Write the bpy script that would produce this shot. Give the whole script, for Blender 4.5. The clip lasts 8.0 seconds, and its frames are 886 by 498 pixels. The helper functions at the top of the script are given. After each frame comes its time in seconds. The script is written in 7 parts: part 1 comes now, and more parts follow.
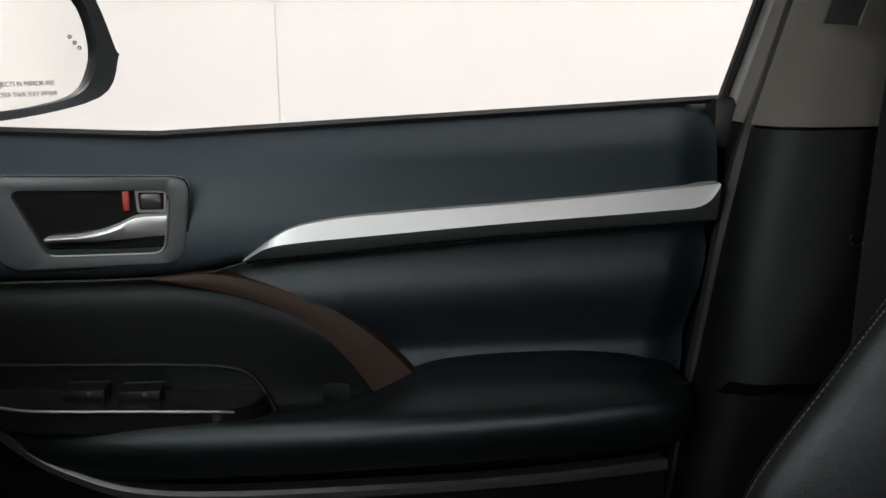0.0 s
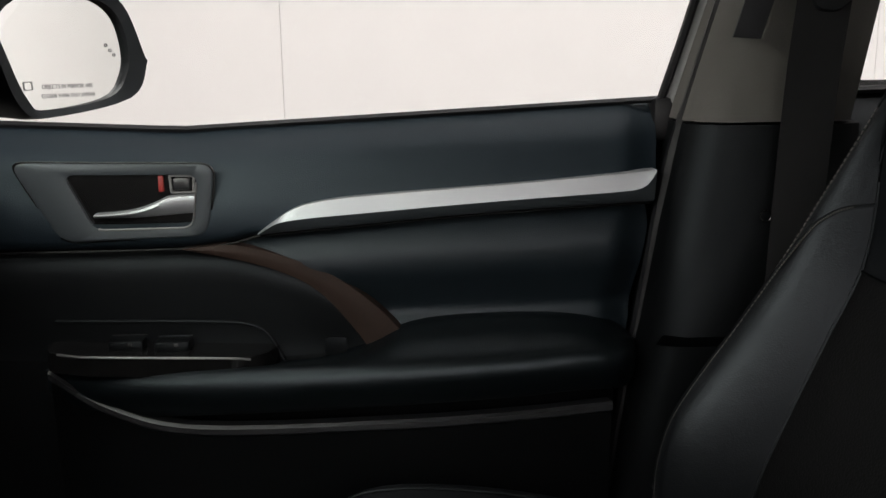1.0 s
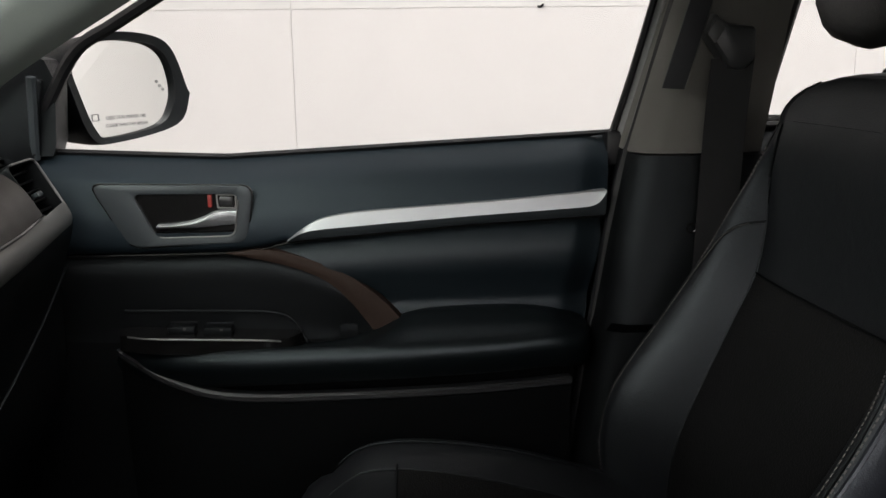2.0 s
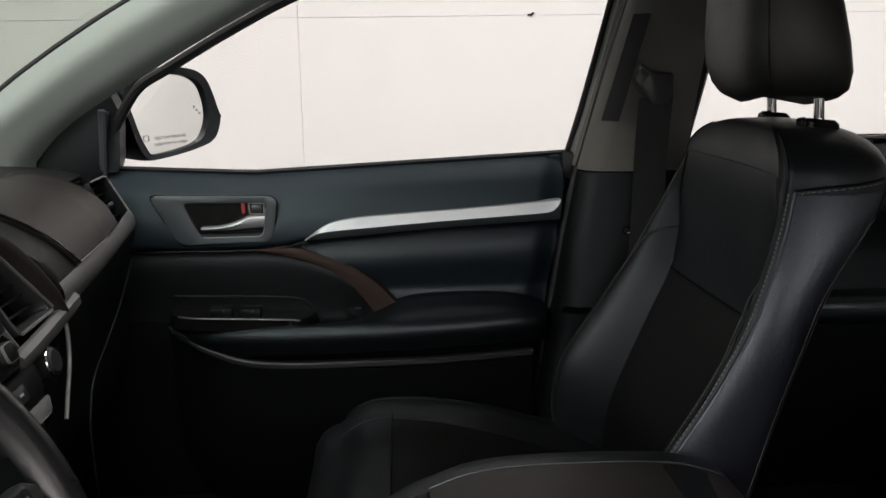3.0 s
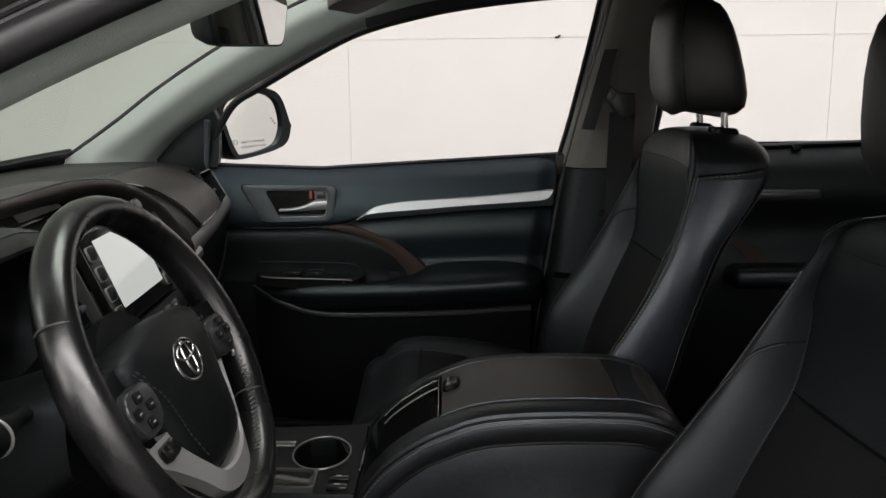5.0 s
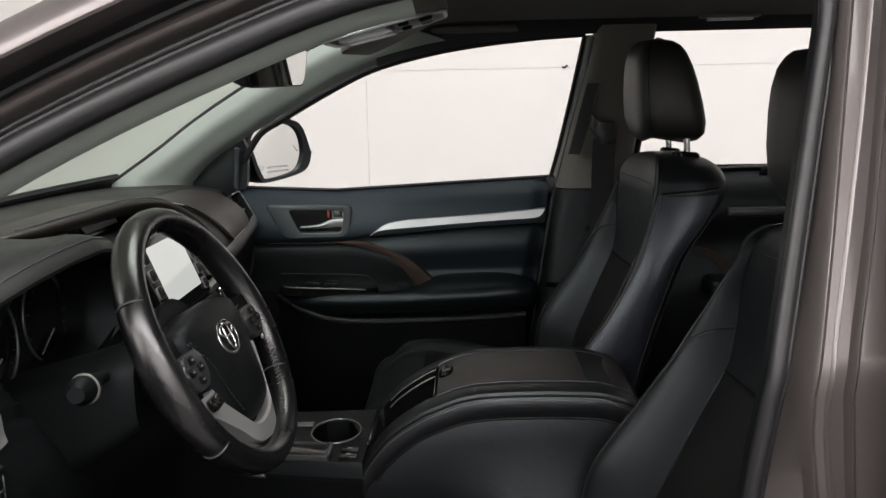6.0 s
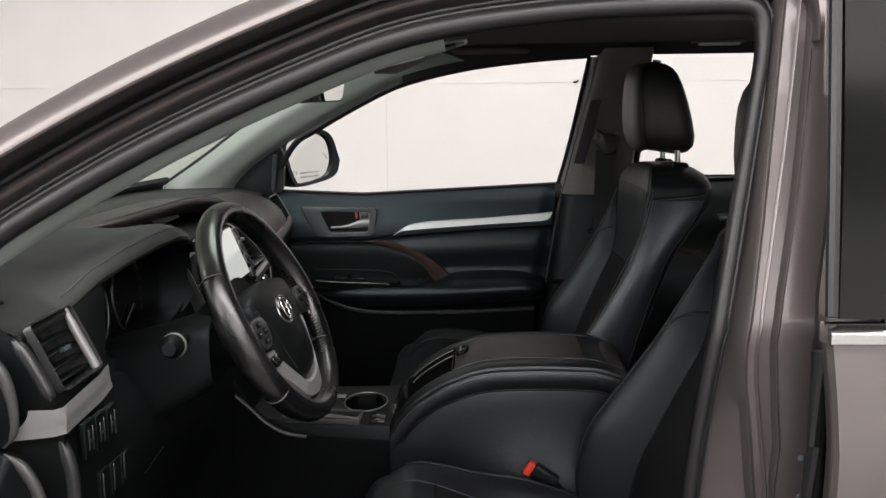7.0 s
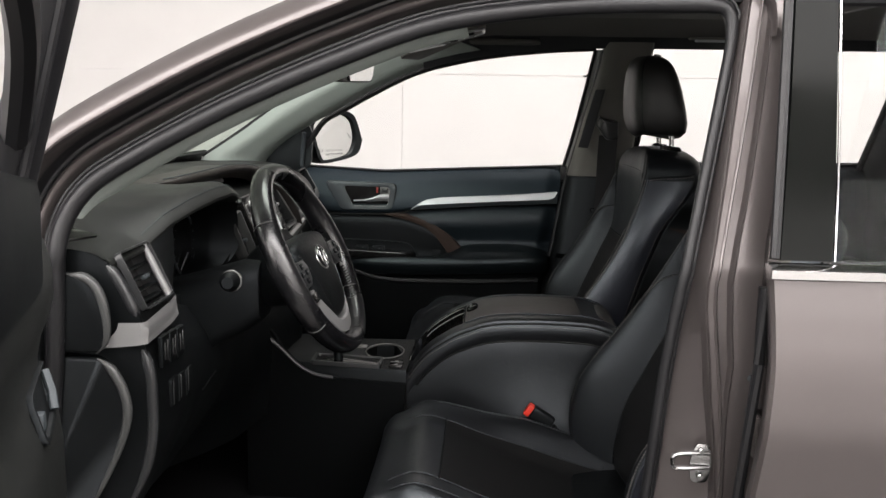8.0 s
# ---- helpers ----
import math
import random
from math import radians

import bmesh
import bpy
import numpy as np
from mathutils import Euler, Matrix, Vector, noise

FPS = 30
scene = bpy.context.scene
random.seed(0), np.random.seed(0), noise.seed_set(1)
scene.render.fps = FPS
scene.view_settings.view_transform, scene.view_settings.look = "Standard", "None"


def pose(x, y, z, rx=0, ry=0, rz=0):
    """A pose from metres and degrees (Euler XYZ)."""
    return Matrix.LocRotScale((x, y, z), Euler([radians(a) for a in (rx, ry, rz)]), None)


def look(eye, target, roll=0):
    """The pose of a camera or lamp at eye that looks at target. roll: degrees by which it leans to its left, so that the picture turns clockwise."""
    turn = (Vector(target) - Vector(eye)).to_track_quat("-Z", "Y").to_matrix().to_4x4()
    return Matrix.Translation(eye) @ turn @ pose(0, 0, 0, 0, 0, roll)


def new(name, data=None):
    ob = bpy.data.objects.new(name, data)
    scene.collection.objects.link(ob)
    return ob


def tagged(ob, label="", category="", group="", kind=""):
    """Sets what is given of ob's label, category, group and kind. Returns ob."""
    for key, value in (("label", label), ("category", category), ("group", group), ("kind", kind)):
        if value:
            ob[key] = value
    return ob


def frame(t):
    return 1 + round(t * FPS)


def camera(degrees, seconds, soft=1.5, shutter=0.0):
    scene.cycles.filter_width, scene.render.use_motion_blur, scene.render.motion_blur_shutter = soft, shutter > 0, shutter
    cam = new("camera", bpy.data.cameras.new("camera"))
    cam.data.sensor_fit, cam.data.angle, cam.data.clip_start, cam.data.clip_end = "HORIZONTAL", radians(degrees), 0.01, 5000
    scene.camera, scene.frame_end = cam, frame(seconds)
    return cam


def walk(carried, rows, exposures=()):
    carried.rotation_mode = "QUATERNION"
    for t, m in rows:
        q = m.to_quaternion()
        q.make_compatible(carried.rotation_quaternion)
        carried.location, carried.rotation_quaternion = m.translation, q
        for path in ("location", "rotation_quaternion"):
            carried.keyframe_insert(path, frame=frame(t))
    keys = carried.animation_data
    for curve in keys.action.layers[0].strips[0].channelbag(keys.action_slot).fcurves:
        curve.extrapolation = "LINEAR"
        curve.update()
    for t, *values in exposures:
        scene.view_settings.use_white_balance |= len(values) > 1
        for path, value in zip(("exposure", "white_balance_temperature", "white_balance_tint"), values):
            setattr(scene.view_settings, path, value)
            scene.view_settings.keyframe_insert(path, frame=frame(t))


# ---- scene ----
cam = camera(52.0, 8.0)
PATH = [
    (0, (-0.033, -0.076, 1.179), (0.078, 1.878, 0.77), -0.7),
    (0.5, (-0.023, -0.144, 1.194), (0.078, 1.804, 0.754), -0.8),
    (1, (-0.019, -0.246, 1.185), (0.085, 1.709, 0.778), -0.7),
    (1.5, (-0.012, -0.351, 1.205), (0.086, 1.605, 0.802), -0.6),
    (2.8, (-0.014, -0.735, 1.317), (0.07, 1.213, 0.871), -0.8),
    (3, (0.0, -0.791, 1.327), (0.086, 1.158, 0.887), -0.7),
    (3.5, (0.032, -0.907, 1.334), (0.091, 1.043, 0.896), -0.9),
    (4, (0.027, -1.016, 1.345), (0.06, 0.939, 0.925), -1.0),
    (4.5, (0.017, -1.137, 1.35), (0.028, 0.818, 0.928), -0.8),
    (5, (0.031, -1.276, 1.353), (0.024, 0.682, 0.944), -0.7),
    (6.5, (0.086, -1.635, 1.377), (0.016, 0.336, 1.044), -1.1),
    (7, (0.072, -1.76, 1.38), (-0.009, 0.211, 1.051), -0.6),
    (7.5, (0.054, -1.876, 1.37), (-0.047, 0.093, 1.034), 0.1),
    (8, (0.066, -1.992, 1.358), (-0.031, -0.024, 1.015), 1.0),
]
walk(cam, [(t, look(eye, target, roll)) for t, eye, target, roll in PATH],
     exposures=[(0.0, 0.00), (0.5, -0.18), (1.5, -0.18), (3.0, -0.16), (3.6, -0.14), (4.0, 0.07), (4.4, -0.19), (5.0, -0.20), (6.5, -0.10), (7.5, -0.12), (8.0, 0.06)])

# ---- light: a white photo booth under unseen, added area lamps ----
world = bpy.data.worlds.new("world")
scene.world = world
world.use_nodes = True
world.node_tree.nodes["Background"].inputs[0].default_value = (0.9, 0.95, 1.0, 1)
world.node_tree.nodes["Background"].inputs[1].default_value = 0.02


def area(x, y, z, sx, sy, watts, colour=(1.0, 0.958, 0.945), rx=0, ry=0):
    lamp = bpy.data.lights.new("unseen_booth_light", "AREA")
    lamp.shape, lamp.size, lamp.size_y, lamp.energy, lamp.color = "RECTANGLE", sx, sy, watts, colour
    ob = new("unseen_booth_light", lamp)
    ob.matrix_world = pose(x, y, z, rx, ry, 0)
    return ob


# unseen lamp over the roof, placed to light the walls alone
area(1.8, 0.1, 3.25, 4.8, 1.2, 206)
area(0.0, -2.7, 3.25, 7.0, 1.7, 405)
# unseen low fills, added to light the doorway and the bolster edges
area(0.0, -4.65, 2.3, 7.6, 1.6, 150, rx=76)
area(-3.5, -2.6, 2.6, 0.4, 3.2, 80, ry=-68)


# ---- materials ----
def material(name, colour, rough=0.5, metal=0.0, grain=0.0, grain_size=400, bump=0.0, bump_size=900, coat=0.0, mottling=0.0, spec=0.5, sheen=(1.0, 1.0, 1.0), crease=0.0):
    """A surface with fine grain and slow stains, both at real size."""
    m = bpy.data.materials.new(name)
    m.use_nodes = True
    nt = m.node_tree
    b = nt.nodes["Principled BSDF"]
    b.inputs["Roughness"].default_value = rough
    b.inputs["Metallic"].default_value = metal
    b.inputs["Coat Weight"].default_value = coat
    b.inputs["Coat Roughness"].default_value = 0.06
    b.inputs["Specular IOR Level"].default_value = spec
    b.inputs["Specular Tint"].default_value = (*sheen, 1)
    b.inputs["Base Color"].default_value = (*colour, 1)
    at = nt.nodes.new("ShaderNodeTexCoord")
    if grain or mottling:
        fine = nt.nodes.new("ShaderNodeTexNoise")
        fine.inputs["Scale"].default_value = grain_size
        slow = nt.nodes.new("ShaderNodeTexNoise")
        slow.inputs["Scale"].default_value = 5.0
        slow.inputs["Detail"].default_value = 5
        nt.links.new(at.outputs["Object"], fine.inputs["Vector"])
        nt.links.new(at.outputs["Object"], slow.inputs["Vector"])
        low = nt.nodes.new("ShaderNodeMix")
        low.data_type = "RGBA"
        low.inputs["A"].default_value = (*[c * (1 - grain) for c in colour], 1)
        low.inputs["B"].default_value = (*[min(1, c * (1 + grain)) for c in colour], 1)
        nt.links.new(fine.outputs["Fac"], low.inputs["Factor"])
        top = nt.nodes.new("ShaderNodeMix")
        top.data_type, top.blend_type = "RGBA", "MULTIPLY"
        ramp = nt.nodes.new("ShaderNodeMapRange")
        ramp.inputs["From Min"].default_value, ramp.inputs["From Max"].default_value = 0.35, 0.65
        ramp.inputs["To Min"].default_value, ramp.inputs["To Max"].default_value = 1 - mottling, 1.0
        nt.links.new(slow.outputs["Fac"], ramp.inputs["Value"])
        top.inputs["Factor"].default_value = 1
        nt.links.new(low.outputs["Result"], top.inputs["A"])
        nt.links.new(ramp.outputs["Result"], top.inputs["B"])
        nt.links.new(top.outputs["Result"], b.inputs["Base Color"])
        wear = nt.nodes.new("ShaderNodeMapRange")
        wear.inputs["From Min"].default_value, wear.inputs["From Max"].default_value = 0.3, 0.7
        wear.inputs["To Min"].default_value, wear.inputs["To Max"].default_value = max(0.02, rough - 0.06), min(1, rough + 0.06)
        nt.links.new(slow.outputs["Fac"], wear.inputs["Value"])
        nt.links.new(wear.outputs["Result"], b.inputs["Roughness"])
    if bump:
        cell = nt.nodes.new("ShaderNodeTexVoronoi")
        cell.inputs["Scale"].default_value = bump_size
        nt.links.new(at.outputs["Object"], cell.inputs["Vector"])
        bm_node = nt.nodes.new("ShaderNodeBump")
        bm_node.inputs["Strength"].default_value = bump
        bm_node.inputs["Distance"].default_value = 0.0006
        nt.links.new(cell.outputs["Distance"], bm_node.inputs["Height"])
        nt.links.new(bm_node.outputs["Normal"], b.inputs["Normal"])
        if crease:
            fold = nt.nodes.new("ShaderNodeTexNoise")
            fold.inputs["Scale"].default_value = 38.0
            fold.inputs["Detail"].default_value = 6
            fold.inputs["Distortion"].default_value = 0.8
            nt.links.new(at.outputs["Object"], fold.inputs["Vector"])
            soft_bump = nt.nodes.new("ShaderNodeBump")
            soft_bump.inputs["Strength"].default_value = crease
            soft_bump.inputs["Distance"].default_value = 0.0016
            nt.links.new(fold.outputs["Fac"], soft_bump.inputs["Height"])
            nt.links.new(soft_bump.outputs["Normal"], bm_node.inputs["Normal"])
    return m


def pane_material(name, tint, gloss=0.045, edge=1.0):
    """Thin glass: tinted straight through, with Fresnel gloss."""
    m = bpy.data.materials.new(name)
    m.use_nodes = True
    nt = m.node_tree
    nt.nodes.remove(nt.nodes["Principled BSDF"])
    clear, shine, mix = (nt.nodes.new("ShaderNodeBsdfTransparent"), nt.nodes.new("ShaderNodeBsdfGlossy"), nt.nodes.new("ShaderNodeMixShader"))
    weight = nt.nodes.new("ShaderNodeLayerWeight")
    weight.inputs["Blend"].default_value = 0.5
    power = nt.nodes.new("ShaderNodeMath")
    power.operation = "POWER"
    power.inputs[1].default_value = 5.0
    nt.links.new(weight.outputs["Facing"], power.inputs[0])
    fres = nt.nodes.new("ShaderNodeMapRange")
    fres.inputs["To Min"].default_value, fres.inputs["To Max"].default_value = gloss, edge
    nt.links.new(power.outputs[0], fres.inputs["Value"])
    clear.inputs["Color"].default_value = (*tint, 1)
    shine.inputs["Roughness"].default_value = 0.01
    nt.links.new(fres.outputs[0], mix.inputs[0])
    nt.links.new(clear.outputs[0], mix.inputs[1])
    nt.links.new(shine.outputs[0], mix.inputs[2])
    nt.links.new(mix.outputs[0], nt.nodes["Material Output"].inputs["Surface"])
    return m


def glow(name, colour, strength):
    m = bpy.data.materials.new(name)
    m.use_nodes = True
    b = m.node_tree.nodes["Principled BSDF"]
    b.inputs["Base Color"].default_value = (0.02, 0.02, 0.02, 1)
    b.inputs["Roughness"].default_value = 0.08
    b.inputs["Emission Color"].default_value = (*colour, 1)
    b.inputs["Emission Strength"].default_value = strength
    return m


WALL = material("booth_wall_paint", (0.80, 0.785, 0.77), 0.75, mottling=0.02, grain=0.005, grain_size=60)
SEAM = material("wall_joint", (0.79, 0.775, 0.76), 0.8)
GROUND = material("booth_floor_paint", (0.085, 0.083, 0.08), 0.4, mottling=0.2, grain=0.08, grain_size=90)
CEIL = material("booth_ceiling_paint", (0.80, 0.79, 0.78), 0.8, mottling=0.03)
LEATHER = material("black_leather", (0.0120, 0.0128, 0.0185), 0.36, grain=0.2, bump=0.25, bump_size=700, mottling=0.2, spec=0.85, sheen=(0.84, 0.93, 1.0), crease=0.35)
# perforated leather, darkened further to hold the shade on the seats
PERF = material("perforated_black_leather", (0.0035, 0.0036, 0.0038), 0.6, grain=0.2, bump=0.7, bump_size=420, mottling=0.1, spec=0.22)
SOFT = material("dark_soft_trim", (0.0044, 0.0078, 0.0104), 0.44, grain=0.15, bump=0.3, bump_size=900, mottling=0.15, spec=0.45, sheen=(0.86, 0.94, 1.0))
UPPER = material("dark_door_upper_trim", (0.0066, 0.0116, 0.0158), 0.48, grain=0.15, bump=0.3, bump_size=900, mottling=0.14, spec=0.40, sheen=(0.80, 0.92, 1.0))
HARD = material("black_grained_plastic", (0.0022, 0.0025, 0.0026), 0.46, grain=0.15, bump=0.3, bump_size=1100, mottling=0.14, spec=0.24, sheen=(0.84, 0.93, 1.0))
GLOSSY = material("piano_black_plastic", (0.006, 0.006, 0.006), 0.12)
SILVER = material("satin_silver_trim", (0.45, 0.47, 0.485), 0.46, metal=0.8, grain=0.03, grain_size=900, mottling=0.05)
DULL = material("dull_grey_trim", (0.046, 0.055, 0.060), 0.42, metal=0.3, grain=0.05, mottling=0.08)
BROWN = material("brown_trim", (0.028, 0.0165, 0.012), 0.62, grain=0.2, grain_size=200, bump=0.2, mottling=0.2, spec=0.2)
PAINT = material("metallic_grey_brown_paint", (0.084, 0.0735, 0.072), 0.34, metal=0.57, grain=0.10, grain_size=2500, coat=0.35, mottling=0.03)
RUBBER = material("black_rubber", (0.010, 0.010, 0.011), 0.4, grain=0.1, mottling=0.1, spec=0.3)
CHROME = material("chrome", (0.62, 0.62, 0.62), 0.12, metal=1.0)
STEEL = material("zinc_steel", (0.42, 0.42, 0.42), 0.28, metal=1.0, mottling=0.2, grain=0.1)
PILLAR = material("grey_green_pillar_trim", (0.235, 0.265, 0.246), 0.75, grain=0.1, grain_size=800, mottling=0.08, bump=0.2)
TAUPE = material("taupe_pillar_trim", (0.100, 0.096, 0.086), 0.7, grain=0.1, grain_size=800, mottling=0.08, bump=0.2)
LINER = material("headliner_fabric", (0.085, 0.082, 0.075), 0.9, grain=0.15, grain_size=900, mottling=0.08, bump=0.3)
RAIL = material("dark_rail_trim", (0.016, 0.0165, 0.019), 0.7, grain=0.1, grain_size=800, mottling=0.08)
PAD = material("brown_black_leather", (0.0155, 0.0130, 0.0115), 0.44, grain=0.2, bump=0.3, bump_size=700, mottling=0.15, spec=0.5, crease=0.20)
GREY = material("satin_grey_trim", (0.20, 0.20, 0.195), 0.38, metal=0.6, grain=0.03, grain_size=900, mottling=0.06)
WHEEL = material("worn_wheel_leather", (0.0052, 0.0052, 0.0060), 0.27, grain=0.2, bump=0.12, bump_size=900, mottling=0.3, spec=0.75, crease=0.15)
CARPET = material("black_carpet", (0.006, 0.006, 0.0065), 0.95, grain=0.4, grain_size=600, bump=0.8, bump_size=500, spec=0.05)
BELT = material("black_webbing", (0.0045, 0.0045, 0.005), 0.8, grain=0.2, grain_size=1500)
SATIN = material("satin_black_plastic", (0.020, 0.021, 0.022), 0.33, grain=0.08, mottling=0.12, spec=0.5)
# darkened leather for the armrests: their shade is put into the colour
ARM = material("shaded_armrest_leather", (0.0022, 0.0036, 0.0042), 0.40, grain=0.15, bump=0.2, bump_size=700, mottling=0.14, spec=0.50, sheen=(0.80, 0.92, 1.0), crease=0.20)
FILM = material("black_post_film", (0.004, 0.0045, 0.004), 0.12, grain=0.05, mottling=0.1, spec=0.08)
ARGENT = material("painted_silver_trim", (0.24, 0.24, 0.24), 0.38, metal=0.4, grain=0.03, grain_size=900, mottling=0.05)
ASH = material("ash_grey_plastic", (0.052, 0.054, 0.053), 0.4, metal=0.15, grain=0.05, mottling=0.08)
# darker copy of the leather: cushion and console shade put into the colour
SMOOTH = material("dimmed_black_leather", (0.0078, 0.0082, 0.0092), 0.38, grain=0.2, bump=0.22, bump_size=700, mottling=0.2, spec=0.52, sheen=(0.84, 0.93, 1.0), crease=0.35)
HEAD = material("matt_black_leather", (0.0095, 0.0092, 0.0088), 0.46, grain=0.2, bump=0.28, bump_size=600, mottling=0.2, spec=0.42, crease=0.25)
# dimmer copy of the seat leather: shade of the seat fronts is in it
HIDE = material("shaded_seat_leather", (0.0070, 0.0078, 0.0088), 0.42, grain=0.2, bump=0.25, bump_size=650, mottling=0.2, spec=0.31, sheen=(0.84, 0.93, 1.0), crease=0.30)
# darker copy of the grained plastic: holds the shade of low parts
DEEP = material("shaded_black_plastic", (0.0016, 0.0017, 0.0017), 0.7, grain=0.2, bump=0.3, bump_size=1100, mottling=0.1, spec=0.10, sheen=(0.84, 0.93, 1.0))
DASHTOP = material("soft_dashboard_skin", (0.0076, 0.0084, 0.0078), 0.47, grain=0.15, bump=0.3, bump_size=900, mottling=0.15, spec=0.32)
STITCH = material("grey_thread", (0.108, 0.101, 0.095), 0.8)
DARK_RED = material("dark_red_plastic", (0.22, 0.016, 0.012), 0.5)
RED = material("red_plastic", (0.55, 0.035, 0.02), 0.4)
WHITE = material("white_print", (0.30, 0.30, 0.30), 0.6)
ETCH = material("etched_grey", (0.20, 0.20, 0.20), 0.5)
MIRROR = material("mirror_glass", (0.68, 0.69, 0.68), 0.015, metal=1.0)
GLASS = pane_material("clear_window_glass", (0.985, 0.99, 0.985))
GREEN = pane_material("green_windscreen_glass", (0.56, 0.64, 0.58), 0.012, 0.16)
REAR = pane_material("clear_rear_glass", (0.97, 0.975, 0.97), 0.012, 0.5)
# for unseen panes only: tint added to dim light from behind
TINT = pane_material("cabin_dimming_glass", (0.30, 0.30, 0.29))
SCREEN = glow("lit_white_screen", (0.95, 0.97, 0.92), 0.62)


# ---- mesh helpers ----
def part(name, bm, mat, parent=None, label="", smooth=True, sharp=38):
    me = bpy.data.meshes.new(name)
    bmesh.ops.recalc_face_normals(bm, faces=bm.faces)
    for e in bm.edges:
        if len(e.link_faces) == 2 and e.calc_face_angle(0) > radians(sharp):
            e.smooth = False
    for f in bm.faces:
        f.smooth = smooth
    bm.to_mesh(me)
    bm.free()
    me.materials.append(mat)
    ob = new(name, me)
    if parent:
        ob.parent = parent
    if label:
        ob["label"] = label
    return ob


def thing(name, label, category, group="", kind="", at=(0, 0, 0)):
    ob = new(name)
    ob.empty_display_size = 0.05
    ob.matrix_world = pose(*at)
    return tagged(ob, label, category, group, kind)


def spline(pts, n=6, closed=False):
    """A Catmull-Rom curve through the points."""
    p = [Vector(q) for q in pts]
    out = []
    m = len(p)
    for i in range(m if closed else m - 1):
        if closed:
            a, b, c, d = p[i - 1], p[i], p[(i + 1) % m], p[(i + 2) % m]
        else:
            b, c = p[i], p[i + 1]
            a = p[i - 1] if i else b * 2 - c
            d = p[i + 2] if i + 2 < m else c * 2 - b
        for k in range(n):
            t = k / n
            out.append(0.5 * (2 * b + (c - a) * t + (2 * a - 5 * b + 4 * c - d) * t * t + (3 * b - a - 3 * c + d) * t ** 3))
    if not closed:
        out.append(p[-1])
    return out


def sheet(rows, thick=0.0, away=None, bm=None, wrap=False):
    """Quads over a grid of points; thick gives it a back, towards `away`."""
    bm = bm or bmesh.new()
    vs = [[bm.verts.new(p) for p in r] for r in rows]
    n = len(vs[0])
    made = []
    for i in range(len(vs) - 1):
        for j in range(n if wrap else n - 1):
            made.append(bm.faces.new((vs[i][j], vs[i][(j + 1) % n], vs[i + 1][(j + 1) % n], vs[i + 1][j])))
    if thick:
        shift = Vector(away) * thick
        ret = bmesh.ops.extrude_face_region(bm, geom=made)
        bmesh.ops.translate(bm, vec=shift, verts=[v for v in ret["geom"] if isinstance(v, bmesh.types.BMVert)])
    return bm


def loft(rings, caps=True, bm=None):
    bm = bm or bmesh.new()
    vs = [[bm.verts.new(p) for p in r] for r in rings]
    n = len(vs[0])
    for i in range(len(vs) - 1):
        for j in range(n):
            bm.faces.new((vs[i][j], vs[i][(j + 1) % n], vs[i + 1][(j + 1) % n], vs[i + 1][j]))
    if caps:
        bm.faces.new(vs[0][::-1])
        bm.faces.new(vs[-1])
    return bm


def tube(pts, r, seg=8, closed=False, bm=None, flat=1.0, up=(0, 0, 1)):
    """A round bar along the points; flat < 1 thins it across `up`."""
    pts = [Vector(p) for p in pts]
    rings = []
    m = len(pts)
    for i, p in enumerate(pts):
        a = pts[i - 1] if (i or closed) else p
        b = pts[(i + 1) % m] if (i + 1 < m or closed) else p
        d = (b - a).normalized()
        s = d.cross(Vector(up))
        s = s.normalized() if s.length > 1e-4 else Vector((1, 0, 0))
        u = s.cross(d)
        rr = r[i] if isinstance(r, (list, tuple)) else r
        rings.append([p + s * rr * math.cos(t) + u * rr * flat * math.sin(t) for t in (2 * math.pi * k / seg for k in range(seg))])
    if closed:
        bm = bm or bmesh.new()
        vs = [[bm.verts.new(p) for p in q] for q in rings]
        for i in range(m):
            for j in range(seg):
                bm.faces.new((vs[i][j], vs[i][(j + 1) % seg], vs[(i + 1) % m][(j + 1) % seg], vs[(i + 1) % m][j]))
        return bm
    return loft(rings, True, bm)


def side(y):
    """A placer of outlines drawn in x and z on the plane at y; the third value goes along y."""
    return lambda u, v, w: Vector((u, y + w, v))


def slab(outline, depth, place, bevel=0.0, segs=2):
    """A plate cut to an outline, from w = 0 to w = depth, with its rim rounded."""
    bm = bmesh.new()
    lo = [bm.verts.new(place(u, v, 0)) for u, v in outline]
    hi = [bm.verts.new(place(u, v, depth)) for u, v in outline]
    n = len(lo)
    bm.faces.new(lo[::-1])
    bm.faces.new(hi)
    rim = []
    for i in range(n):
        f = bm.faces.new((lo[i], lo[(i + 1) % n], hi[(i + 1) % n], hi[i]))
    if bevel:
        top = [e for e in bm.edges if all(v in hi for v in e.verts) or all(v in lo for v in e.verts)]
        bmesh.ops.bevel(bm, geom=top, offset=bevel, segments=segs, profile=0.5, affect="EDGES", clamp_overlap=True)
    return bm


def rounded(outline, r, n=4):
    """An outline with its corners rounded."""
    out = []
    m = len(outline)
    for i in range(m):
        p, a, b = (Vector(outline[k % m]) for k in (i, i - 1, i + 1))
        da, db = (a - p), (b - p)
        k = min(r, da.length * 0.45, db.length * 0.45)
        s, e = p + da.normalized() * k, p + db.normalized() * k
        for j in range(n + 1):
            t = j / n
            out.append(s * (1 - t) ** 2 + p * 2 * t * (1 - t) + e * t * t)
    return [tuple(q) for q in out]


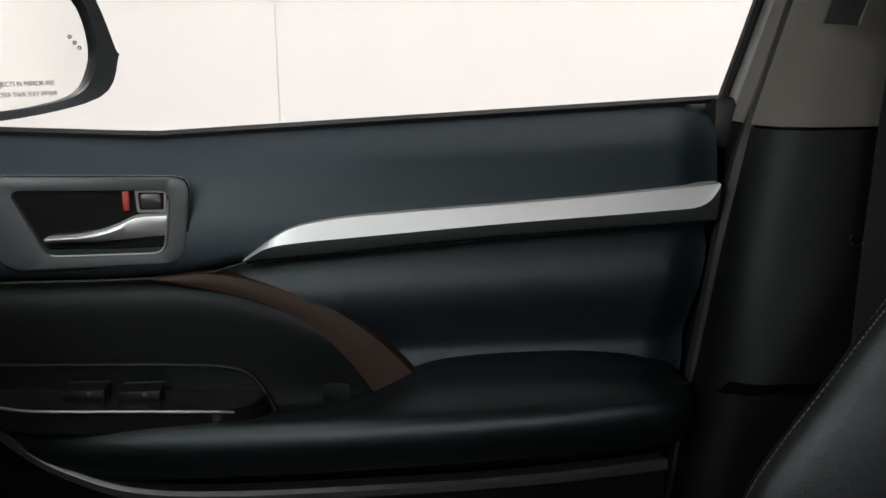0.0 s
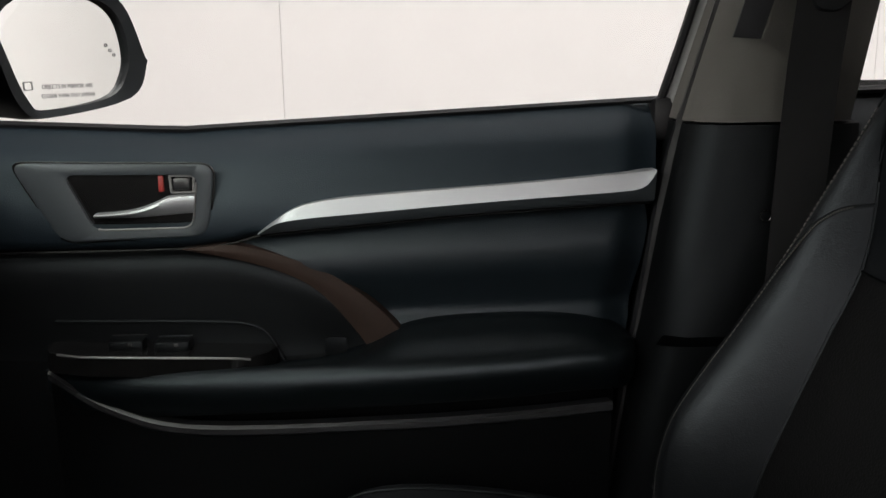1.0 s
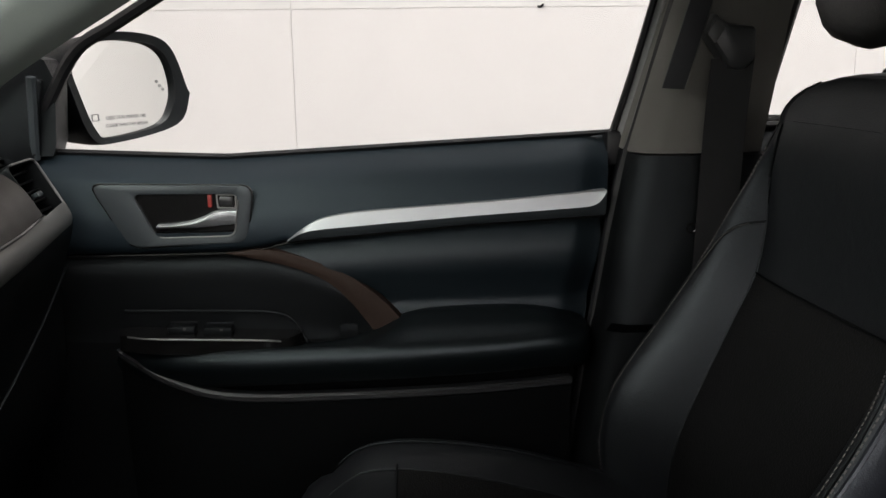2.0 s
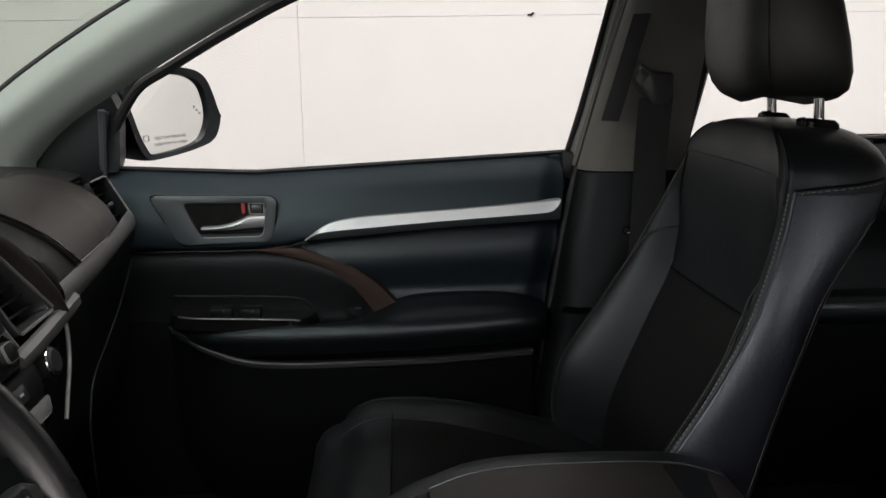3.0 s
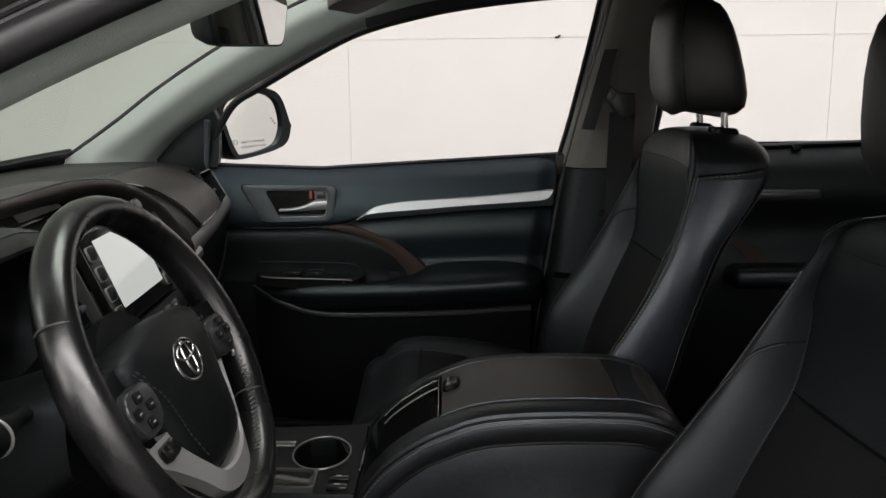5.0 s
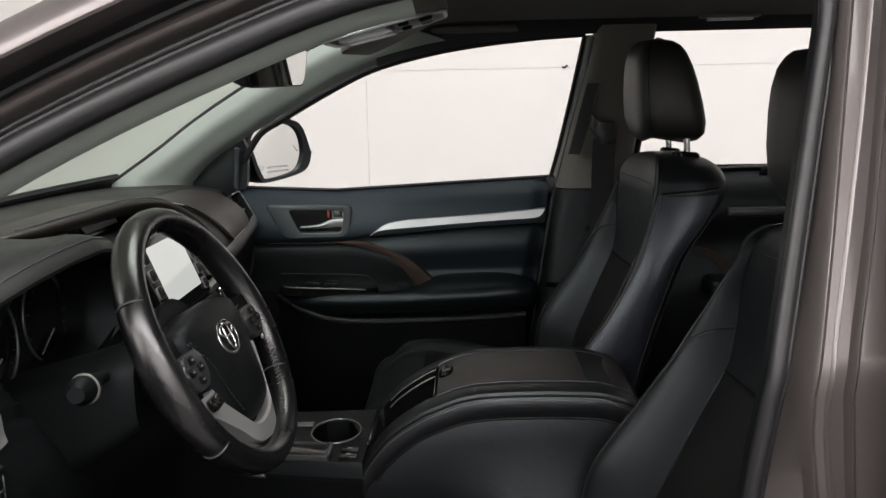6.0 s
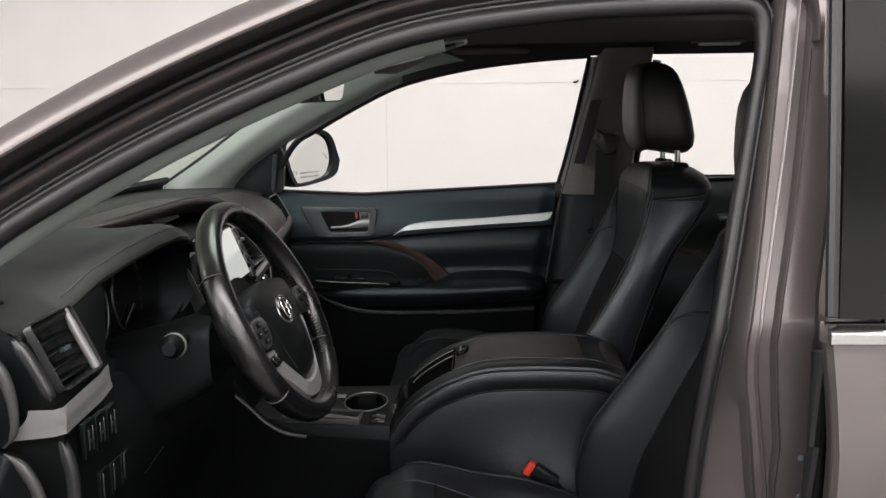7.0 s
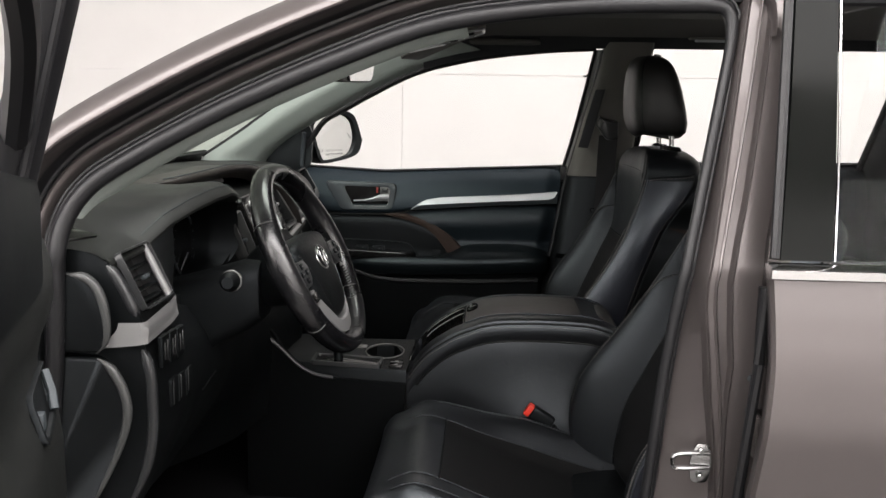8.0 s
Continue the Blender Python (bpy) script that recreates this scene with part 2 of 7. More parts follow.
def box(cx, cy, cz, sx, sy, sz, bevel=0.004, segs=2, turn=None):
    bm = bmesh.new()
    bmesh.ops.create_cube(bm, size=1)
    bmesh.ops.scale(bm, vec=(sx, sy, sz), verts=bm.verts)
    if bevel:
        bmesh.ops.bevel(bm, geom=list(bm.edges), offset=bevel, segments=segs, profile=0.5, affect="EDGES", clamp_overlap=True)
    m = Matrix.Translation((cx, cy, cz)) @ (turn or Matrix())
    bmesh.ops.transform(bm, matrix=m, verts=bm.verts)
    return bm


def disc(c, axis, r, h, seg=24, bevel=0.0):
    """A round plate of height h, standing on c along axis."""
    axis = Vector(axis).normalized()
    q = axis.to_track_quat("Z", "Y").to_matrix()
    prof = [(r, 0), (r, h - bevel), (r - bevel, h)] if bevel else [(r, 0), (r, h)]
    return loft([[Vector(c) + q @ Vector((a * math.cos(t), a * math.sin(t), b)) for t in (2 * math.pi * k / seg for k in range(seg))] for a, b in prof])


def ring(c, axis, r, w, seg=32, n=8, squash=1.0, side_dir=None):
    axis = Vector(axis).normalized()
    q = axis.to_track_quat("Z", "Y").to_matrix()
    return tube([Vector(c) + q @ Vector((r * squash * math.cos(t), r * math.sin(t), 0)) for t in (2 * math.pi * k / seg for k in range(seg))], w, n, True, up=axis)


def lerp(table, x):
    for (a, p), (b, q) in zip(table, table[1:]):
        if x <= b:
            t = max(0, (x - a) / (b - a))
            return p + (q - p) * t
    return table[-1][1]


def glide(table, x):
    """A smooth curve through a table of rising first values."""
    n = len(table)
    if x <= table[0][0]:
        return table[0][1]
    for i in range(n - 1):
        (a, p), (b, q) = table[i], table[i + 1]
        if x <= b:
            h = b - a
            m0 = (q - table[i - 1][1]) / (b - table[i - 1][0]) if i else (q - p) / h
            m1 = (table[i + 2][1] - p) / (table[i + 2][0] - a) if i + 2 < n else (q - p) / h
            t = (x - a) / h
            return (2 * t ** 3 - 3 * t * t + 1) * p + (t ** 3 - 2 * t * t + t) * h * m0 + (3 * t * t - 2 * t ** 3) * q + (t ** 3 - t * t) * h * m1
    return table[-1][1]


def ease(a, b, x):
    t = min(1, max(0, (x - a) / (b - a)))
    return t * t * (3 - 2 * t)


# ---- the booth ----
def booth():
    north = tagged(part("wall_north", box(0.6, 3.91, 1.6, 8.6, 0.10, 3.4, 0), SEAM), "smooth white booth wall of large flush panels", "wall", kind="structure")
    xs = [-3.7, -3.17, -0.497, 2.176, 4.9]
    zs = [-0.1, 1.462, 3.3]
    for i in range(4):
        for j in range(2):
            w, h = xs[i + 1] - xs[i], zs[j + 1] - zs[j]
            part("wall_panel", box((xs[i] + xs[i + 1]) / 2, 3.855, (zs[j] + zs[j + 1]) / 2, w - 0.002, 0.010, h - 0.002, 0.0006, 1), WALL, north)
    part("wall_hook", tube([(0.645, 3.85, 1.465), (0.655, 3.83, 1.462), (0.668, 3.83, 1.475)], 0.006, 6), RUBBER, north, "small dark hook on the panel joint")
    tagged(part("wall_south", box(0.6, -4.85, 1.6, 8.6, 0.1, 3.4, 0), WALL), "plain white booth wall", "wall", kind="structure")
    tagged(part("wall_west", box(-3.75, -0.5, 1.6, 0.1, 8.8, 3.4, 0), WALL), "plain white booth wall", "wall", kind="structure")
    tagged(part("wall_east", box(4.95, -0.5, 1.6, 0.1, 8.8, 3.4, 0), WALL), "plain white booth wall", "wall", kind="structure")
    tagged(part("floor", box(0.6, -0.5, -0.05, 8.8, 8.9, 0.1, 0), GROUND), "plain grey painted booth floor", "floor", kind="structure")
    tagged(part("ceiling", box(0.6, -0.5, 3.36, 8.8, 8.9, 0.1, 0), CEIL), "plain white booth ceiling", "ceiling", kind="structure")


booth()

# ---- the car's lines ----
BELTLINE = [(-0.56, 1.124), (-0.26, 1.110), (0.30, 1.137), (0.80, 1.150), (1.40, 1.165)]


def zb(x):
    return lerp(BELTLINE, x)


def lean(z):
    """How far the side leans inward above the waist."""
    return 0.30 * max(0.0, z - 1.13)


# upper edge of the side windows, from the mirror to the rear
TOPLINE = [(-0.53, 1.125), (-0.487, 1.19), (-0.440, 1.254), (-0.385, 1.287), (-0.27, 1.350), (-0.15, 1.406), (-0.02, 1.440), (0.10, 1.460), (0.24, 1.474), (0.365, 1.481)]
# lower edge of the windscreen pillar's trim, and the windscreen's edge
PILLAR_LOW = [(-0.615, 1.130), (-0.570, 1.175), (-0.515, 1.214), (-0.455, 1.249), (-0.385, 1.288), (-0.27, 1.350), (-0.15, 1.406), (-0.02, 1.440), (0.06, 1.452)]
SCREEN_EDGE = [(-0.80, 1.156), (-0.686, 1.229), (-0.583, 1.301), (-0.457, 1.377), (-0.357, 1.429), (-0.29, 1.462), (-0.14, 1.518)]


# ---- car body ----
def car_body():
    car = thing("car_body", "metallic grey-brown car body shell with dark trim", "car", at=(0, 0, 0.3))
    inv = Matrix.Translation((0, 0, -0.3))

    def add(name, bm, mat, label=""):
        bmesh.ops.transform(bm, matrix=inv, verts=bm.verts)
        return part(name, bm, mat, car, label)

    # floor, sills, rear and front closures
    add("floor_pan", box(0.55, 0, 0.44, 2.7, 1.56, 0.05, 0.01), CARPET, "black carpeted floor")
    add("firewall", box(-0.86, 0, 0.78, 0.06, 1.50, 0.66, 0.01), CARPET)
    for s in (1, -1):
        add("sill", box(0.35, s * 0.80, 0.43, 2.4, 0.16, 0.16, 0.03, 3), PAINT)
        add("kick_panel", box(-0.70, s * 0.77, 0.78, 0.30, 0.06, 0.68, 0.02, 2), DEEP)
    add("sill_carpet", box(0.35, 0.711, 0.455, 2.4, 0.012, 0.15, 0.004), CARPET)
    add("sill_cover", box(0.35, 0.742, 0.517, 2.4, 0.066, 0.010, 0.003), HARD, "black plastic sill cover")
    # roof and headliner
    rows, skin = [], []
    for i in range(25):
        x = -0.12 + 2.35 * i / 24
        rows.append([])
        skin.append([])
        for j in range(21):
            y = -0.57 + 1.14 * j / 20
            drop = 0.075 * abs(y / 0.66) ** 3.2 + 0.05 * max(0, (0.05 - x) / 0.17) ** 2 + 0.03 * max(0, (x - 1.6) / 0.6) ** 2
            rows[-1].append((x, y, 1.558 - drop))
            skin[-1].append((x, y * 1.22, 1.66 - drop * 1.5))
    add("headliner", sheet(rows, 0.02, (0, 0, 1)), LINER, "dark grey-brown fabric headliner")
    add("roof_skin", sheet(skin, 0.004, (0, 0, -1)), PAINT)
    # sunroof frame and glass under the roof
    sun = [(0.12, -0.34), (0.86, -0.34), (0.86, 0.34), (0.12, 0.34)]
    out = rounded(sun, 0.06)
    add("sunroof_frame", slab(out, 0.012, lambda u, v, w: Vector((u, v, 1.545 + w)), 0.004), HARD, "dark sunroof surround")
    add("sunroof_shade", slab(rounded([(0.16, -0.30), (0.82, -0.30), (0.82, 0.30), (0.16, 0.30)], 0.05), 0.004, lambda u, v, w: Vector((u, v, 1.5395 + w)), 0.001), LINER)
    # windscreen: a sloping pane between the pillars
    ws = []
    for i in range(11):
        t = i / 10
        ws.append([])
        for j in range(17):
            s = -1 + j / 8
            half = 0.705 - 0.085 * t
            bow = 0.055 * (1 - s * s) * (1 - 0.4 * t)
            ws[-1].append((-0.80 + 0.66 * t - bow, s * half, glide(SCREEN_EDGE, -0.80 + 0.66 * t)))
    foot = [(x - 0.05, y, z - 0.045) for x, y, z in ws[0]]
    glass = add("windscreen", sheet([foot] + ws), GREEN, "green-tinted windscreen")
    glass.visible_shadow = False
    for s in (1, -1):
        edge = [(p[0][0] + 0.008, (p[-1][1] if s > 0 else p[0][1]) - s * 0.006, p[0][2] - 0.002) for p in ws]
        add("windscreen_edge", tube(edge, 0.0055, 8), RUBBER)
    base = [(ws[0][j][0] + 0.012, ws[0][j][1], ws[0][j][2] + 0.008) for j in range(17)]
    add("windscreen_lower_edge", tube(base, 0.009, 6), RUBBER)
    add("windscreen_border", sheet([[(x - 0.004, y, z - 0.004), (x - 0.016, y, z - 0.030), (x - 0.050, y, z - 0.052)] for x, y, z in base], 0.002, (-1, 0, 0)), RUBBER, "black printed border at the foot of the windscreen")
    # inner pillar trims
    low = spline([(u, v, 0) for u, v in PILLAR_LOW], 8)
    for s in (1,):
        rings = []
        for k in range(33):
            t = k / 32
            wx, wy, wz = -0.80 + 0.66 * t, 0.705 - 0.085 * t, glide(SCREEN_EDGE, -0.80 + 0.66 * t)
            x, z = low[min(len(low) - 1, round(t * (len(low) - 1)))][:2]
            y = 0.785 - lean(z)
            a, b = Vector((wx + 0.012, s * (wy - 0.012), wz - 0.004)), Vector((x - 0.004, s * (y - 0.01), z + 0.010))
            mid = (a + b) / 2 + Vector((0.022, -s * 0.028, 0.002))
            prof = spline([a, a * 0.55 + mid * 0.45 + Vector((0.012, -s * 0.012, 0)), mid, mid * 0.45 + b * 0.55 + Vector((0.008, -s * 0.010, 0)), b], 4)
            rings.append(prof)
        rings.insert(0, [p + Vector((-0.02, 0.02 * q / 8 - 0.01, -0.05)) for q, p in enumerate(rings[0])])
        add("a_pillar_trim", sheet(rings, 0.012, (-0.3, s * 0.6, 0.3)), PILLAR, "grey-green windscreen pillar trim")
    for s in (1, -1):
        # rail above the doors
        rail = []
        for k in range(29):
            t = k / 28
            x = -0.13 + 2.2 * t
            z = lerp([(-0.13, 1.416), (-0.02, 1.446), (0.10, 1.464), (0.37, 1.482), (2.2, 1.486)], x)
            y = 0.775 - lean(z)
            rail.append([(x, s * (y + 0.01), z + 0.004), (x, s * (y - 0.012), z + 0.002), (x, s * (y - 0.035), z + 0.018), (x, s * (y - 0.05), z + 0.040), (x, s * (y - 0.085), z + 0.062), (x, s * (y - 0.14), z + 0.074)])
        add("roof_rail_trim", sheet(rail, 0.01, (0, s * 0.5, 0.6)), RAIL)
    # B pillar, far side, with its two trims
    def pillar(levels, s):
        rings = []
        for z, xf, xb, yi in levels:
            yo = (0.83 if s > 0 else 0.75) - lean(z)
            xf += 0.0 if s > 0 else 0.05
            rings.append([Vector(p) for p in ((xf, s * yo, z), (xf, s * (yi + 0.035), z), (xf + 0.012, s * (yi + 0.012), z), (xf + 0.035, s * yi, z), (xb - 0.03, s * yi, z), (xb - 0.008, s * (yi + 0.012), z), (xb, s * (yi + 0.035), z), (xb, s * yo, z))])
        return loft(rings)
    for s in (1, -1):
        add("b_pillar_upper_trim", pillar([(1.117, 0.300, 0.480, 0.700), (1.30, 0.343, 0.498, 0.672), (1.42, 0.372, 0.513, 0.635), (1.50, 0.388, 0.522, 0.610)], s), TAUPE, "taupe upper door pillar trim")
        add("b_pillar_lower_trim", pillar([(0.45, 0.20, 0.50, 0.715), (0.70, 0.235, 0.50, 0.712), (0.868, 0.258, 0.49, 0.708), (0.885, 0.262, 0.49, 0.690), (1.0, 0.280, 0.49, 0.696), (1.114, 0.300, 0.49, 0.700)], s), HARD, "black lower door pillar trim")
        add("c_pillar_trim", pillar([(0.6, 1.22, 1.42, 0.72), (1.16, 1.185, 1.44, 0.71), (1.32, 1.215, 1.52, 0.67), (1.50, 1.255, 1.66, 0.60)], s), RAIL)
        add("quarter_wall", box(1.75, s * 0.74, 0.8, 0.95, 0.08, 0.74, 0.02), HARD)
    # unseen dark panes, added to hold light out of the rear cabin
    for sgn in (1, -1):
        q = add("quarter_pane", sheet([[(x, sgn * (0.80 - lean(z)), z) for x in (1.44, 1.8, 2.2)] for z in (1.15, 1.3, 1.50)]), TINT, "unseen quarter glass, darkened to dim the cabin")
    add("rear_pane", sheet([[(2.22 - 0.5 * (z - 1.2), y, z) for y in (-0.7, 0, 0.7)] for z in (1.2, 1.35, 1.52)]), TINT, "unseen rear glass, darkened to dim the cabin")
    add("tailgate", box(2.2, 0, 0.85, 0.1, 1.5, 0.8, 0.03), HARD)
    # far side door seal
    seal = [(0.205, 0.765, 0.46), (0.245, 0.765, 0.75), (0.268, 0.765, 0.90), (0.293, 0.762, 1.06), (0.315, 0.752, 1.15), (0.345, 0.73, 1.28), (0.372, 0.70, 1.40), (0.386, 0.678, 1.478)]
    add("door_seal", tube(spline(seal, 5), 0.010, 8), RUBBER)
    # near side: the open doorway, swept along its edge
    loop = [(-0.589, 0.612), (-0.555, 0.809), (-0.535, 0.986), (-0.527, 1.111), (-0.519, 1.165), (-0.493, 1.211), (-0.44, 1.251), (-0.302, 1.328), (-0.146, 1.399), (-0.004, 1.45), (0.165, 1.474), (0.326, 1.48), (0.366, 1.477), (0.383, 1.457), (0.367, 1.373), (0.332, 1.201), (0.314, 1.111), (0.297, 0.993), (0.280, 0.803), (0.257, 0.612), (0.247, 0.534)]
    cur = [Vector((p[0], p[1])) for p in spline([(a, b, 0) for a, b in loop], 5)]

    def band(profile, lo=0, hi=None, wide=lambda i, x, z: 1.0):
        rows = []
        for i in range(lo, hi or len(cur)):
            p = cur[i]
            d = (cur[min(i + 1, len(cur) - 1)] - cur[max(i - 1, 0)]).normalized()
            nrm = Vector((-d.y, d.x))
            rows.append([])
            for n, y in profile:
                q = p + nrm * n * wide(i, p.x, p.y)
                rows[-1].append((q.x, -(y - lean(p.y)), q.y))
        return rows
    k_roof = next(i for i, p in enumerate(cur) if p.x > 0.36)
    k_pillar = next(i for i, p in enumerate(cur) if i > k_roof and p.y < 1.445)
    k_low = next(i for i, p in enumerate(cur) if p.y > 1.17)

    def slim(profile, shift, lo=0):
        """The same sweep, set back towards the door pillar behind the roof corner."""
        moved = band([(n + shift, y) for n, y in profile], lo)
        return [[Vector(a).lerp(Vector(b), ease(k_roof - 2, k_roof + 10, lo + i)) for a, b in zip(p, q)] for i, (p, q) in enumerate(zip(band(profile, lo), moved))]
    near = [[Vector(r[-1]).lerp(Vector(p), ease(-0.55, -0.47, r[-1][0])) for p in r] for r in band([(-0.022, 0.735), (-0.020, 0.750), (-0.014, 0.759), (-0.007, 0.768), (-0.001, 0.776)], k_low, k_roof - 12)]
    add("a_pillar_trim", sheet(near), PILLAR, "grey windscreen pillar trim")
    add("door_aperture_trim", sheet(slim([(-0.004, 0.752), (-0.003, 0.765), (-0.001, 0.776)], 0.019, k_roof - 12)), HARD, "dark inner edge of the doorway")
    add("aperture_seal", tube([r[0] for r in slim([(0.0015, 0.788)], 0.013)], [0.0125 - 0.0050 * ease(k_roof - 2, k_roof + 10, i) for i in range(len(cur))], 12), RUBBER, "black rubber doorway seal")
    for n0, y0 in ((0.0145, 0.786), (0.0205, 0.783)):
        add("aperture_seal_lip", tube([r[0] for r in slim([(n0, y0)], 0.004)], 0.0030, 8), RUBBER)
    jamb = band([(0.012, 0.755), (0.022, 0.757), (0.026, 0.762), (0.0295, 0.772), (0.032, 0.7785), (0.035, 0.7825), (0.0385, 0.7835), (0.042, 0.7810), (0.045, 0.775), (0.048, 0.767), (0.053, 0.765), (0.0575, 0.772), (0.0600, 0.800), (0.0615, 0.8175), (0.0630, 0.8215)], 0, k_pillar)
    add("door_jamb", sheet(jamb, 0.003, (0, 1, 0)), PAINT, "painted step of the doorway")
    gutter = band([(0.0465, 0.7735), (0.050, 0.7700), (0.054, 0.7700), (0.0578, 0.7775), (0.0590, 0.7900)], k_low - 6, k_roof + 1)
    add("jamb_seal", sheet(gutter, 0.002, (0, 1, 0)), RUBBER, "black sealing strip in the doorway step")
    skin = band([(0.0630, 0.8215), (0.0645, 0.8255), (0.067, 0.8268), (0.072, 0.8258), (0.080, 0.821), (0.088, 0.8135), (0.095, 0.803), (0.101, 0.788), (0.1045, 0.770), (0.105, 0.74), (0.102, 0.69)], k_low, k_roof + 2)
    add("roof_side_skin", sheet(skin, 0.003, (0, 1, 0)), PAINT, "painted windscreen pillar and roof side")
    fender = [(-1.5, 1.02), (-1.1, 1.08), (-0.72, 1.13), (-0.60, 1.165), (-0.60, 0.5), (-1.5, 0.5)]
    add("front_wing", slab(fender, 0.02, side(-0.90), 0.004), PAINT)
    # painted B pillar face on the near side: a groove between two pressed ridges
    front = [(0.50, 0.260), (0.612, 0.276), (0.803, 0.300), (0.993, 0.318), (1.111, 0.338), (1.201, 0.357), (1.373, 0.391), (1.50, 0.405)]
    ridge = [(0.50, 0.39), (0.813, 0.386), (0.911, 0.377), (0.959, 0.370), (1.022, 0.364), (1.076, 0.357), (1.115, 0.357), (1.159, 0.365), (1.247, 0.379), (1.336, 0.392), (1.411, 0.403), (1.50, 0.416)]
    groove_a = [(0.50, 0.400), (0.91, 0.3895), (0.96, 0.385), (1.023, 0.377), (1.077, 0.371), (1.107, 0.370), (1.159, 0.378), (1.247, 0.394), (1.336, 0.410), (1.411, 0.422), (1.50, 0.435)]
    groove_b = [(0.50, 0.404), (0.91, 0.3935), (0.96, 0.395), (1.0, 0.398), (1.039, 0.394), (1.116, 0.389), (1.16, 0.396), (1.247, 0.413), (1.336, 0.427), (1.412, 0.438), (1.50, 0.449)]
    rear = [(0.50, 0.441), (0.816, 0.441), (0.922, 0.442), (1.0, 0.440), (1.102, 0.434), (1.161, 0.438), (1.241, 0.452), (1.337, 0.462), (1.50, 0.470)]
    rows = []
    for k in range(81):
        z = 0.50 + 1.0 * k / 80
        f, r1, ga, gb, rr = (lerp(t, z) for t in (front, ridge, groove_a, groove_b, rear))
        d = 0.007 * ease(0.90, 0.98, z)
        w = min(0.004, (gb - ga) * 0.4)
        prof = [(f - 0.004, -0.035), (f + 0.002, -0.032), (f + 0.5 * (r1 - 0.005 - f), -0.024), (r1 - 0.005, -0.012), (r1 - 0.002, 0.0015), (r1, 0.004), (r1 + 0.002, 0.002), (r1 + 0.004, 0.0),
                (ga - 0.003, 0.0), (ga - 0.0015, 0.002), (ga, 0.003), (ga + 0.0012, 0.001), (ga + w, -d), (gb - w, -d), (gb - 0.0012, 0.001), (gb, 0.003), (gb + 0.0015, 0.002), (gb + 0.003, 0.0),
                ((gb + rr) / 2, 0.001), (rr - 0.006, 0.0), (rr, -0.006), (rr + 0.002, -0.03), (rr + 0.02, -0.035)]
        rows.append([(x, -(0.800 + b - lean(z)), z) for x, b in prof])
    add("b_pillar_face", sheet(rows, 0.002, (0, 1, 0)), PAINT, "painted door pillar with pressed ridges")
    st = [(0.375, -0.808, 0.880), (0.330, -0.814, 0.880), (0.324, -0.815, 0.870), (0.330, -0.814, 0.860), (0.375, -0.808, 0.860)]
    add("striker_plate", slab(rounded([(0.352, 0.836), (0.374, 0.836), (0.379, 0.862), (0.374, 0.892), (0.356, 0.892), (0.349, 0.864)], 0.007), 0.004, side(-0.806), 0.001), STEEL, "zinc door striker plate")
    add("striker_loop", tube(spline(st, 4), 0.0034, 8), STEEL)
    for z in (0.846, 0.883):
        add("striker_bolt", disc((0.363, -0.809, z), (0, -1, 0), 0.0045, 0.004, 12, 0.001), STEEL)
    for x, z, r in ((0.424, 0.985, 0.0065), (0.430, 0.968, 0.005), (0.424, 0.940, 0.006), (0.428, 0.918, 0.005), (0.424, 0.885, 0.005)):
        add("hinge_bolt", disc((x, -0.797, z), (-0.3, -1, 0.1), r * 0.75, 0.006, 12, 0.002), DULL)
    for z in (0.975, 0.905):
        add("hinge_leaf", box(0.436, -0.803, z, 0.010, 0.022, 0.060, 0.004, 2), PAINT)
    for x in (-1.15, 1.64):
        for s in (1, -1):
            ax = Vector((0, s, 0))
            w = add("wheel", loft([[Vector((x + r * math.cos(t), s * y, 0.375 + r * math.sin(t))) for t in (2 * math.pi * k / 40 for k in range(40))] for r, y in ((0.24, 0.66), (0.355, 0.665), (0.375, 0.69), (0.375, 0.87), (0.355, 0.895), (0.24, 0.90))]), RUBBER, "black tyre")
            add("wheel_rim", disc((x, s * 0.86, 0.375), ax, 0.24, 0.035, 32, 0.01), SILVER)
    return car


car_body()


# ---- front passenger door ----
def frame_between(outer, inner, depth, place, lip=0.004, back=0.0):
    """A raised surround between two outlines of as many corners."""
    rings = [[place(u, v, 0) for u, v in outer]]
    def blend(t, w):
        return [place(a[0] + (b[0] - a[0]) * t, a[1] + (b[1] - a[1]) * t, w) for a, b in zip(outer, inner)]
    rings += [blend(0.0, depth * 0.7), blend(0.12, depth), blend(0.85, depth), blend(1.0, depth * 0.8), blend(1.0, back)]
    return loft(rings, False)


DOOR_D = [(0.0, 0.818), (0.006, 0.806), (0.016, 0.792), (0.035, 0.774), (0.065, 0.760), (0.085, 0.754), (0.110, 0.753), (0.135, 0.759), (0.165, 0.772), (0.200, 0.776), (0.225, 0.770), (0.250, 0.758), (0.29, 0.752), (0.34, 0.752), (0.45, 0.758), (0.60, 0.765), (0.68, 0.772)]


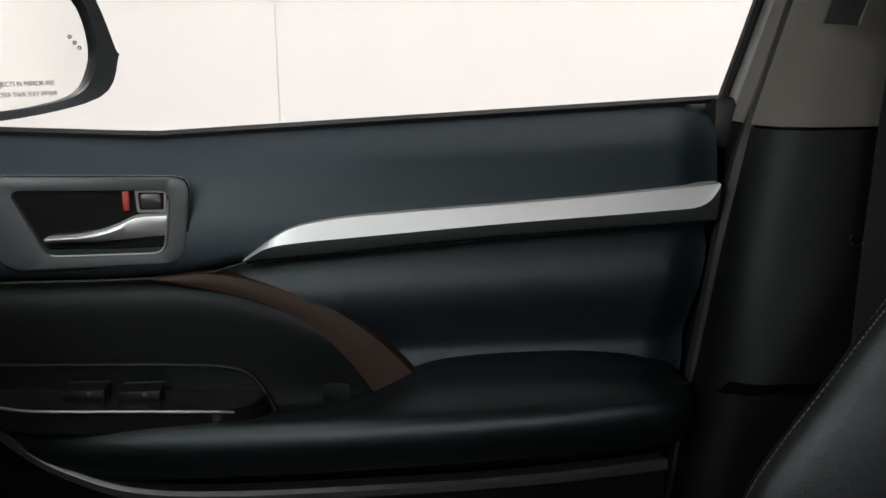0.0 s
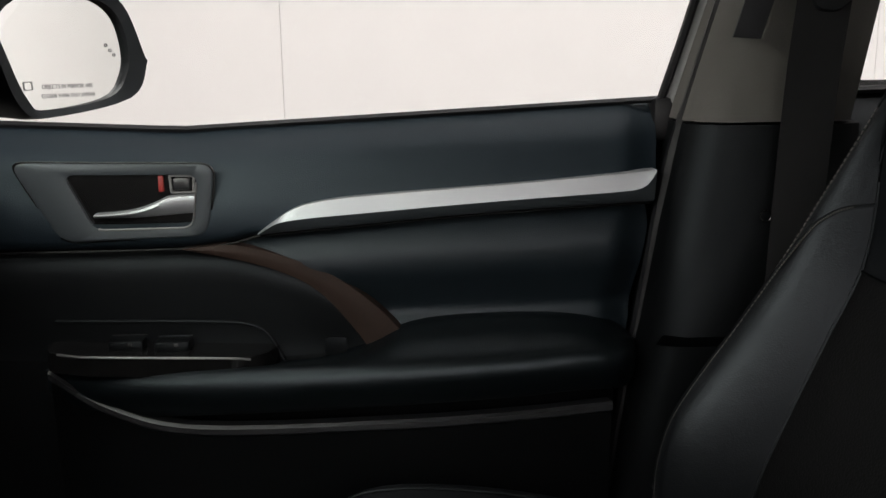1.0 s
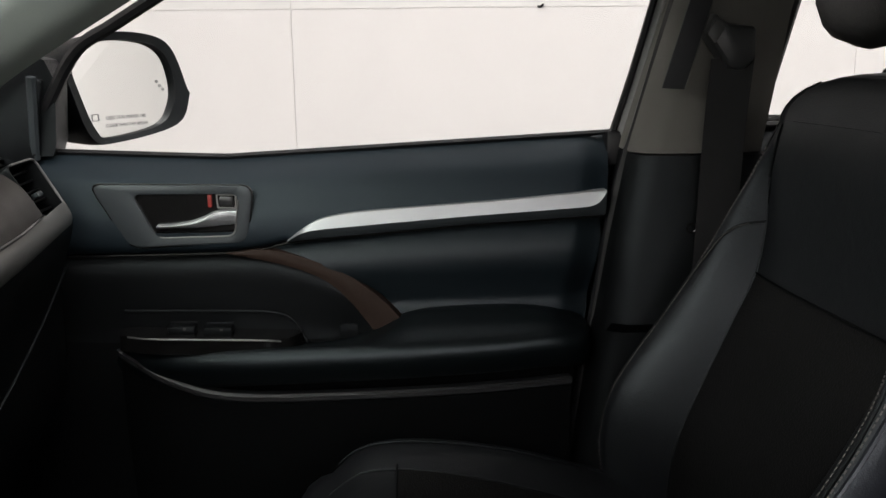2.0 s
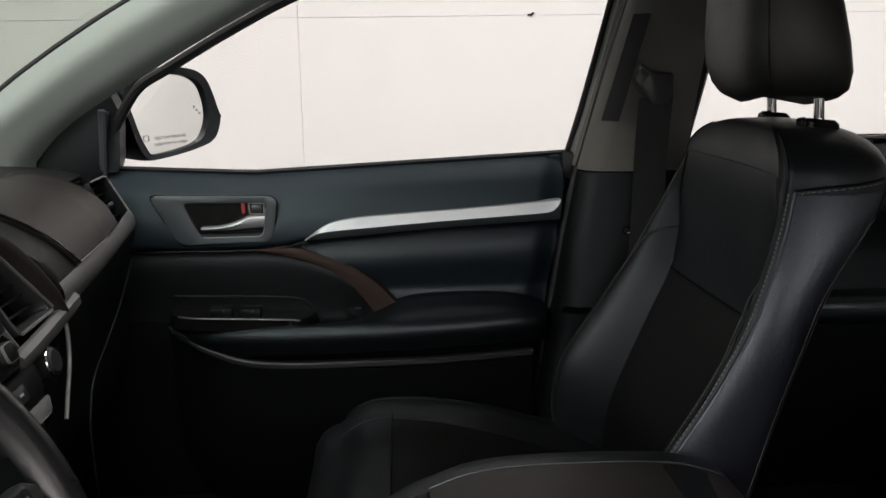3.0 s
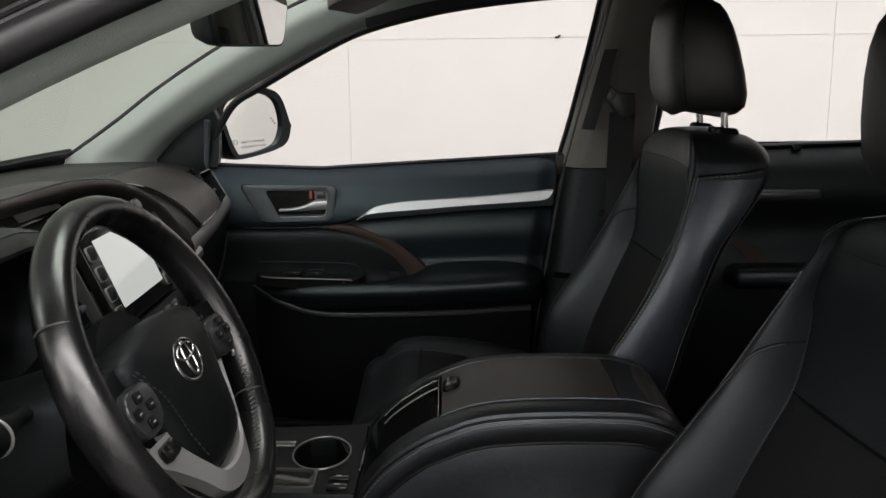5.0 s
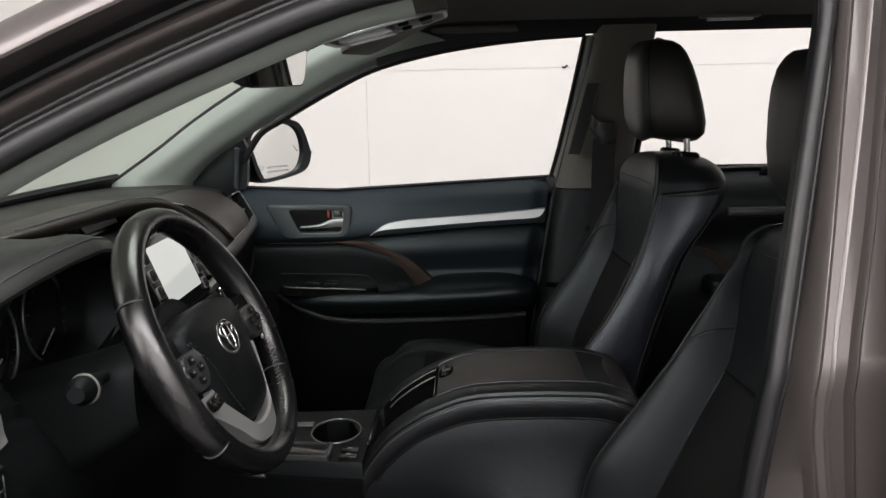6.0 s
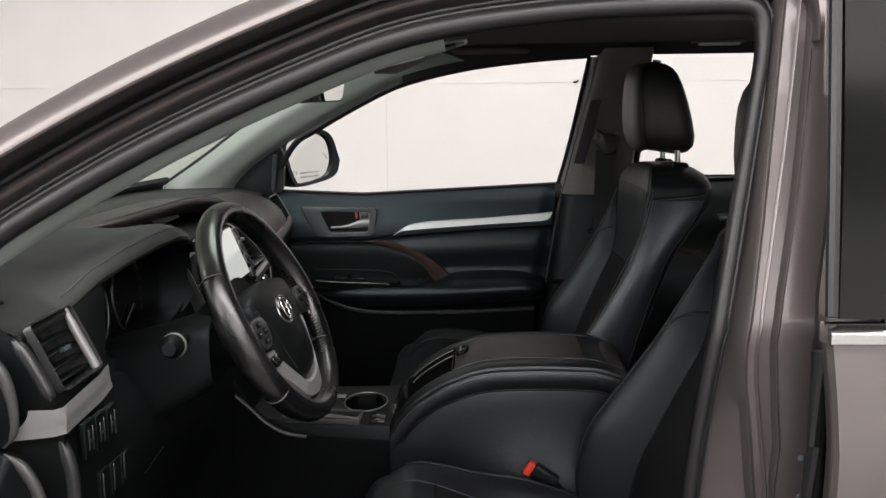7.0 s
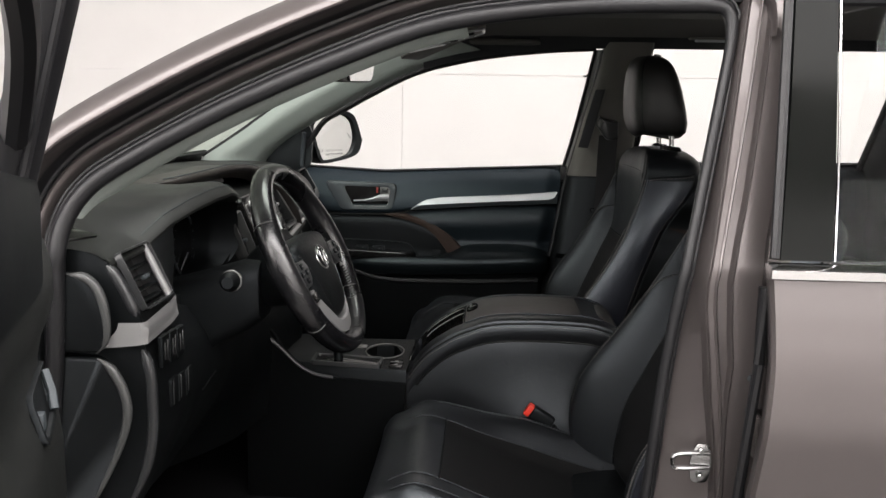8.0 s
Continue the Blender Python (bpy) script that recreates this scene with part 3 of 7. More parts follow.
def front_door(s=1):
    door = thing("passenger_door", "closed front car door with dark trim, silver strip and armrest", "car door", at=(0, 0, 0.5))
    inv = Matrix.Translation((0, 0, -0.5))

    def add(name, bm, mat, label="", parent=None):
        bmesh.ops.transform(bm, matrix=inv, verts=bm.verts)
        return part(name, bm, mat, parent or door, label)

    def xr(z):
        return lerp([(0.5, 0.19), (0.66, 0.222), (0.82, 0.247), (0.91, 0.258), (1.02, 0.276), (1.14, 0.287)], z)

    def end(x, z):
        """The trim turns away to the pillar at its rear edge."""
        return 0.018 * ease(0.045, 0.0, xr(z) - x)

    UNDER = [(-0.56, 0.983), (-0.393, 0.983), (-0.25, 0.984), (-0.198, 0.989), (-0.172, 0.996), (-0.083, 1.0035), (0.076, 1.0155), (0.29, 1.0265)]
    MIDDLE = [(-0.255, 0.983), (-0.195, 0.978), (-0.138, 0.961), (-0.095, 0.938), (-0.062, 0.908), (-0.037, 0.874), (-0.030, 0.85)]
    cut = [(-0.375, -0.234), (1.008, 1.068)]
    # upper trim: a roll under the glass and a flatter field round the handle and the strip
    bm = bmesh.new()
    rows = []
    for i in range(31):
        f = i / 30
        row = []
        for j in range(97):
            u = j / 96
            x = -0.56 + (0.283 + 0.56) * u
            top, low = zb(x), glide(UNDER, x)
            z = top + (low - top) * f
            x = -0.56 + (xr(z) + 0.56) * u
            y = glide(DOOR_D, top - z) + 0.010 * ease(0.93, 1.0, f) ** 2
            row.append((x, y + end(x, z), z))
        rows.append(row)
    sheet(rows, bm=bm)
    gone = [f for f in bm.faces if cut[0][0] + 0.004 < f.calc_center_median().x < cut[0][1] - 0.004 and cut[1][0] + 0.004 < f.calc_center_median().z < cut[1][1] - 0.004]
    bmesh.ops.delete(bm, geom=gone, context="FACES")
    add("upper_trim", bm, UPPER, "dark soft upper door trim")
    # padded insert behind the inlay, and the plainer panel before it
    PADDED = [(0.0, 0.776), (0.05, 0.768), (0.16, 0.759), (0.32, 0.753), (0.50, 0.755), (0.70, 0.766), (0.86, 0.772), (1.0, 0.764)]

    def pad_y(x, z):
        top = glide(UNDER, x)
        return glide(PADDED, min(1.0, max(0.0, (top - z) / (top - 0.885))))
    rows = []
    for i in range(29):
        f = i / 28
        row = []
        for j in range(73):
            x0 = -0.245 + (0.272 + 0.245) * j / 72
            top = glide(UNDER, x0) - 0.002
            low = max(0.858, glide(MIDDLE, x0)) if x0 < -0.03 else 0.858
            z = top + (low - top) * f
            x = min(x0, xr(z))
            row.append((x, pad_y(x, z) + end(x, z), z))
        rows.append(row)
    add("insert_panel", sheet(rows), SOFT, "dark blue-grey padded door insert")
    rows = []
    for i in range(21):
        f = i / 20
        row = []
        for j in range(57):
            x = -0.56 + 0.53 * j / 56
            top = min(glide(UNDER, x) - 0.002, glide(MIDDLE, x) if x > -0.255 else 2.0)
            z = top + (0.838 - top) * f
            y = glide([(0.0, 0.772), (0.04, 0.763), (0.14, 0.756), (0.4, 0.757), (0.75, 0.760), (1.0, 0.757)], f)
            row.append((x, y, z))
        rows.append(row)
    add("armrest_surround", sheet(rows), HARD, "black panel round the armrest switches")
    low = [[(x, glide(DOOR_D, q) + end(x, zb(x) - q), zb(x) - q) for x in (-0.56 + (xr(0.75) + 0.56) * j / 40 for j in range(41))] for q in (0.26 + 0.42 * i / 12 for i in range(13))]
    add("lower_panel", sheet(low), DEEP, "lower door panel, its shade put into the black")
    add("door_shell", slab([(-0.58, 0.46), (0.28, 0.46), (0.34, 1.118), (-0.58, 1.10)], 0.05, side(0.826)), HARD)
    # handle recess
    o = rounded([(-0.433, 1.082), (-0.214, 1.077), (-0.225, 0.998), (-0.384, 0.994)], 0.018, 6)
    i = rounded([(-0.377, 1.068), (-0.233, 1.066), (-0.241, 1.008), (-0.348, 1.007)], 0.012, 6)
    wide = [(u + (u + 0.31) * 0.022, v + (v - 1.038) * 0.045) for u, v in o]
    add("surround_joint", frame_between(wide, o, -0.0005, side(0.7545), back=0.004), GLOSSY, "dark joint round the handle plate")
    add("handle_surround", frame_between(o, i, -0.0045, side(0.756), back=0.03), DULL, "dull grey handle surround")
    add("cup_edge", tube([side(0.7515)(u, v, 0) for u, v in i[12:24]], 0.0012, 6), GREY, "thin bright lower edge of the handle cup")
    cup = [[side(0.758)(u, v, w) for u, v in i] for w in (0.0, 0.035)]
    add("handle_cup", loft(cup, True), GLOSSY)
    top = spline([(u, v, 0) for u, v in [(-0.345, 1.0255), (-0.323, 1.0265), (-0.300, 1.030), (-0.281, 1.0365), (-0.264, 1.0435), (-0.237, 1.0450)]], 4)
    low = spline([(u, v, 0) for u, v in [(-0.345, 1.0205), (-0.324, 1.0205), (-0.300, 1.0205), (-0.282, 1.0215), (-0.262, 1.0225), (-0.239, 1.0235)]], 4)
    rows = []
    for a, b in zip(top, low):
        h = min(0.005, (a.y - b.y) * 0.35)
        reach = 0.7435 + 0.006 * ease(-0.30, -0.245, a.x)
        rows.append([Vector((a.x, 0.766, a.y)), Vector((a.x, reach + 0.006, a.y)), Vector((a.x, reach + 0.001, a.y - h * 0.4)), Vector((a.x, reach, a.y - h)), Vector((b.x, reach + 0.003, b.y + h * 0.8)), Vector((b.x, reach + 0.007, b.y)), Vector((b.x, 0.766, b.y))])
    add("door_lever", loft(rows), SILVER, "satin silver door lever")
    add("lock_button", box(-0.251, 0.759, 1.056, 0.020, 0.012, 0.015, 0.004), SATIN)
    add("lock_frame", frame_between(rounded([(-0.265, 1.0665), (-0.236, 1.0660), (-0.237, 1.0455), (-0.264, 1.0455)], 0.003), rounded([(-0.262, 1.064), (-0.239, 1.0635), (-0.240, 1.048), (-0.261, 1.048)], 0.002), -0.003, side(0.757)), GREY)
    add("lock_marker", box(-0.2735, 0.759, 1.0565, 0.006, 0.008, 0.018, 0.001), DARK_RED, "red unlocked marker")
    # silver strip: bright upper facet; the lower one's shade put in as dull grey
    TOP = [(-0.170, 1.0005), (-0.149, 1.016), (-0.128, 1.0285), (-0.102, 1.0350), (-0.06, 1.0400), (0.127, 1.0515), (0.273, 1.063)]
    FACET = [(-0.170, 0.9995), (-0.148, 1.0115), (-0.12, 1.0160), (-0.082, 1.019), (0.074, 1.030), (0.235, 1.0395), (0.254, 1.0420), (0.2655, 1.0490), (0.273, 1.0620)]
    bright, dull = [], []
    for k in range(91):
        x = -0.170 + 0.443 * k / 90
        t, f, b = glide(TOP, x), glide(FACET, x), glide(UNDER, x) + 0.0015
        bright.append([(x, 0.766, t), (x, 0.7505, t), (x, 0.7480, t - (t - f) * 0.06), (x, 0.7460, t - (t - f) * 0.5), (x, 0.7440, f), (x, 0.766, f)])
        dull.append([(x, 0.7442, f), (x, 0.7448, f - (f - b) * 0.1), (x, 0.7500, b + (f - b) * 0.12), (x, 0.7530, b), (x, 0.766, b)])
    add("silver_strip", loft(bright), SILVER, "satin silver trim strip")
    add("strip_underside", sheet(dull), DULL, "lower strip facet, its shade put into dull grey")
    add("trim_joint", tube([(x, 0.7565, glide(UNDER, x) - 0.0006) for x in (-0.52 + 0.79 * k / 80 for k in range(81))], 0.0016, 6), GLOSSY, "dark joint under the upper trim")
    # brown wing-shaped inlay
    top = spline([(a, b, 0) for a, b in [(-0.255, 0.9835), (-0.198, 0.9875), (-0.138, 0.972), (-0.085, 0.948), (-0.043, 0.916), (-0.012, 0.884)]], 8)
    low = spline([(a, b, 0) for a, b in [(-0.255, 0.9825), (-0.191, 0.968), (-0.139, 0.950), (-0.107, 0.929), (-0.081, 0.900), (-0.054, 0.862)]], 8)
    rows = []
    for a, b in zip(top, low):
        rows.append([])
        for f in (0, 0.06, 0.3, 0.5, 0.7, 0.94, 1):
            x, z = a.x + (b.x - a.x) * f, a.y + (b.y - a.y) * f
            rows[-1].append((x, 0.7515 + (0.0 if 0 < f < 1 else 0.010) + 0.004 * abs(f - 0.5), z))
    add("brown_inlay", sheet(rows, 0.004, (0, 1, 0)), BROWN, "dark brown curved inlay")
    # armrest: a shelf that falls to a long rounded front
    rows = []
    for k in range(61):
        x = -0.415 + 0.668 * k / 60
        back = glide([(-0.415, 0.850), (-0.30, 0.851), (-0.15, 0.852), (-0.09, 0.858), (-0.05, 0.871), (-0.015, 0.887), (0.03, 0.8945), (0.13, 0.897), (0.19, 0.893), (0.232, 0.883), (0.253, 0.868)], x)
        nose = glide([(-0.415, 0.752), (-0.38, 0.722), (-0.33, 0.702), (-0.25, 0.691), (-0.05, 0.686), (0.19, 0.688), (0.235, 0.703), (0.253, 0.735)], x)
        zr = glide([(-0.415, 0.846), (-0.30, 0.8545), (-0.1, 0.860), (0.0, 0.8635), (0.12, 0.869), (0.2, 0.8735), (0.253, 0.866)], x)
        sec = [(x, 0.80, back), (x, 0.768, back), (x, 0.750, back - 0.002), (x, nose * 0.45 + 0.750 * 0.55, back * 0.5 + zr * 0.5 + 0.001), (x, nose + 0.016, zr + 0.0025), (x, nose + 0.006, zr - 0.002), (x, nose + 0.001, zr - 0.010), (x, nose + 0.001, zr - 0.022), (x, nose + 0.010, zr - 0.042), (x, nose + 0.028, zr - 0.054), (x, 0.80, zr - 0.060)]
        rows.append([Vector(p) for p in spline(sec, 3)])
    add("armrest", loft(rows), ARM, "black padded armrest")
    # switch shelf in the front of the armrest
    sw = rounded([(-0.405, 0.758), (-0.150, 0.758), (-0.166, 0.720), (-0.195, 0.704), (-0.350, 0.701), (-0.400, 0.715)], 0.012)

    def shelf(u):
        return 0.8785 - 0.045 * (u + 0.352)
    add("switch_panel", loft([[Vector((u, v, shelf(u) + h)) for u, v in sw] for h in (-0.022, -0.004, 0.0)]), GLOSSY, "gloss black switch shelf")
    add("switch_edge", tube(spline([(-0.385, 0.708, shelf(-0.385)), (-0.352, 0.7005, shelf(-0.352)), (-0.27, 0.702, shelf(-0.27)), (-0.20, 0.7035, shelf(-0.20)), (-0.180, 0.710, shelf(-0.18) - 0.003)], 5), 0.0014, 6), GREY, "thin bright edge")
    add("recess_edge", tube(spline([(-0.40, 0.7545, 0.904), (-0.245, 0.754, 0.900), (-0.185, 0.753, 0.895), (-0.163, 0.752, 0.880), (-0.148, 0.750, 0.852)], 6), 0.0022, 8), HARD, "rounded edge of the switch recess")
    for x in (-0.318, -0.268):
        b = add("window_switch", box(x, 0.738, shelf(x) + 0.004, 0.038, 0.022, 0.012, 0.003), HARD)
        add("switch_rim", box(x, 0.7470, shelf(x) + 0.0112, 0.038, 0.0010, 0.0008, 0), DULL if x > -0.3 else SATIN, parent=b)
        add("switch_mark", box(x + 0.005, 0.7268, shelf(x) + 0.0065, 0.004, 0.0008, 0.0035, 0), ASH, parent=b)
    add("cap", slab(rounded([(-0.102, 0.877), (-0.077, 0.8765), (-0.078, 0.856), (-0.103, 0.856)], 0.004), 0.004, side(0.7545), 0.001), HARD, "small square screw cap")
    # map pocket with its pale lip
    lip = spline([(-0.405, 0.728, 0.852), (-0.335, 0.705, 0.818), (-0.238, 0.697, 0.7945), (-0.02, 0.697, 0.7935), (0.12, 0.700, 0.798), (0.222, 0.710, 0.802)], 7)
    rows = []
    for p in lip:
        rows.append([(p.x, p.y + 0.03, p.z - 0.002), (p.x, p.y + 0.004, p.z + 0.003), (p.x, p.y, p.z), (p.x, p.y, p.z - 0.006), (p.x, p.y + 0.006, p.z - 0.010)])
    add("pocket_lip", sheet(rows), SATIN, "dark grey lip of the door pocket")
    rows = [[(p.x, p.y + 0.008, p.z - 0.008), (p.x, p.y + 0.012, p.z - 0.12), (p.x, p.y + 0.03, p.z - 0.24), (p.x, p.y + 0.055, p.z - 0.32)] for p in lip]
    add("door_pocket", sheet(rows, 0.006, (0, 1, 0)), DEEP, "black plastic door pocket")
    # window frame, glass and waist seal
    edge = spline([(x, 0.80 - lean(z), z) for x, z in TOPLINE], 5)
    add("upper_window_frame", tube([(p.x, p.y + 0.012, p.z + 0.006) for p in edge], 0.009, 8), RUBBER)
    back = [(0.296, 0.806, 1.132), (0.318, 0.786, 1.22), (0.346, 0.745, 1.36), (0.368, 0.706, 1.482)]
    add("rear_window_frame", sheet([[(x - 0.004, y + 0.006, z), (x + 0.006, y - 0.008, z), (x + 0.026, y - 0.012, z), (x + 0.034, y + 0.01, z)] for x, y, z in spline(back, 5)], 0.004, (0, 1, 0)), ARGENT, "grey window frame")
    add("frame_gasket", tube([(x - 0.005, y + 0.002, z) for x, y, z in spline(back, 5)], 0.005, 6), RUBBER)
    add("waist_seal", tube([(x, 0.815, zb(x) + 0.001) for x in (-0.53 + 0.83 * k / 24 for k in range(25))], 0.006, 6, flat=0.7), RUBBER)
    g = add("window_pane", sheet([[(x, 0.822 - lean(z), z) for x in (max(lerp([(1.10, -0.53), (1.125, -0.53), (1.19, -0.475), (1.283, -0.385), (1.357, -0.27), (1.414, -0.15), (1.448, -0.02), (1.466, 0.10), (1.478, 0.24), (1.485, 0.36)], z), -0.53) * (1 - q / 6) + lerp([(1.10, 0.295), (1.485, 0.372)], z) * q / 6 for q in range(7))] for z in (1.10 + 0.383 * k / 12 for k in range(13))]), GLASS, "clear side window")
    g.visible_shadow = False
    add("corner_filler", box(0.305, 0.815, 1.115, 0.045, 0.035, 0.05, 0.006), RUBBER)
    # corner sail at the mirror
    add("mirror_sail", slab(rounded([(-0.64, 1.105), (-0.512, 1.112), (-0.492, 1.224), (-0.540, 1.214), (-0.615, 1.170)], 0.008), 0.02, side(0.782), 0.004), HARD, "black corner trim")
    add("sail_post", tube([(-0.514, 0.790, 1.114), (-0.499, 0.763, 1.226)], 0.0065, 8), DULL, "grey upright strip beside the mirror")
    return door


front_door()


# ---- door mirror ----
def door_mirror():
    m = thing("door_mirror", "black side mirror with etched warning text on its glass", "side mirror", at=(-0.45, 0.95, 1.12))
    inv = Matrix.Translation((0.45, -0.95, -1.12))
    z = Vector((0.82, -0.57, 0.05)).normalized()
    x = Vector((0, 0, 1)).cross(z).normalized()
    y = z.cross(x)

    def place(u, v, w):
        return Vector((-0.449, 1.009, 1.207)) + x * u + y * v + z * w

    def add(name, bm, mat, label="", parent=None):
        bmesh.ops.transform(bm, matrix=inv, verts=bm.verts)
        return part(name, bm, mat, parent or m, label)

    glass = spline([(u, v, 0) for u, v in [(-0.094, 0.034), (-0.045, 0.066), (0.038, 0.067), (0.082, 0.047), (0.097, 0.004), (0.091, -0.034), (0.058, -0.066), (-0.042, -0.079), (-0.066, -0.066), (-0.086, -0.015)]], 5, True)
    outer = spline([(u, v, 0) for u, v in [(-0.110, 0.040), (-0.050, 0.078), (0.040, 0.082), (0.096, 0.060), (0.125, -0.010), (0.128, -0.022), (0.094, -0.070), (-0.040, -0.090), (-0.080, -0.078), (-0.102, -0.020)]], 5, True)
    rings = [[place(p.x * k - d, p.y * k, w) for p in outer] for k, d, w in ((0.45, 0.03, -0.125), (0.78, 0.02, -0.105), (0.95, 0.006, -0.065), (1.0, 0, -0.020), (1.0, 0, 0.002), (0.985, 0, 0.008))]
    rings += [[place(p.x * 1.01, p.y * 1.01, w) for p in glass] for w in (0.005, -0.010)]
    add("housing", loft(rings, False), HARD, "black mirror housing")
    pane = add("mirror_pane", loft([[place(p.x * 1.005, p.y * 1.005, w) for p in glass] for w in (-0.008, -0.004)]), MIRROR, "silvered glass")
    add("mirror_arm", loft([[Vector((a, b, c)) for a, c in ((-0.60, 1.118), (f, 1.118), (f + 0.006, 1.135), (f + 0.012, 1.22), (f, 1.248), (f - 0.03, 1.256), (-0.60, 1.235))] for b, f in ((0.790, -0.490), (0.84, -0.496), (0.90, -0.512), (0.96, -0.535))]), HARD, "black mirror foot")
    # etched words on the glass
    for words, u, v in (("OBJECTS IN MIRROR ARE", 0.0, -0.0500), ("CLOSER THAN THEY APPEAR", 0.0, -0.0620)):
        font = bpy.data.curves.new("etched_words", "FONT")
        font.body, font.align_x, font.align_y, font.size = words, "CENTER", "CENTER", 0.0078
        tmp = new("etched_words", font)
        me = bpy.data.meshes.new_from_object(tmp.evaluated_get(bpy.context.evaluated_depsgraph_get()))
        bpy.data.objects.remove(tmp)
        wide = max(q.co.x for q in me.vertices) - min(q.co.x for q in me.vertices)
        k = (0.078 if "ARE" in words else 0.082) / wide
        for q in me.vertices:
            q.co = inv @ place(u + q.co.x * k, v + q.co.y, -0.0032)
        me.materials.append(ETCH)
        ob = new("etched_words", me)
        ob.parent = m
        ob["label"] = "etched grey warning words"
    icon = rounded([(-0.0065, 0.0055), (0.0065, 0.0055), (0.0065, -0.0055), (-0.0065, -0.0055)], 0.002)
    add("heater_mark", frame_between([(a - 0.059, b - 0.048) for a, b in icon], [(a * 0.8 - 0.059, b * 0.8 - 0.048) for a, b in icon], 0.0006, lambda a, b, c: place(a, b, -0.0035 + c)), ETCH, "etched heater mark")
    for a, b in ((0.068, 0.004), (0.074, -0.003), (0.080, -0.009)):
        add("alert_mark", frame_between([(a + 0.0026 * math.cos(t), b + 0.0026 * math.sin(t)) for t in (math.pi * k / 5 for k in range(10))], [(a + 0.0015 * math.cos(t), b + 0.0015 * math.sin(t)) for t in (math.pi * k / 5 for k in range(10))], 0.0006, lambda u, v, c: place(u, v, -0.0035 + c)), ETCH)
    return m


door_mirror()


# ---- seats ----
def ring_of(cx, cy, cz, hx, hy, n=28, p=3.2, tilt=0.0):
    out = []
    for k in range(n):
        t = 2 * math.pi * k / n
        c, s = math.cos(t), math.sin(t)
        x = hx * math.copysign(abs(c) ** (2 / p), c)
        y = hy * math.copysign(abs(s) ** (2 / p), s)
        out.append(Vector((cx + x, cy + y, cz + tilt * x)))
    return out


def seat(name, label, y0, spec):
    """A front seat on the centre line y0. Heights and lengths of the backrest are shared; spec moves them."""
    st = thing(name, label, "car seat", "front seats", at=(0.2, y0, 0.47))
    flat = Matrix.Translation((-0.2, -y0, -0.47))
    inv = Matrix.Translation((0.24, 0, -0.47)) @ Matrix.Rotation(radians(spec["yaw"]), 4, "Z") @ Matrix.Translation((-0.44, -y0, 0))

    def add(nm, bm, mat, lab="", parent=None, sharp=38):
        bmesh.ops.transform(bm, matrix=inv, verts=bm.verts)
        return part(nm, bm, mat, parent or st, lab, sharp=sharp)

    dz, dx, dl = spec["shift"]

    def at(table, z):
        return glide(table, z - dz)

    def cx(z):
        return at(SEAT_CENTRE, z) + dx + dl * (z - dz - 0.85)

    def seam_at(z):
        return min(0.160, at(SEAT_HALF, z) - 0.022)

    def half(z):
        """Half the section at height z, from the middle round to the back: offset and x."""
        off = dx + dl * (z - dz - 0.85)
        w, xc, xw, xr = at(SEAT_HALF, z), cx(z), at(SEAT_WELT, z) + off + spec["crest"], at(SEAT_REAR, z) + off
        xf = xw - 0.008
        b, d, ln = xc - xf, xw - xf, xr - xw
        m = seam_at(z)
        g = w - 0.010 - m
        return [(0.0, xc + 0.006), (0.35 * m, xc + 0.005), (0.7 * m, xc + 0.002), (0.92 * m, xc), (m, xc + 0.0005), (m + 0.07 * g, xc - 0.10 * b), (m + 0.22 * g, xc - 0.38 * b), (m + 0.48 * g, xc - 0.72 * b), (m + 0.76 * g, xc - 0.93 * b), (m + g, xf), (w - 0.005, xf + 0.20 * d), (w - 0.0015, xf + 0.55 * d), (w, xw),
                (w + 0.003, xw + 0.10 * ln), (w + 0.006, xw + 0.32 * ln), (w + 0.006, xw + 0.6 * ln), (w + 0.001, xw + 0.85 * ln), (w - 0.008, xr), (w - 0.022, xr + 0.014), (w * 0.75, xr + 0.026), (w * 0.4, xr + 0.034), (0.0, xr + 0.036)]

    def front(z, u):
        h = half(z)[:13]
        return lerp(h, min(abs(u), h[-1][0]))

    z0, z1 = 0.585 + dz, 1.168 + dz
    body = []
    for i in range(41):
        z = z0 + (z1 - z0) * i / 40
        h = half(z)
        body.append([Vector((x, y0 - u, z)) for u, x in h] + [Vector((x, y0 + u, z)) for u, x in h[-2:0:-1]])
    top = body[-1]
    mx = sum(p.x for p in top) / len(top) + 0.004
    for a in (8, 18, 29, 41, 53, 65, 76, 85):
        c, s = math.cos(radians(a)), math.sin(radians(a))
        body.append([Vector((mx + (p.x - mx) * c ** 0.62 + 0.004 * s, y0 + (p.y - y0) * (0.08 + 0.92 * c), z1 + 0.058 * s)) for p in top])
    for ring_ in body:
        for p in ring_:
            p.x += 0.0016 * noise.noise(Vector((p.y * 9 + y0, p.z * 11, 2.0)))
    add("backrest", loft(body), HIDE, "black leather backrest with raised bolsters", sharp=50)
    # side panels carry the doorway's light as a brighter, bluish leather
    for s in (-1, 1):
        rows = []
        for i in range(30):
            z = z0 + 0.06 + (1.152 + dz - z0 - 0.06) * i / 29
            rows.append([(x, y0 + s * (u + 0.0018), z) for u, x in half(z)[12:18]])
        add("side_panel", sheet(rows, 0.003, (0, -s, 0)), LEATHER, "leather side panel, lit tone put into its colour")
    # perforated centre, with a plain leather panel above it
    zt, zl = 0.990 + dz, 0.66 + dz
    rows = []
    for i in range(19):
        t = i / 18
        row = []
        for k in range(15):
            f = -1 + k / 7
            z = zl + (zt - zl - 0.004 * (1 - f * f) * t) * t
            u = f * 0.988 * seam_at(z)
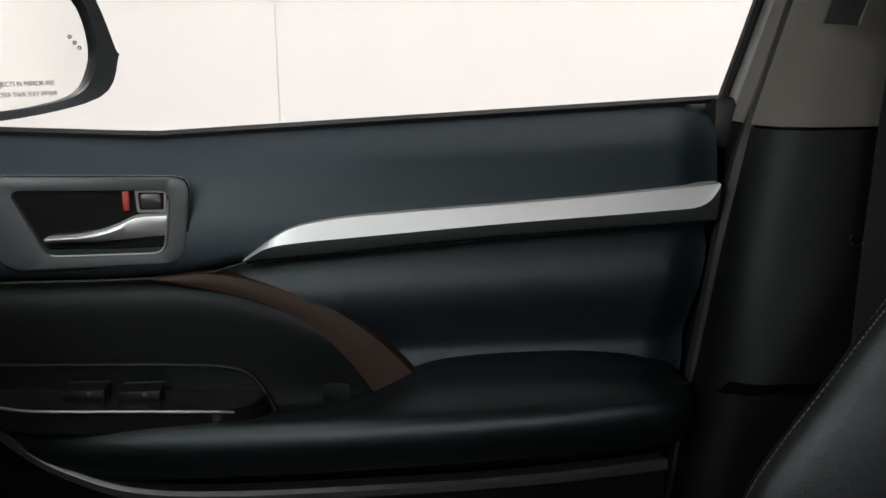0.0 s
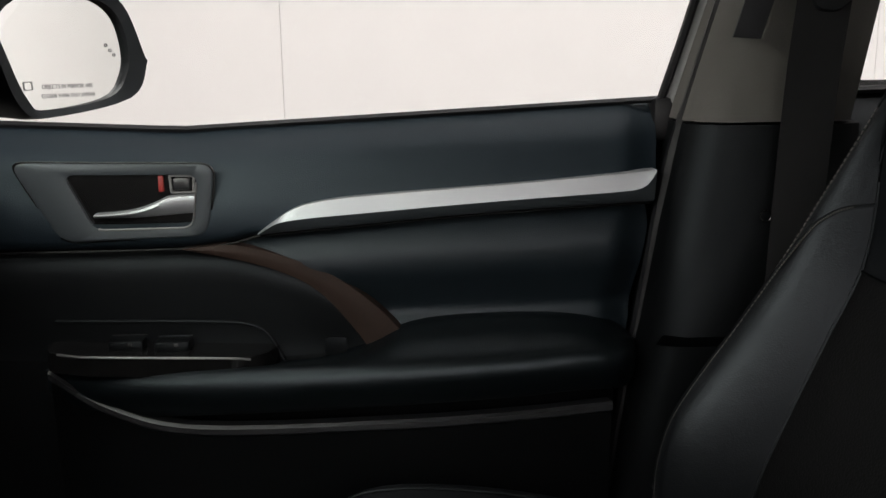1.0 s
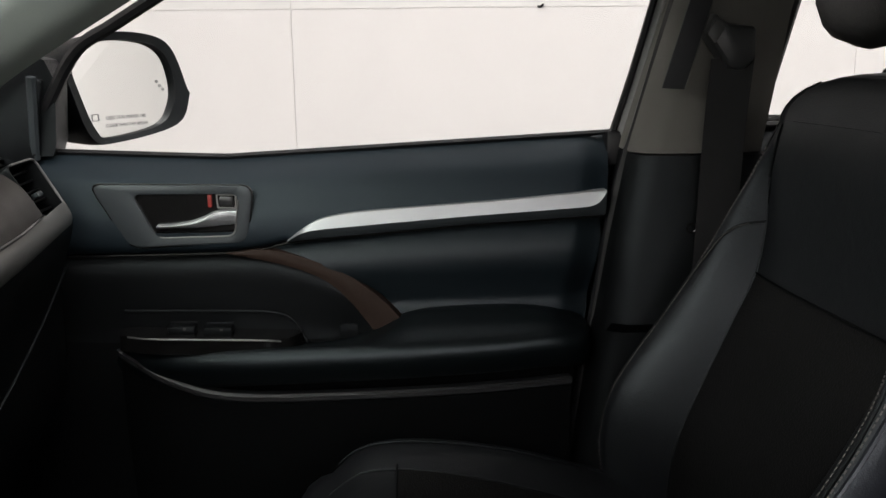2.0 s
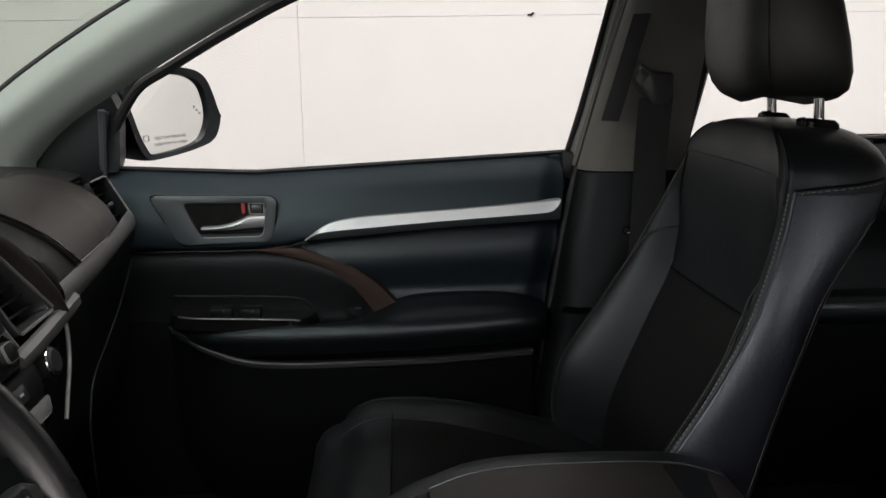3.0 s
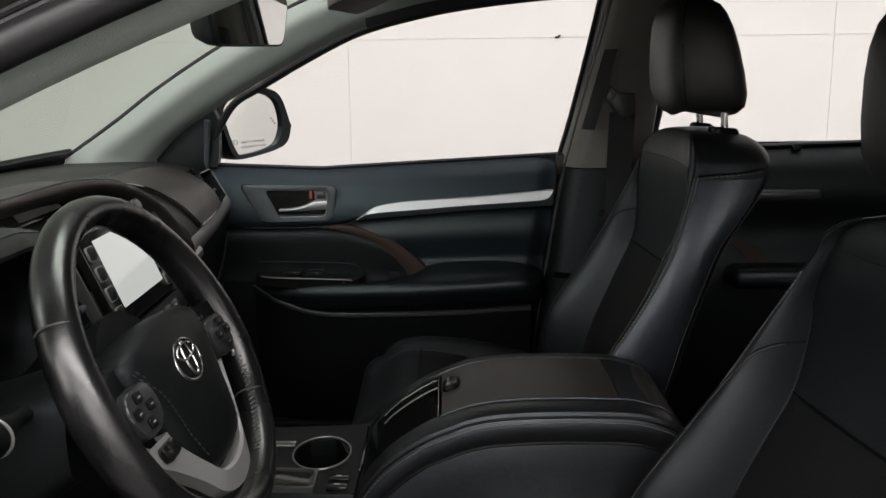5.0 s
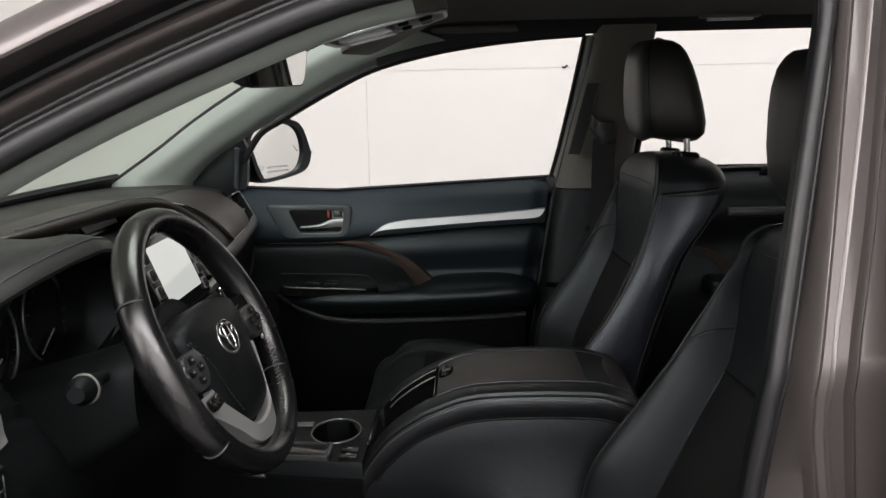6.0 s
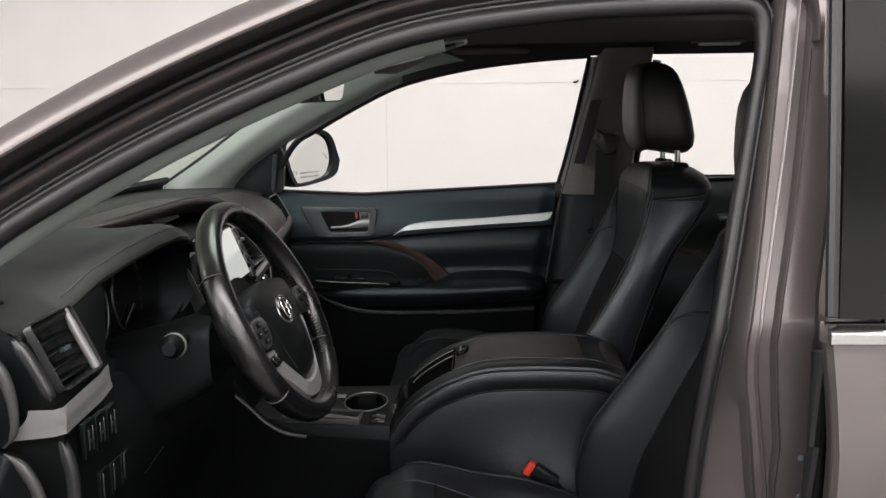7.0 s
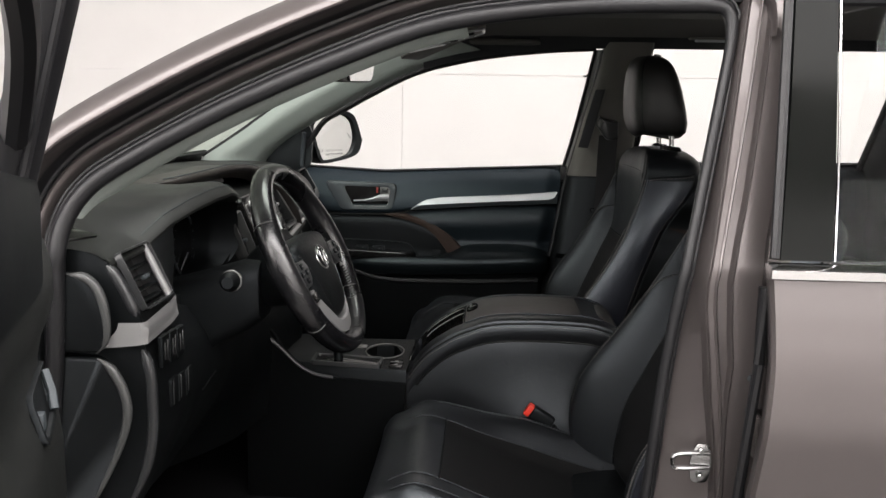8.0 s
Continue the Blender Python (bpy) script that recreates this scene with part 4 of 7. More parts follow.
            row.append((front(z, u) - 0.0035 + 0.003 * abs(f) ** 6, y0 + u, z))
        rows.append(row)
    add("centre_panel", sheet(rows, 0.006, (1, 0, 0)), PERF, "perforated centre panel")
    rim = [Vector(p) + Vector((-0.0006, 0, 0)) for p in rows[-1]]
    add("panel_top_seam", tube(rim, 0.0016, 5), HARD)
    rows = []
    for i in range(15):
        t = i / 14
        row = []
        for k in range(15):
            f = -1 + k / 7
            lo = zt - 0.004 * (1 - f * f) + 0.004
            z = lo + (z1 + 0.004 - lo) * t
            u = f * 0.988 * seam_at(min(z, z1))
            row.append((front(min(z, z1), u) - 0.0016 + 0.0016 * abs(f) ** 6, y0 + u, z))
        rows.append(row)
    add("shoulder_panel", sheet(rows, 0.004, (1, 0, 0)), HIDE, "smooth black upper panel")
    for s in (-1, 1):
        seam = []
        for k in range(33):
            z = zl + (z1 - zl) * k / 32
            u = seam_at(z)
            seam.append((front(z, u) - 0.0006, y0 + s * u, z))
        add("panel_seam", tube(seam, 0.0017, 5), HARD)
        # seam that leaves the middle below the shoulder and turns down along the bolster
        path = spline([(0.160, 1.052, 0), (0.172, 1.046, 0), (0.186, 1.028, 0), (0.196, 1.000, 0), (0.206, 0.960, 0), (0.212, 0.900, 0), (0.215, 0.840, 0), (0.214, 0.760, 0), (0.210, 0.690, 0)], 6)
        pts = []
        for p in path:
            z = p.y + dz
            u = min(p.x, at(SEAT_HALF, z) - 0.002)
            pts.append(Vector((front(z, u) - 0.0004, y0 + s * u, z)))
        add("shoulder_seam", tube(pts, 0.0019, 5), HARD)
        # welt and twin stitching on the bolster's edge
        run = [0.70 + dz + 0.455 * k / 44 for k in range(45)]
        edge = [Vector((half(z)[12][1] + 0.001, y0 + s * (half(z)[12][0] + 0.0005), z)) for z in run]
        add("bolster_welt", tube(edge, 0.0026, 6), LEATHER)
        for dxs, dys in ((-0.0062, -0.0030), (0.0078, 0.0022)):
            line = [p + Vector((dxs, s * dys, 0)) for p in edge]
            bm = bmesh.new()
            for a, b in zip(line, line[1:]):
                for f in (0.05, 0.55):
                    tube([a + (b - a) * f, a + (b - a) * (f + 0.32)], 0.0010, 4, bm=bm)
            add("stitching", bm, STITCH, "grey stitching")
        bm = bmesh.new()
        for a, b in zip(pts[4:], pts[5:]):
            for f in (0.1, 0.6):
                o = Vector((-0.0012, s * -0.0048, 0.0010))
                tube([a + (b - a) * f + o, a + (b - a) * (f + 0.3) + o], 0.0007, 4, bm=bm)
        add("stitching", bm, STITCH, "grey stitching")
        # cap seam across the side, and the seam along the rear edge
        zc = 1.157 + dz
        cap = []
        for k in range(9):
            z = zc + 0.010 * k / 8
            h = half(z)[12:18]
            q = k / 8 * 5
            i = min(4, int(q))
            u = h[i][0] + (h[i + 1][0] - h[i][0]) * (q - i)
            x = h[i][1] + (h[i + 1][1] - h[i][1]) * (q - i)
            cap.append((x, y0 + s * (u + 0.0006), z))
        add("cap_seam", tube(cap, 0.0016, 5), HARD)
        bm = bmesh.new()
        for a, b in zip(cap, cap[1:]):
            a, b = Vector(a), Vector(b)
            for f in (0.0, 0.5):
                o = Vector((0, s * 0.0012, -0.004))
                tube([a + (b - a) * f + o, a + (b - a) * (f + 0.3) + o], 0.0007, 4, bm=bm)
        add("stitching", bm, STITCH, "grey stitching")
        rear = [(half(z)[17][1], y0 + s * (half(z)[17][0] + 0.0010), z) for z in (0.72 + dz + 0.40 * k / 20 for k in range(21))]
        add("rear_seam", tube(rear, 0.0012, 4), STITCH)
        # seam from the bolster's corner over the crown to the head restraint
        arc = []
        for k, ring_ in enumerate(body[38:]):
            arc.append(ring_[10] if s < 0 else ring_[len(ring_) - 10])
        add("crown_seam", tube([p + Vector((-0.0002, 0, 0.0004)) for p in arc[:8]], 0.0015, 5), HARD)
    # moulded back of the seat
    rows = []
    for i in range(15):
        z = z0 + 0.05 + (z1 - z0 - 0.10) * i / 14
        rows.append([(at(SEAT_REAR, z) + dx + dl * (z - dz - 0.85) + 0.043 - 0.022 * abs(f) ** 3, y0 + f * (at(SEAT_HALF, z) - 0.030), z) for f in (-1 + k / 6 for k in range(13))])
    add("seat_back_cover", sheet(rows, 0.012, (-1, 0, 0)), HARD, "black moulded seat back")
    # head restraint
    hx, hz = spec["head"]
    hd = []
    for z, xf, xb, w in [(0.0, 0.034, 0.122, 0.074), (0.004, 0.024, 0.138, 0.088), (0.016, 0.016, 0.148, 0.097), (0.040, 0.008, 0.150, 0.102), (0.075, 0.005, 0.143, 0.103), (0.12, 0.005, 0.131, 0.100), (0.152, 0.007, 0.120, 0.095), (0.176, 0.013, 0.108, 0.088), (0.190, 0.022, 0.096, 0.080), (0.198, 0.030, 0.082, 0.068), (0.201, 0.048, 0.066, 0.046)]:
        ringp = ring_of(hx + (xf + xb) / 2, y0, hz + z, (xb - xf) / 2, w, 40, 3.6, -0.06)
        for p in ringp:
            p.z -= 0.006 * math.cos((p.y - y0) / w * 3.0) * max(0.0, 1 - z / 0.03)
        hd.append(ringp)
    hr = add("head_restraint", loft(hd), HEAD, "black leather head restraint")
    for s in (-1, 1):
        line = []
        for ringp in hd[1:]:
            q = ringp[14] if s > 0 else ringp[26]
            line.append(q + Vector((-0.0004, 0, 0)))
        add("head_restraint_seam", tube(line, 0.0012, 5), HARD, parent=hr)
        x, zp = spec["post"]
        add("post", tube([(x, y0 + s * 0.063, zp - 0.06), (x - 0.008, y0 + s * 0.063, hz + 0.02)], 0.0065, 12), CHROME, "steel head restraint post")
        sl = add("post_sleeve", loft([ring_of(x - 0.001, y0 + s * 0.063, zp - 0.012 + h, a, b, 20, 2.4, -0.1) for h, a, b in ((-0.004, 0.023, 0.019), (0.006, 0.021, 0.017), (0.010, 0.016, 0.013))]), GLOSSY, "black post sleeve")
        if s < 0:
            add("release_button", disc((x - 0.026, y0 + s * 0.063, zp - 0.010), (-0.2, 0, 1), 0.007, 0.010, 14, 0.002), GLOSSY, parent=sl)
    # cushion
    inv = flat
    xs0, xs1 = spec["cx0"], spec["cx1"]
    cu = []

    def seat_top(t, v):
        lift = glide(spec["lift"], t) * ease(0.45, 0.78, abs(v)) * (spec["outer"] if v < 0 else 1.0)
        return glide(spec["ctop"], t) + lift - 0.055 * ease(0.82, 1.0, abs(v)) ** 2 - 0.010 * (1 - v * v)
    for i in range(25):
        t = i / 24
        x = xs0 + (xs1 - xs0) * t
        hw = lerp([(0, 0.215), (0.10, 0.232), (0.2, 0.238), (0.8, 0.240), (1, 0.23)], t)
        zt2 = glide(spec["ctop"], t)
        rr = [Vector((x, y0 + v * hw, seat_top(t, v))) for v in (-1 + 2 * k / 36 for k in range(37))]
        rr += [Vector((x, y0 + hw * 0.99, zt2 - 0.10)), Vector((x, y0 + hw * 0.95, zt2 - 0.14)), Vector((x, y0, zt2 - 0.15)), Vector((x, y0 - hw * 0.95, zt2 - 0.14)), Vector((x, y0 - hw * 0.99, zt2 - 0.10))]
        cu.append(rr)
    nose = cu[0]
    zc = glide(spec["ctop"], 0) - 0.075
    fr = [[Vector((xs0 - o, y0 + (p.y - y0) * q, zc + (p.z - zc) * k)) for p in nose] for o, k, q in ((0.044, 0.30, 0.93), (0.041, 0.58, 0.96), (0.030, 0.80, 0.98), (0.015, 0.94, 0.995))]
    add("cushion", loft(fr + cu), SMOOTH, "black leather seat cushion", sharp=55)
    # cushion middle: shade put in as a sheet of darker leather
    rows = []
    for i in range(17):
        t = 0.20 + 0.72 * i / 16
        x = xs0 + (xs1 - xs0) * t
        rows.append([(x, y0 + v * 0.238, seat_top(t, v) + 0.0025) for v in (-0.56 + 1.12 * k / 12 for k in range(13))])
    add("cushion_panel", sheet(rows, 0.004, (0, 0, -1)), PERF, "cushion panel, its shade put into dark perforated leather")
    for tq in (0.20, 0.92):
        add("cushion_seam", tube([(xs0 + (xs1 - xs0) * tq, y0 + v * 0.238, seat_top(tq, v) + 0.002) for v in (-0.6 + 1.2 * k / 16 for k in range(17))], 0.0018, 5), HARD)
    for s in (-1, 1):
        pts = [(xs0 + (xs1 - xs0) * t, y0 + s * 0.57 * 0.238, seat_top(t, s * 0.57) + 0.0015) for t in (0.0 + 0.95 * k / 20 for k in range(21))]
        add("cushion_piping", tube(pts, 0.0016, 5), HARD)
        pts = [(xs0 + (xs1 - xs0) * t, y0 + s * 0.80 * 0.238, seat_top(t, s * 0.80) + 0.0010) for t in (0.02 + 0.95 * k / 20 for k in range(21))]
        add("bolster_piping", tube(pts, 0.0015, 5), HARD)
        pts = [(xs0 - 0.036 + 0.02 * k, y0 + s * 0.57 * 0.236 * (0.98 + 0.01 * k), zc + (seat_top(0, s * 0.57) - zc) * (0.62 + 0.17 * k) + 0.002) for k in range(3)]
        add("nose_seam", tube(pts, 0.0015, 5), HARD)
        add("side_cover", slab(rounded([(xs0 + 0.10, 0.555), (xs0 + 0.12, 0.625), (xs1 - 0.02, 0.650), (xs1 + 0.10, 0.70), (xs1 + 0.13, 0.63), (xs1 + 0.06, 0.545)], 0.02), 0.024, lambda u, v, w: Vector((u, y0 + s * (0.233 + w), v - 0.012)), 0.006, 3), HARD, "black plastic seat side cover")
        add("seat_rail", box((xs0 + xs1) / 2 + 0.02, y0 + s * 0.19, 0.495, 0.50, 0.04, 0.05, 0.006), STEEL)
    add("seat_base", box((xs0 + xs1) / 2 + 0.02, y0, 0.560, 0.42, 0.42, 0.10, 0.02), HARD)
    return st


# backrest lines over the height: half width, middle, bolster crest, stitched edge, rear edge
SEAT_HALF = [(0.585, 0.205), (0.69, 0.214), (0.75, 0.218), (0.84, 0.219), (0.929, 0.215), (1.0, 0.207), (1.056, 0.196), (1.107, 0.182), (1.157, 0.165), (1.175, 0.158)]
SEAT_CENTRE = [(0.585, 0.360), (0.66, 0.325), (0.74, 0.324), (0.79, 0.334), (0.85, 0.358), (0.93, 0.393), (0.99, 0.420), (1.047, 0.429), (1.096, 0.430), (1.15, 0.429), (1.175, 0.431)]
SEAT_WELT = [(0.585, 0.357), (0.63, 0.307), (0.69, 0.269), (0.75, 0.256), (0.8, 0.261), (0.837, 0.273), (0.876, 0.297), (0.929, 0.333), (1, 0.375), (1.056, 0.401), (1.107, 0.422), (1.157, 0.439), (1.175, 0.444)]
SEAT_REAR = [(0.585, 0.392), (0.7, 0.369), (0.76, 0.373), (0.819, 0.387), (0.904, 0.413), (0.971, 0.439), (1.037, 0.469), (1.107, 0.523), (1.145, 0.549), (1.175, 0.555)]
PASSENGER = dict(
    crest=0.0, shift=(0.0, 0.0, 0.0), yaw=4.0, head=(0.409, 1.252), post=(0.523, 1.232), cx0=-0.105, cx1=0.30,
    ctop=[(0, 0.735), (0.08, 0.760), (0.18, 0.766), (0.37, 0.755), (0.6, 0.728), (0.78, 0.705), (1.0, 0.680)], lift=[(0, 0.008), (0.15, 0.010), (0.37, 0.018), (0.6, 0.028), (1.0, 0.030)], outer=1.0)
DRIVER = dict(
    crest=-0.014, shift=(-0.040, 0.042, 0.08), yaw=7.0, head=(0.470, 1.205), post=(0.585, 1.192), cx0=-0.095, cx1=0.345,
    ctop=[(0, 0.698), (0.1, 0.716), (0.2, 0.706), (0.37, 0.675), (0.6, 0.640), (0.78, 0.615), (1.0, 0.592)], lift=[(0, 0.010), (0.15, 0.014), (0.37, 0.032), (0.6, 0.050), (1.0, 0.044)], outer=0.2)
seat("bucket_seat", "black leather front seat with perforated centre and tall head restraint", 0.388, PASSENGER)
seat("bucket_seat", "black leather driver seat with grey stitched bolsters", -0.385, DRIVER)


# ---- rear bench and rear doors ----
def rear_bench():
    b = thing("rear_bench", "black leather rear bench seat in shade", "car seat", at=(1.2, 0, 0.47))
    inv = Matrix.Translation((-1.2, 0, -0.47))
    def add(nm, bm, mat, lab=""):
        bmesh.ops.transform(bm, matrix=inv, verts=bm.verts)
        return part(nm, bm, mat, b, lab)
    add("bench_cushion", box(1.10, 0, 0.66, 0.52, 1.22, 0.16, 0.05, 4), LEATHER)
    add("bench_base", box(1.12, 0, 0.53, 0.44, 1.1, 0.13, 0.02), HARD)
    for y in (-0.38, 0.05, 0.42):
        add("bench_backrest", box(1.42, y, 0.92, 0.13, 0.38, 0.52, 0.05, 4, pose(0, 0, 0, 0, 18, 0)), LEATHER)


rear_bench()


def rear_door(s, name, label):
    d = thing(name, label, "car door", at=(0.5, s * 0.8, 0.5))
    inv = Matrix.Translation((-0.5, -s * 0.8, -0.5))
    def add(nm, bm, mat, lab="", parent=None):
        bmesh.ops.transform(bm, matrix=inv, verts=bm.verts)
        return part(nm, bm, mat, parent or d, lab)
    # inner trim, in black plastic that holds the shade of the rear cabin
    rows = [[(x, s * lerp(DOOR_D, q), zb(x) - q) for x in (0.50 + 0.78 * k / 20 for k in range(21))] for q in (0.68 * k / 30 for k in range(31))]
    add("inner_trim", sheet(rows, 0.01, (0, s, 0)), HARD, "inner door trim, darkened for its shade")
    top = [(0.62, 0.96), (0.70, 0.945), (0.76, 0.90), (0.78, 0.86)]
    low = [(0.62, 0.955), (0.68, 0.935), (0.72, 0.895), (0.725, 0.86)]
    rows = [[(a[0], s * (lerp(DOOR_D, zb(a[0]) - a[1]) - 0.005), a[1]), (c[0], s * (lerp(DOOR_D, zb(c[0]) - c[1]) - 0.005), c[1])] for a, c in zip(spline([(u, v, 0) for u, v in top], 6), spline([(u, v, 0) for u, v in low], 6))]
    add("brown_inlay", sheet(rows, 0.004, (0, s, 0)), BROWN, "dark brown curved inlay")
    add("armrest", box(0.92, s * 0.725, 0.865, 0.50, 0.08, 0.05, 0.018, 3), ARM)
    add("inner_handle", box(0.80, s * 0.752, 1.045, 0.15, 0.02, 0.025, 0.008, 3), SATIN, "dark inner handle trim")
    # window frame and pane
    for x0, z0, x1, z1 in ((0.491, 1.12, 0.541, 1.470), (1.176, 1.14, 1.246, 1.488)):
        if s < 0 and x0 < 1:
            continue  # hidden behind the post cover
        add("window_frame", tube([(x0, s * 0.805, z0), ((x0 + x1) / 2, s * (0.805 - lean((z0 + z1) / 2)), (z0 + z1) / 2), (x1, s * (0.805 - lean(z1)), z1)], 0.011, 8), RUBBER)
    add("waist_seal", tube([(x, s * 0.812, zb(x) + 0.002) for x in (0.50, 0.7, 0.9, 1.1, 1.24)], 0.007, 6, flat=0.7), RUBBER)
    add("waist_clip", box(0.83, s * 0.795, 1.145, 0.02, 0.012, 0.012, 0.003), HARD)
    g = add("window_pane", sheet([[(x + 0.1 * (z - 1.12) / 0.37, s * (0.822 - lean(z)), z) for x in (0.49, 0.9, 1.22)] for z in (1.11, 1.2, 1.3, 1.4, 1.49)]), GLASS if s > 0 else REAR, "clear rear side window")
    g.visible_shadow = False
    # outer skin
    rows = []
    for k in range(25):
        z = 1.140 - 0.66 * k / 24
        y = lerp([(0.48, 0.86), (0.60, 0.905), (0.70, 0.90), (0.80, 0.912), (0.95, 0.917), (1.03, 0.905), (1.06, 0.898), (1.14, 0.882)], z)
        xf = lerp([(0.48, 0.372), (0.83, 0.398), (0.93, 0.410), (1.02, 0.418), (1.07, 0.418), (1.14, 0.414)], z)
        rows.append([(xf + 0.004, s * (y - 0.03), z), (xf, s * (y - 0.006), z), (xf + 0.004, s * y, z)] + [(xf + 0.006 + 0.9 * j / 14, s * (y + 0.004 * math.sin(j / 4)), z) for j in range(1, 15)])
    add("outer_skin", sheet(rows, 0.004, (0, -s, 0)), PAINT, "painted grey-brown outer skin")
    add("edge_seal", tube([(0.385, s * 0.845, 0.5), (0.405, s * 0.850, 0.85), (0.418, s * 0.850, 1.02), (0.418, s * 0.845, 1.12)], 0.007, 8), RUBBER)
    add("chrome_moulding", loft([[Vector((x, s * y, z)) for y, z in ((0.862, 1.136), (0.884, 1.1365), (0.893, 1.140), (0.893, 1.150), (0.884, 1.1545), (0.862, 1.155))] for x in (0.412, 0.7, 1.0, 1.32)]), CHROME, "bright waist moulding")
    # black applique on the window frame
    def outer(u, v, w):
        return Vector((u, s * (0.872 - lean(v) * 1.0 + w), v))
    add("frame_applique", loft([[outer(x, z, 0) for x, z in ((x0, z), (x1, z))] + [outer(x1, z, -0.02), outer(x0, z, -0.02)] for z, x0, x1 in ((1.158, 0.430, 0.493), (1.25, 0.438, 0.499), (1.35, 0.446, 0.503), (1.50, 0.455, 0.508))]), FILM, "gloss black window post cover")
    add("post_edge", tube([outer(0.496, 1.158, 0.0), outer(0.502, 1.25, 0.0), outer(0.506, 1.35, 0.0), outer(0.511, 1.50, 0.0)], 0.0018, 6), CHROME, "thin bright post edge")
    add("frame_edge", tube([outer(0.426, 1.158, -0.008), outer(0.436, 1.30, -0.008), outer(0.449, 1.50, -0.008)], 0.007, 8), RUBBER)
    return d


rear_door(1, "rear_passenger_door", "closed rear car door with dark inner trim")
rear_door(-1, "rear_driver_door", "closed grey-brown rear car door with bright waist moulding")


# ---- open driver door ----
def driver_door():
    d = thing("driver_door", "driver door standing wide open, dark grey inside", "car door", at=(-0.52, -0.88, 0.5))
    d.matrix_world = pose(-0.525, -0.90, 0.5, 0, 0, -72)
    # local x along the door from the hinge, y towards its inner face, z from 0.5
    def add(nm, bm, mat, lab="", parent=None):
        return part(nm, bm, mat, parent or d, lab)
    rows = []
    for q in (0.68 * k / 30 for k in range(31)):
        row = []
        for k in range(25):
            u = k / 24
            x = 0.10 + 0.875 * u
            row.append((x, 0.822 - lerp(DOOR_D, q) - 0.012 * ease(0.08, 0.0, u), 0.745 - q))
        rows.append(row)
    add("inner_trim", sheet(rows, 0.01, (0, -1, 0)), DASHTOP, "dark grey inner door trim")
    add("door_core", box(0.52, -0.005, 0.28, 1.02, 0.05, 0.72, 0.01), PAINT)
    add("armrest", box(0.62, 0.11, 0.40, 0.56, 0.08, 0.05, 0.02, 3), LEATHER)
    add("front_post", tube([(0.205, 0.02, 0.60), (0.222, 0.036, 0.75), (0.236, 0.068, 0.85), (0.254, 0.105, 0.98)], 0.034, 12, flat=0.6), RUBBER, "black window frame post")
    add("sail_cover", slab(rounded([(0.290, 0.662), (0.52, 0.662), (0.52, 0.80), (0.282, 0.766)], 0.010), 0.022, lambda a, b, c: Vector((a, 0.055 + c, b)), 0.006, 3), HARD, "dark corner cover")
    add("post_strip", tube([(0.245, 0.055, 0.76), (0.257, 0.08, 0.85), (0.274, 0.115, 0.98)], 0.005, 8), RUBBER)
    add("window_frame", tube(spline([(0.24, 0.05, 0.80), (0.40, 0.09, 0.90), (0.60, 0.11, 0.965), (0.85, 0.12, 0.985), (0.88, 0.07, 0.80), (0.86, 0.02, 0.65)], 5), 0.014, 8), RUBBER)
    # inner handle in its recess, near the hinge edge
    def trim_face(u, v, w):
        return Vector((u, 0.822 - lerp(DOOR_D, 0.745 - v) + w, v))
    out = rounded([(0.160, 0.556), (0.252, 0.540), (0.272, 0.492), (0.190, 0.500)], 0.010)
    cup = rounded([(0.168, 0.550), (0.246, 0.536), (0.262, 0.498), (0.194, 0.506)], 0.008)
    cover = add("handle_surround", frame_between(out, cup, 0.006, trim_face, back=-0.004), HARD, "black handle surround")
    add("handle_cup", slab(cup, 0.002, trim_face, 0), HARD, parent=cover)
    add("door_lever", tube([trim_face(0.172, 0.546, 0.008), trim_face(0.182, 0.526, 0.011), trim_face(0.196, 0.508, 0.008)], 0.005, 8, flat=0.6), DULL, "grey door lever", parent=cover)
    add("lock_button", box(0.246, 0.058, 0.512, 0.016, 0.012, 0.020, 0.003, 2), DULL, parent=cover)
    add("check_strap", box(0.10, 0.02, 0.20, 0.22, 0.012, 0.03, 0.003), STEEL)
    for z in (0.10, 0.42):
        add("hinge", box(0.03, 0.0, z, 0.08, 0.03, 0.06, 0.006), PAINT)
    return d


driver_door()


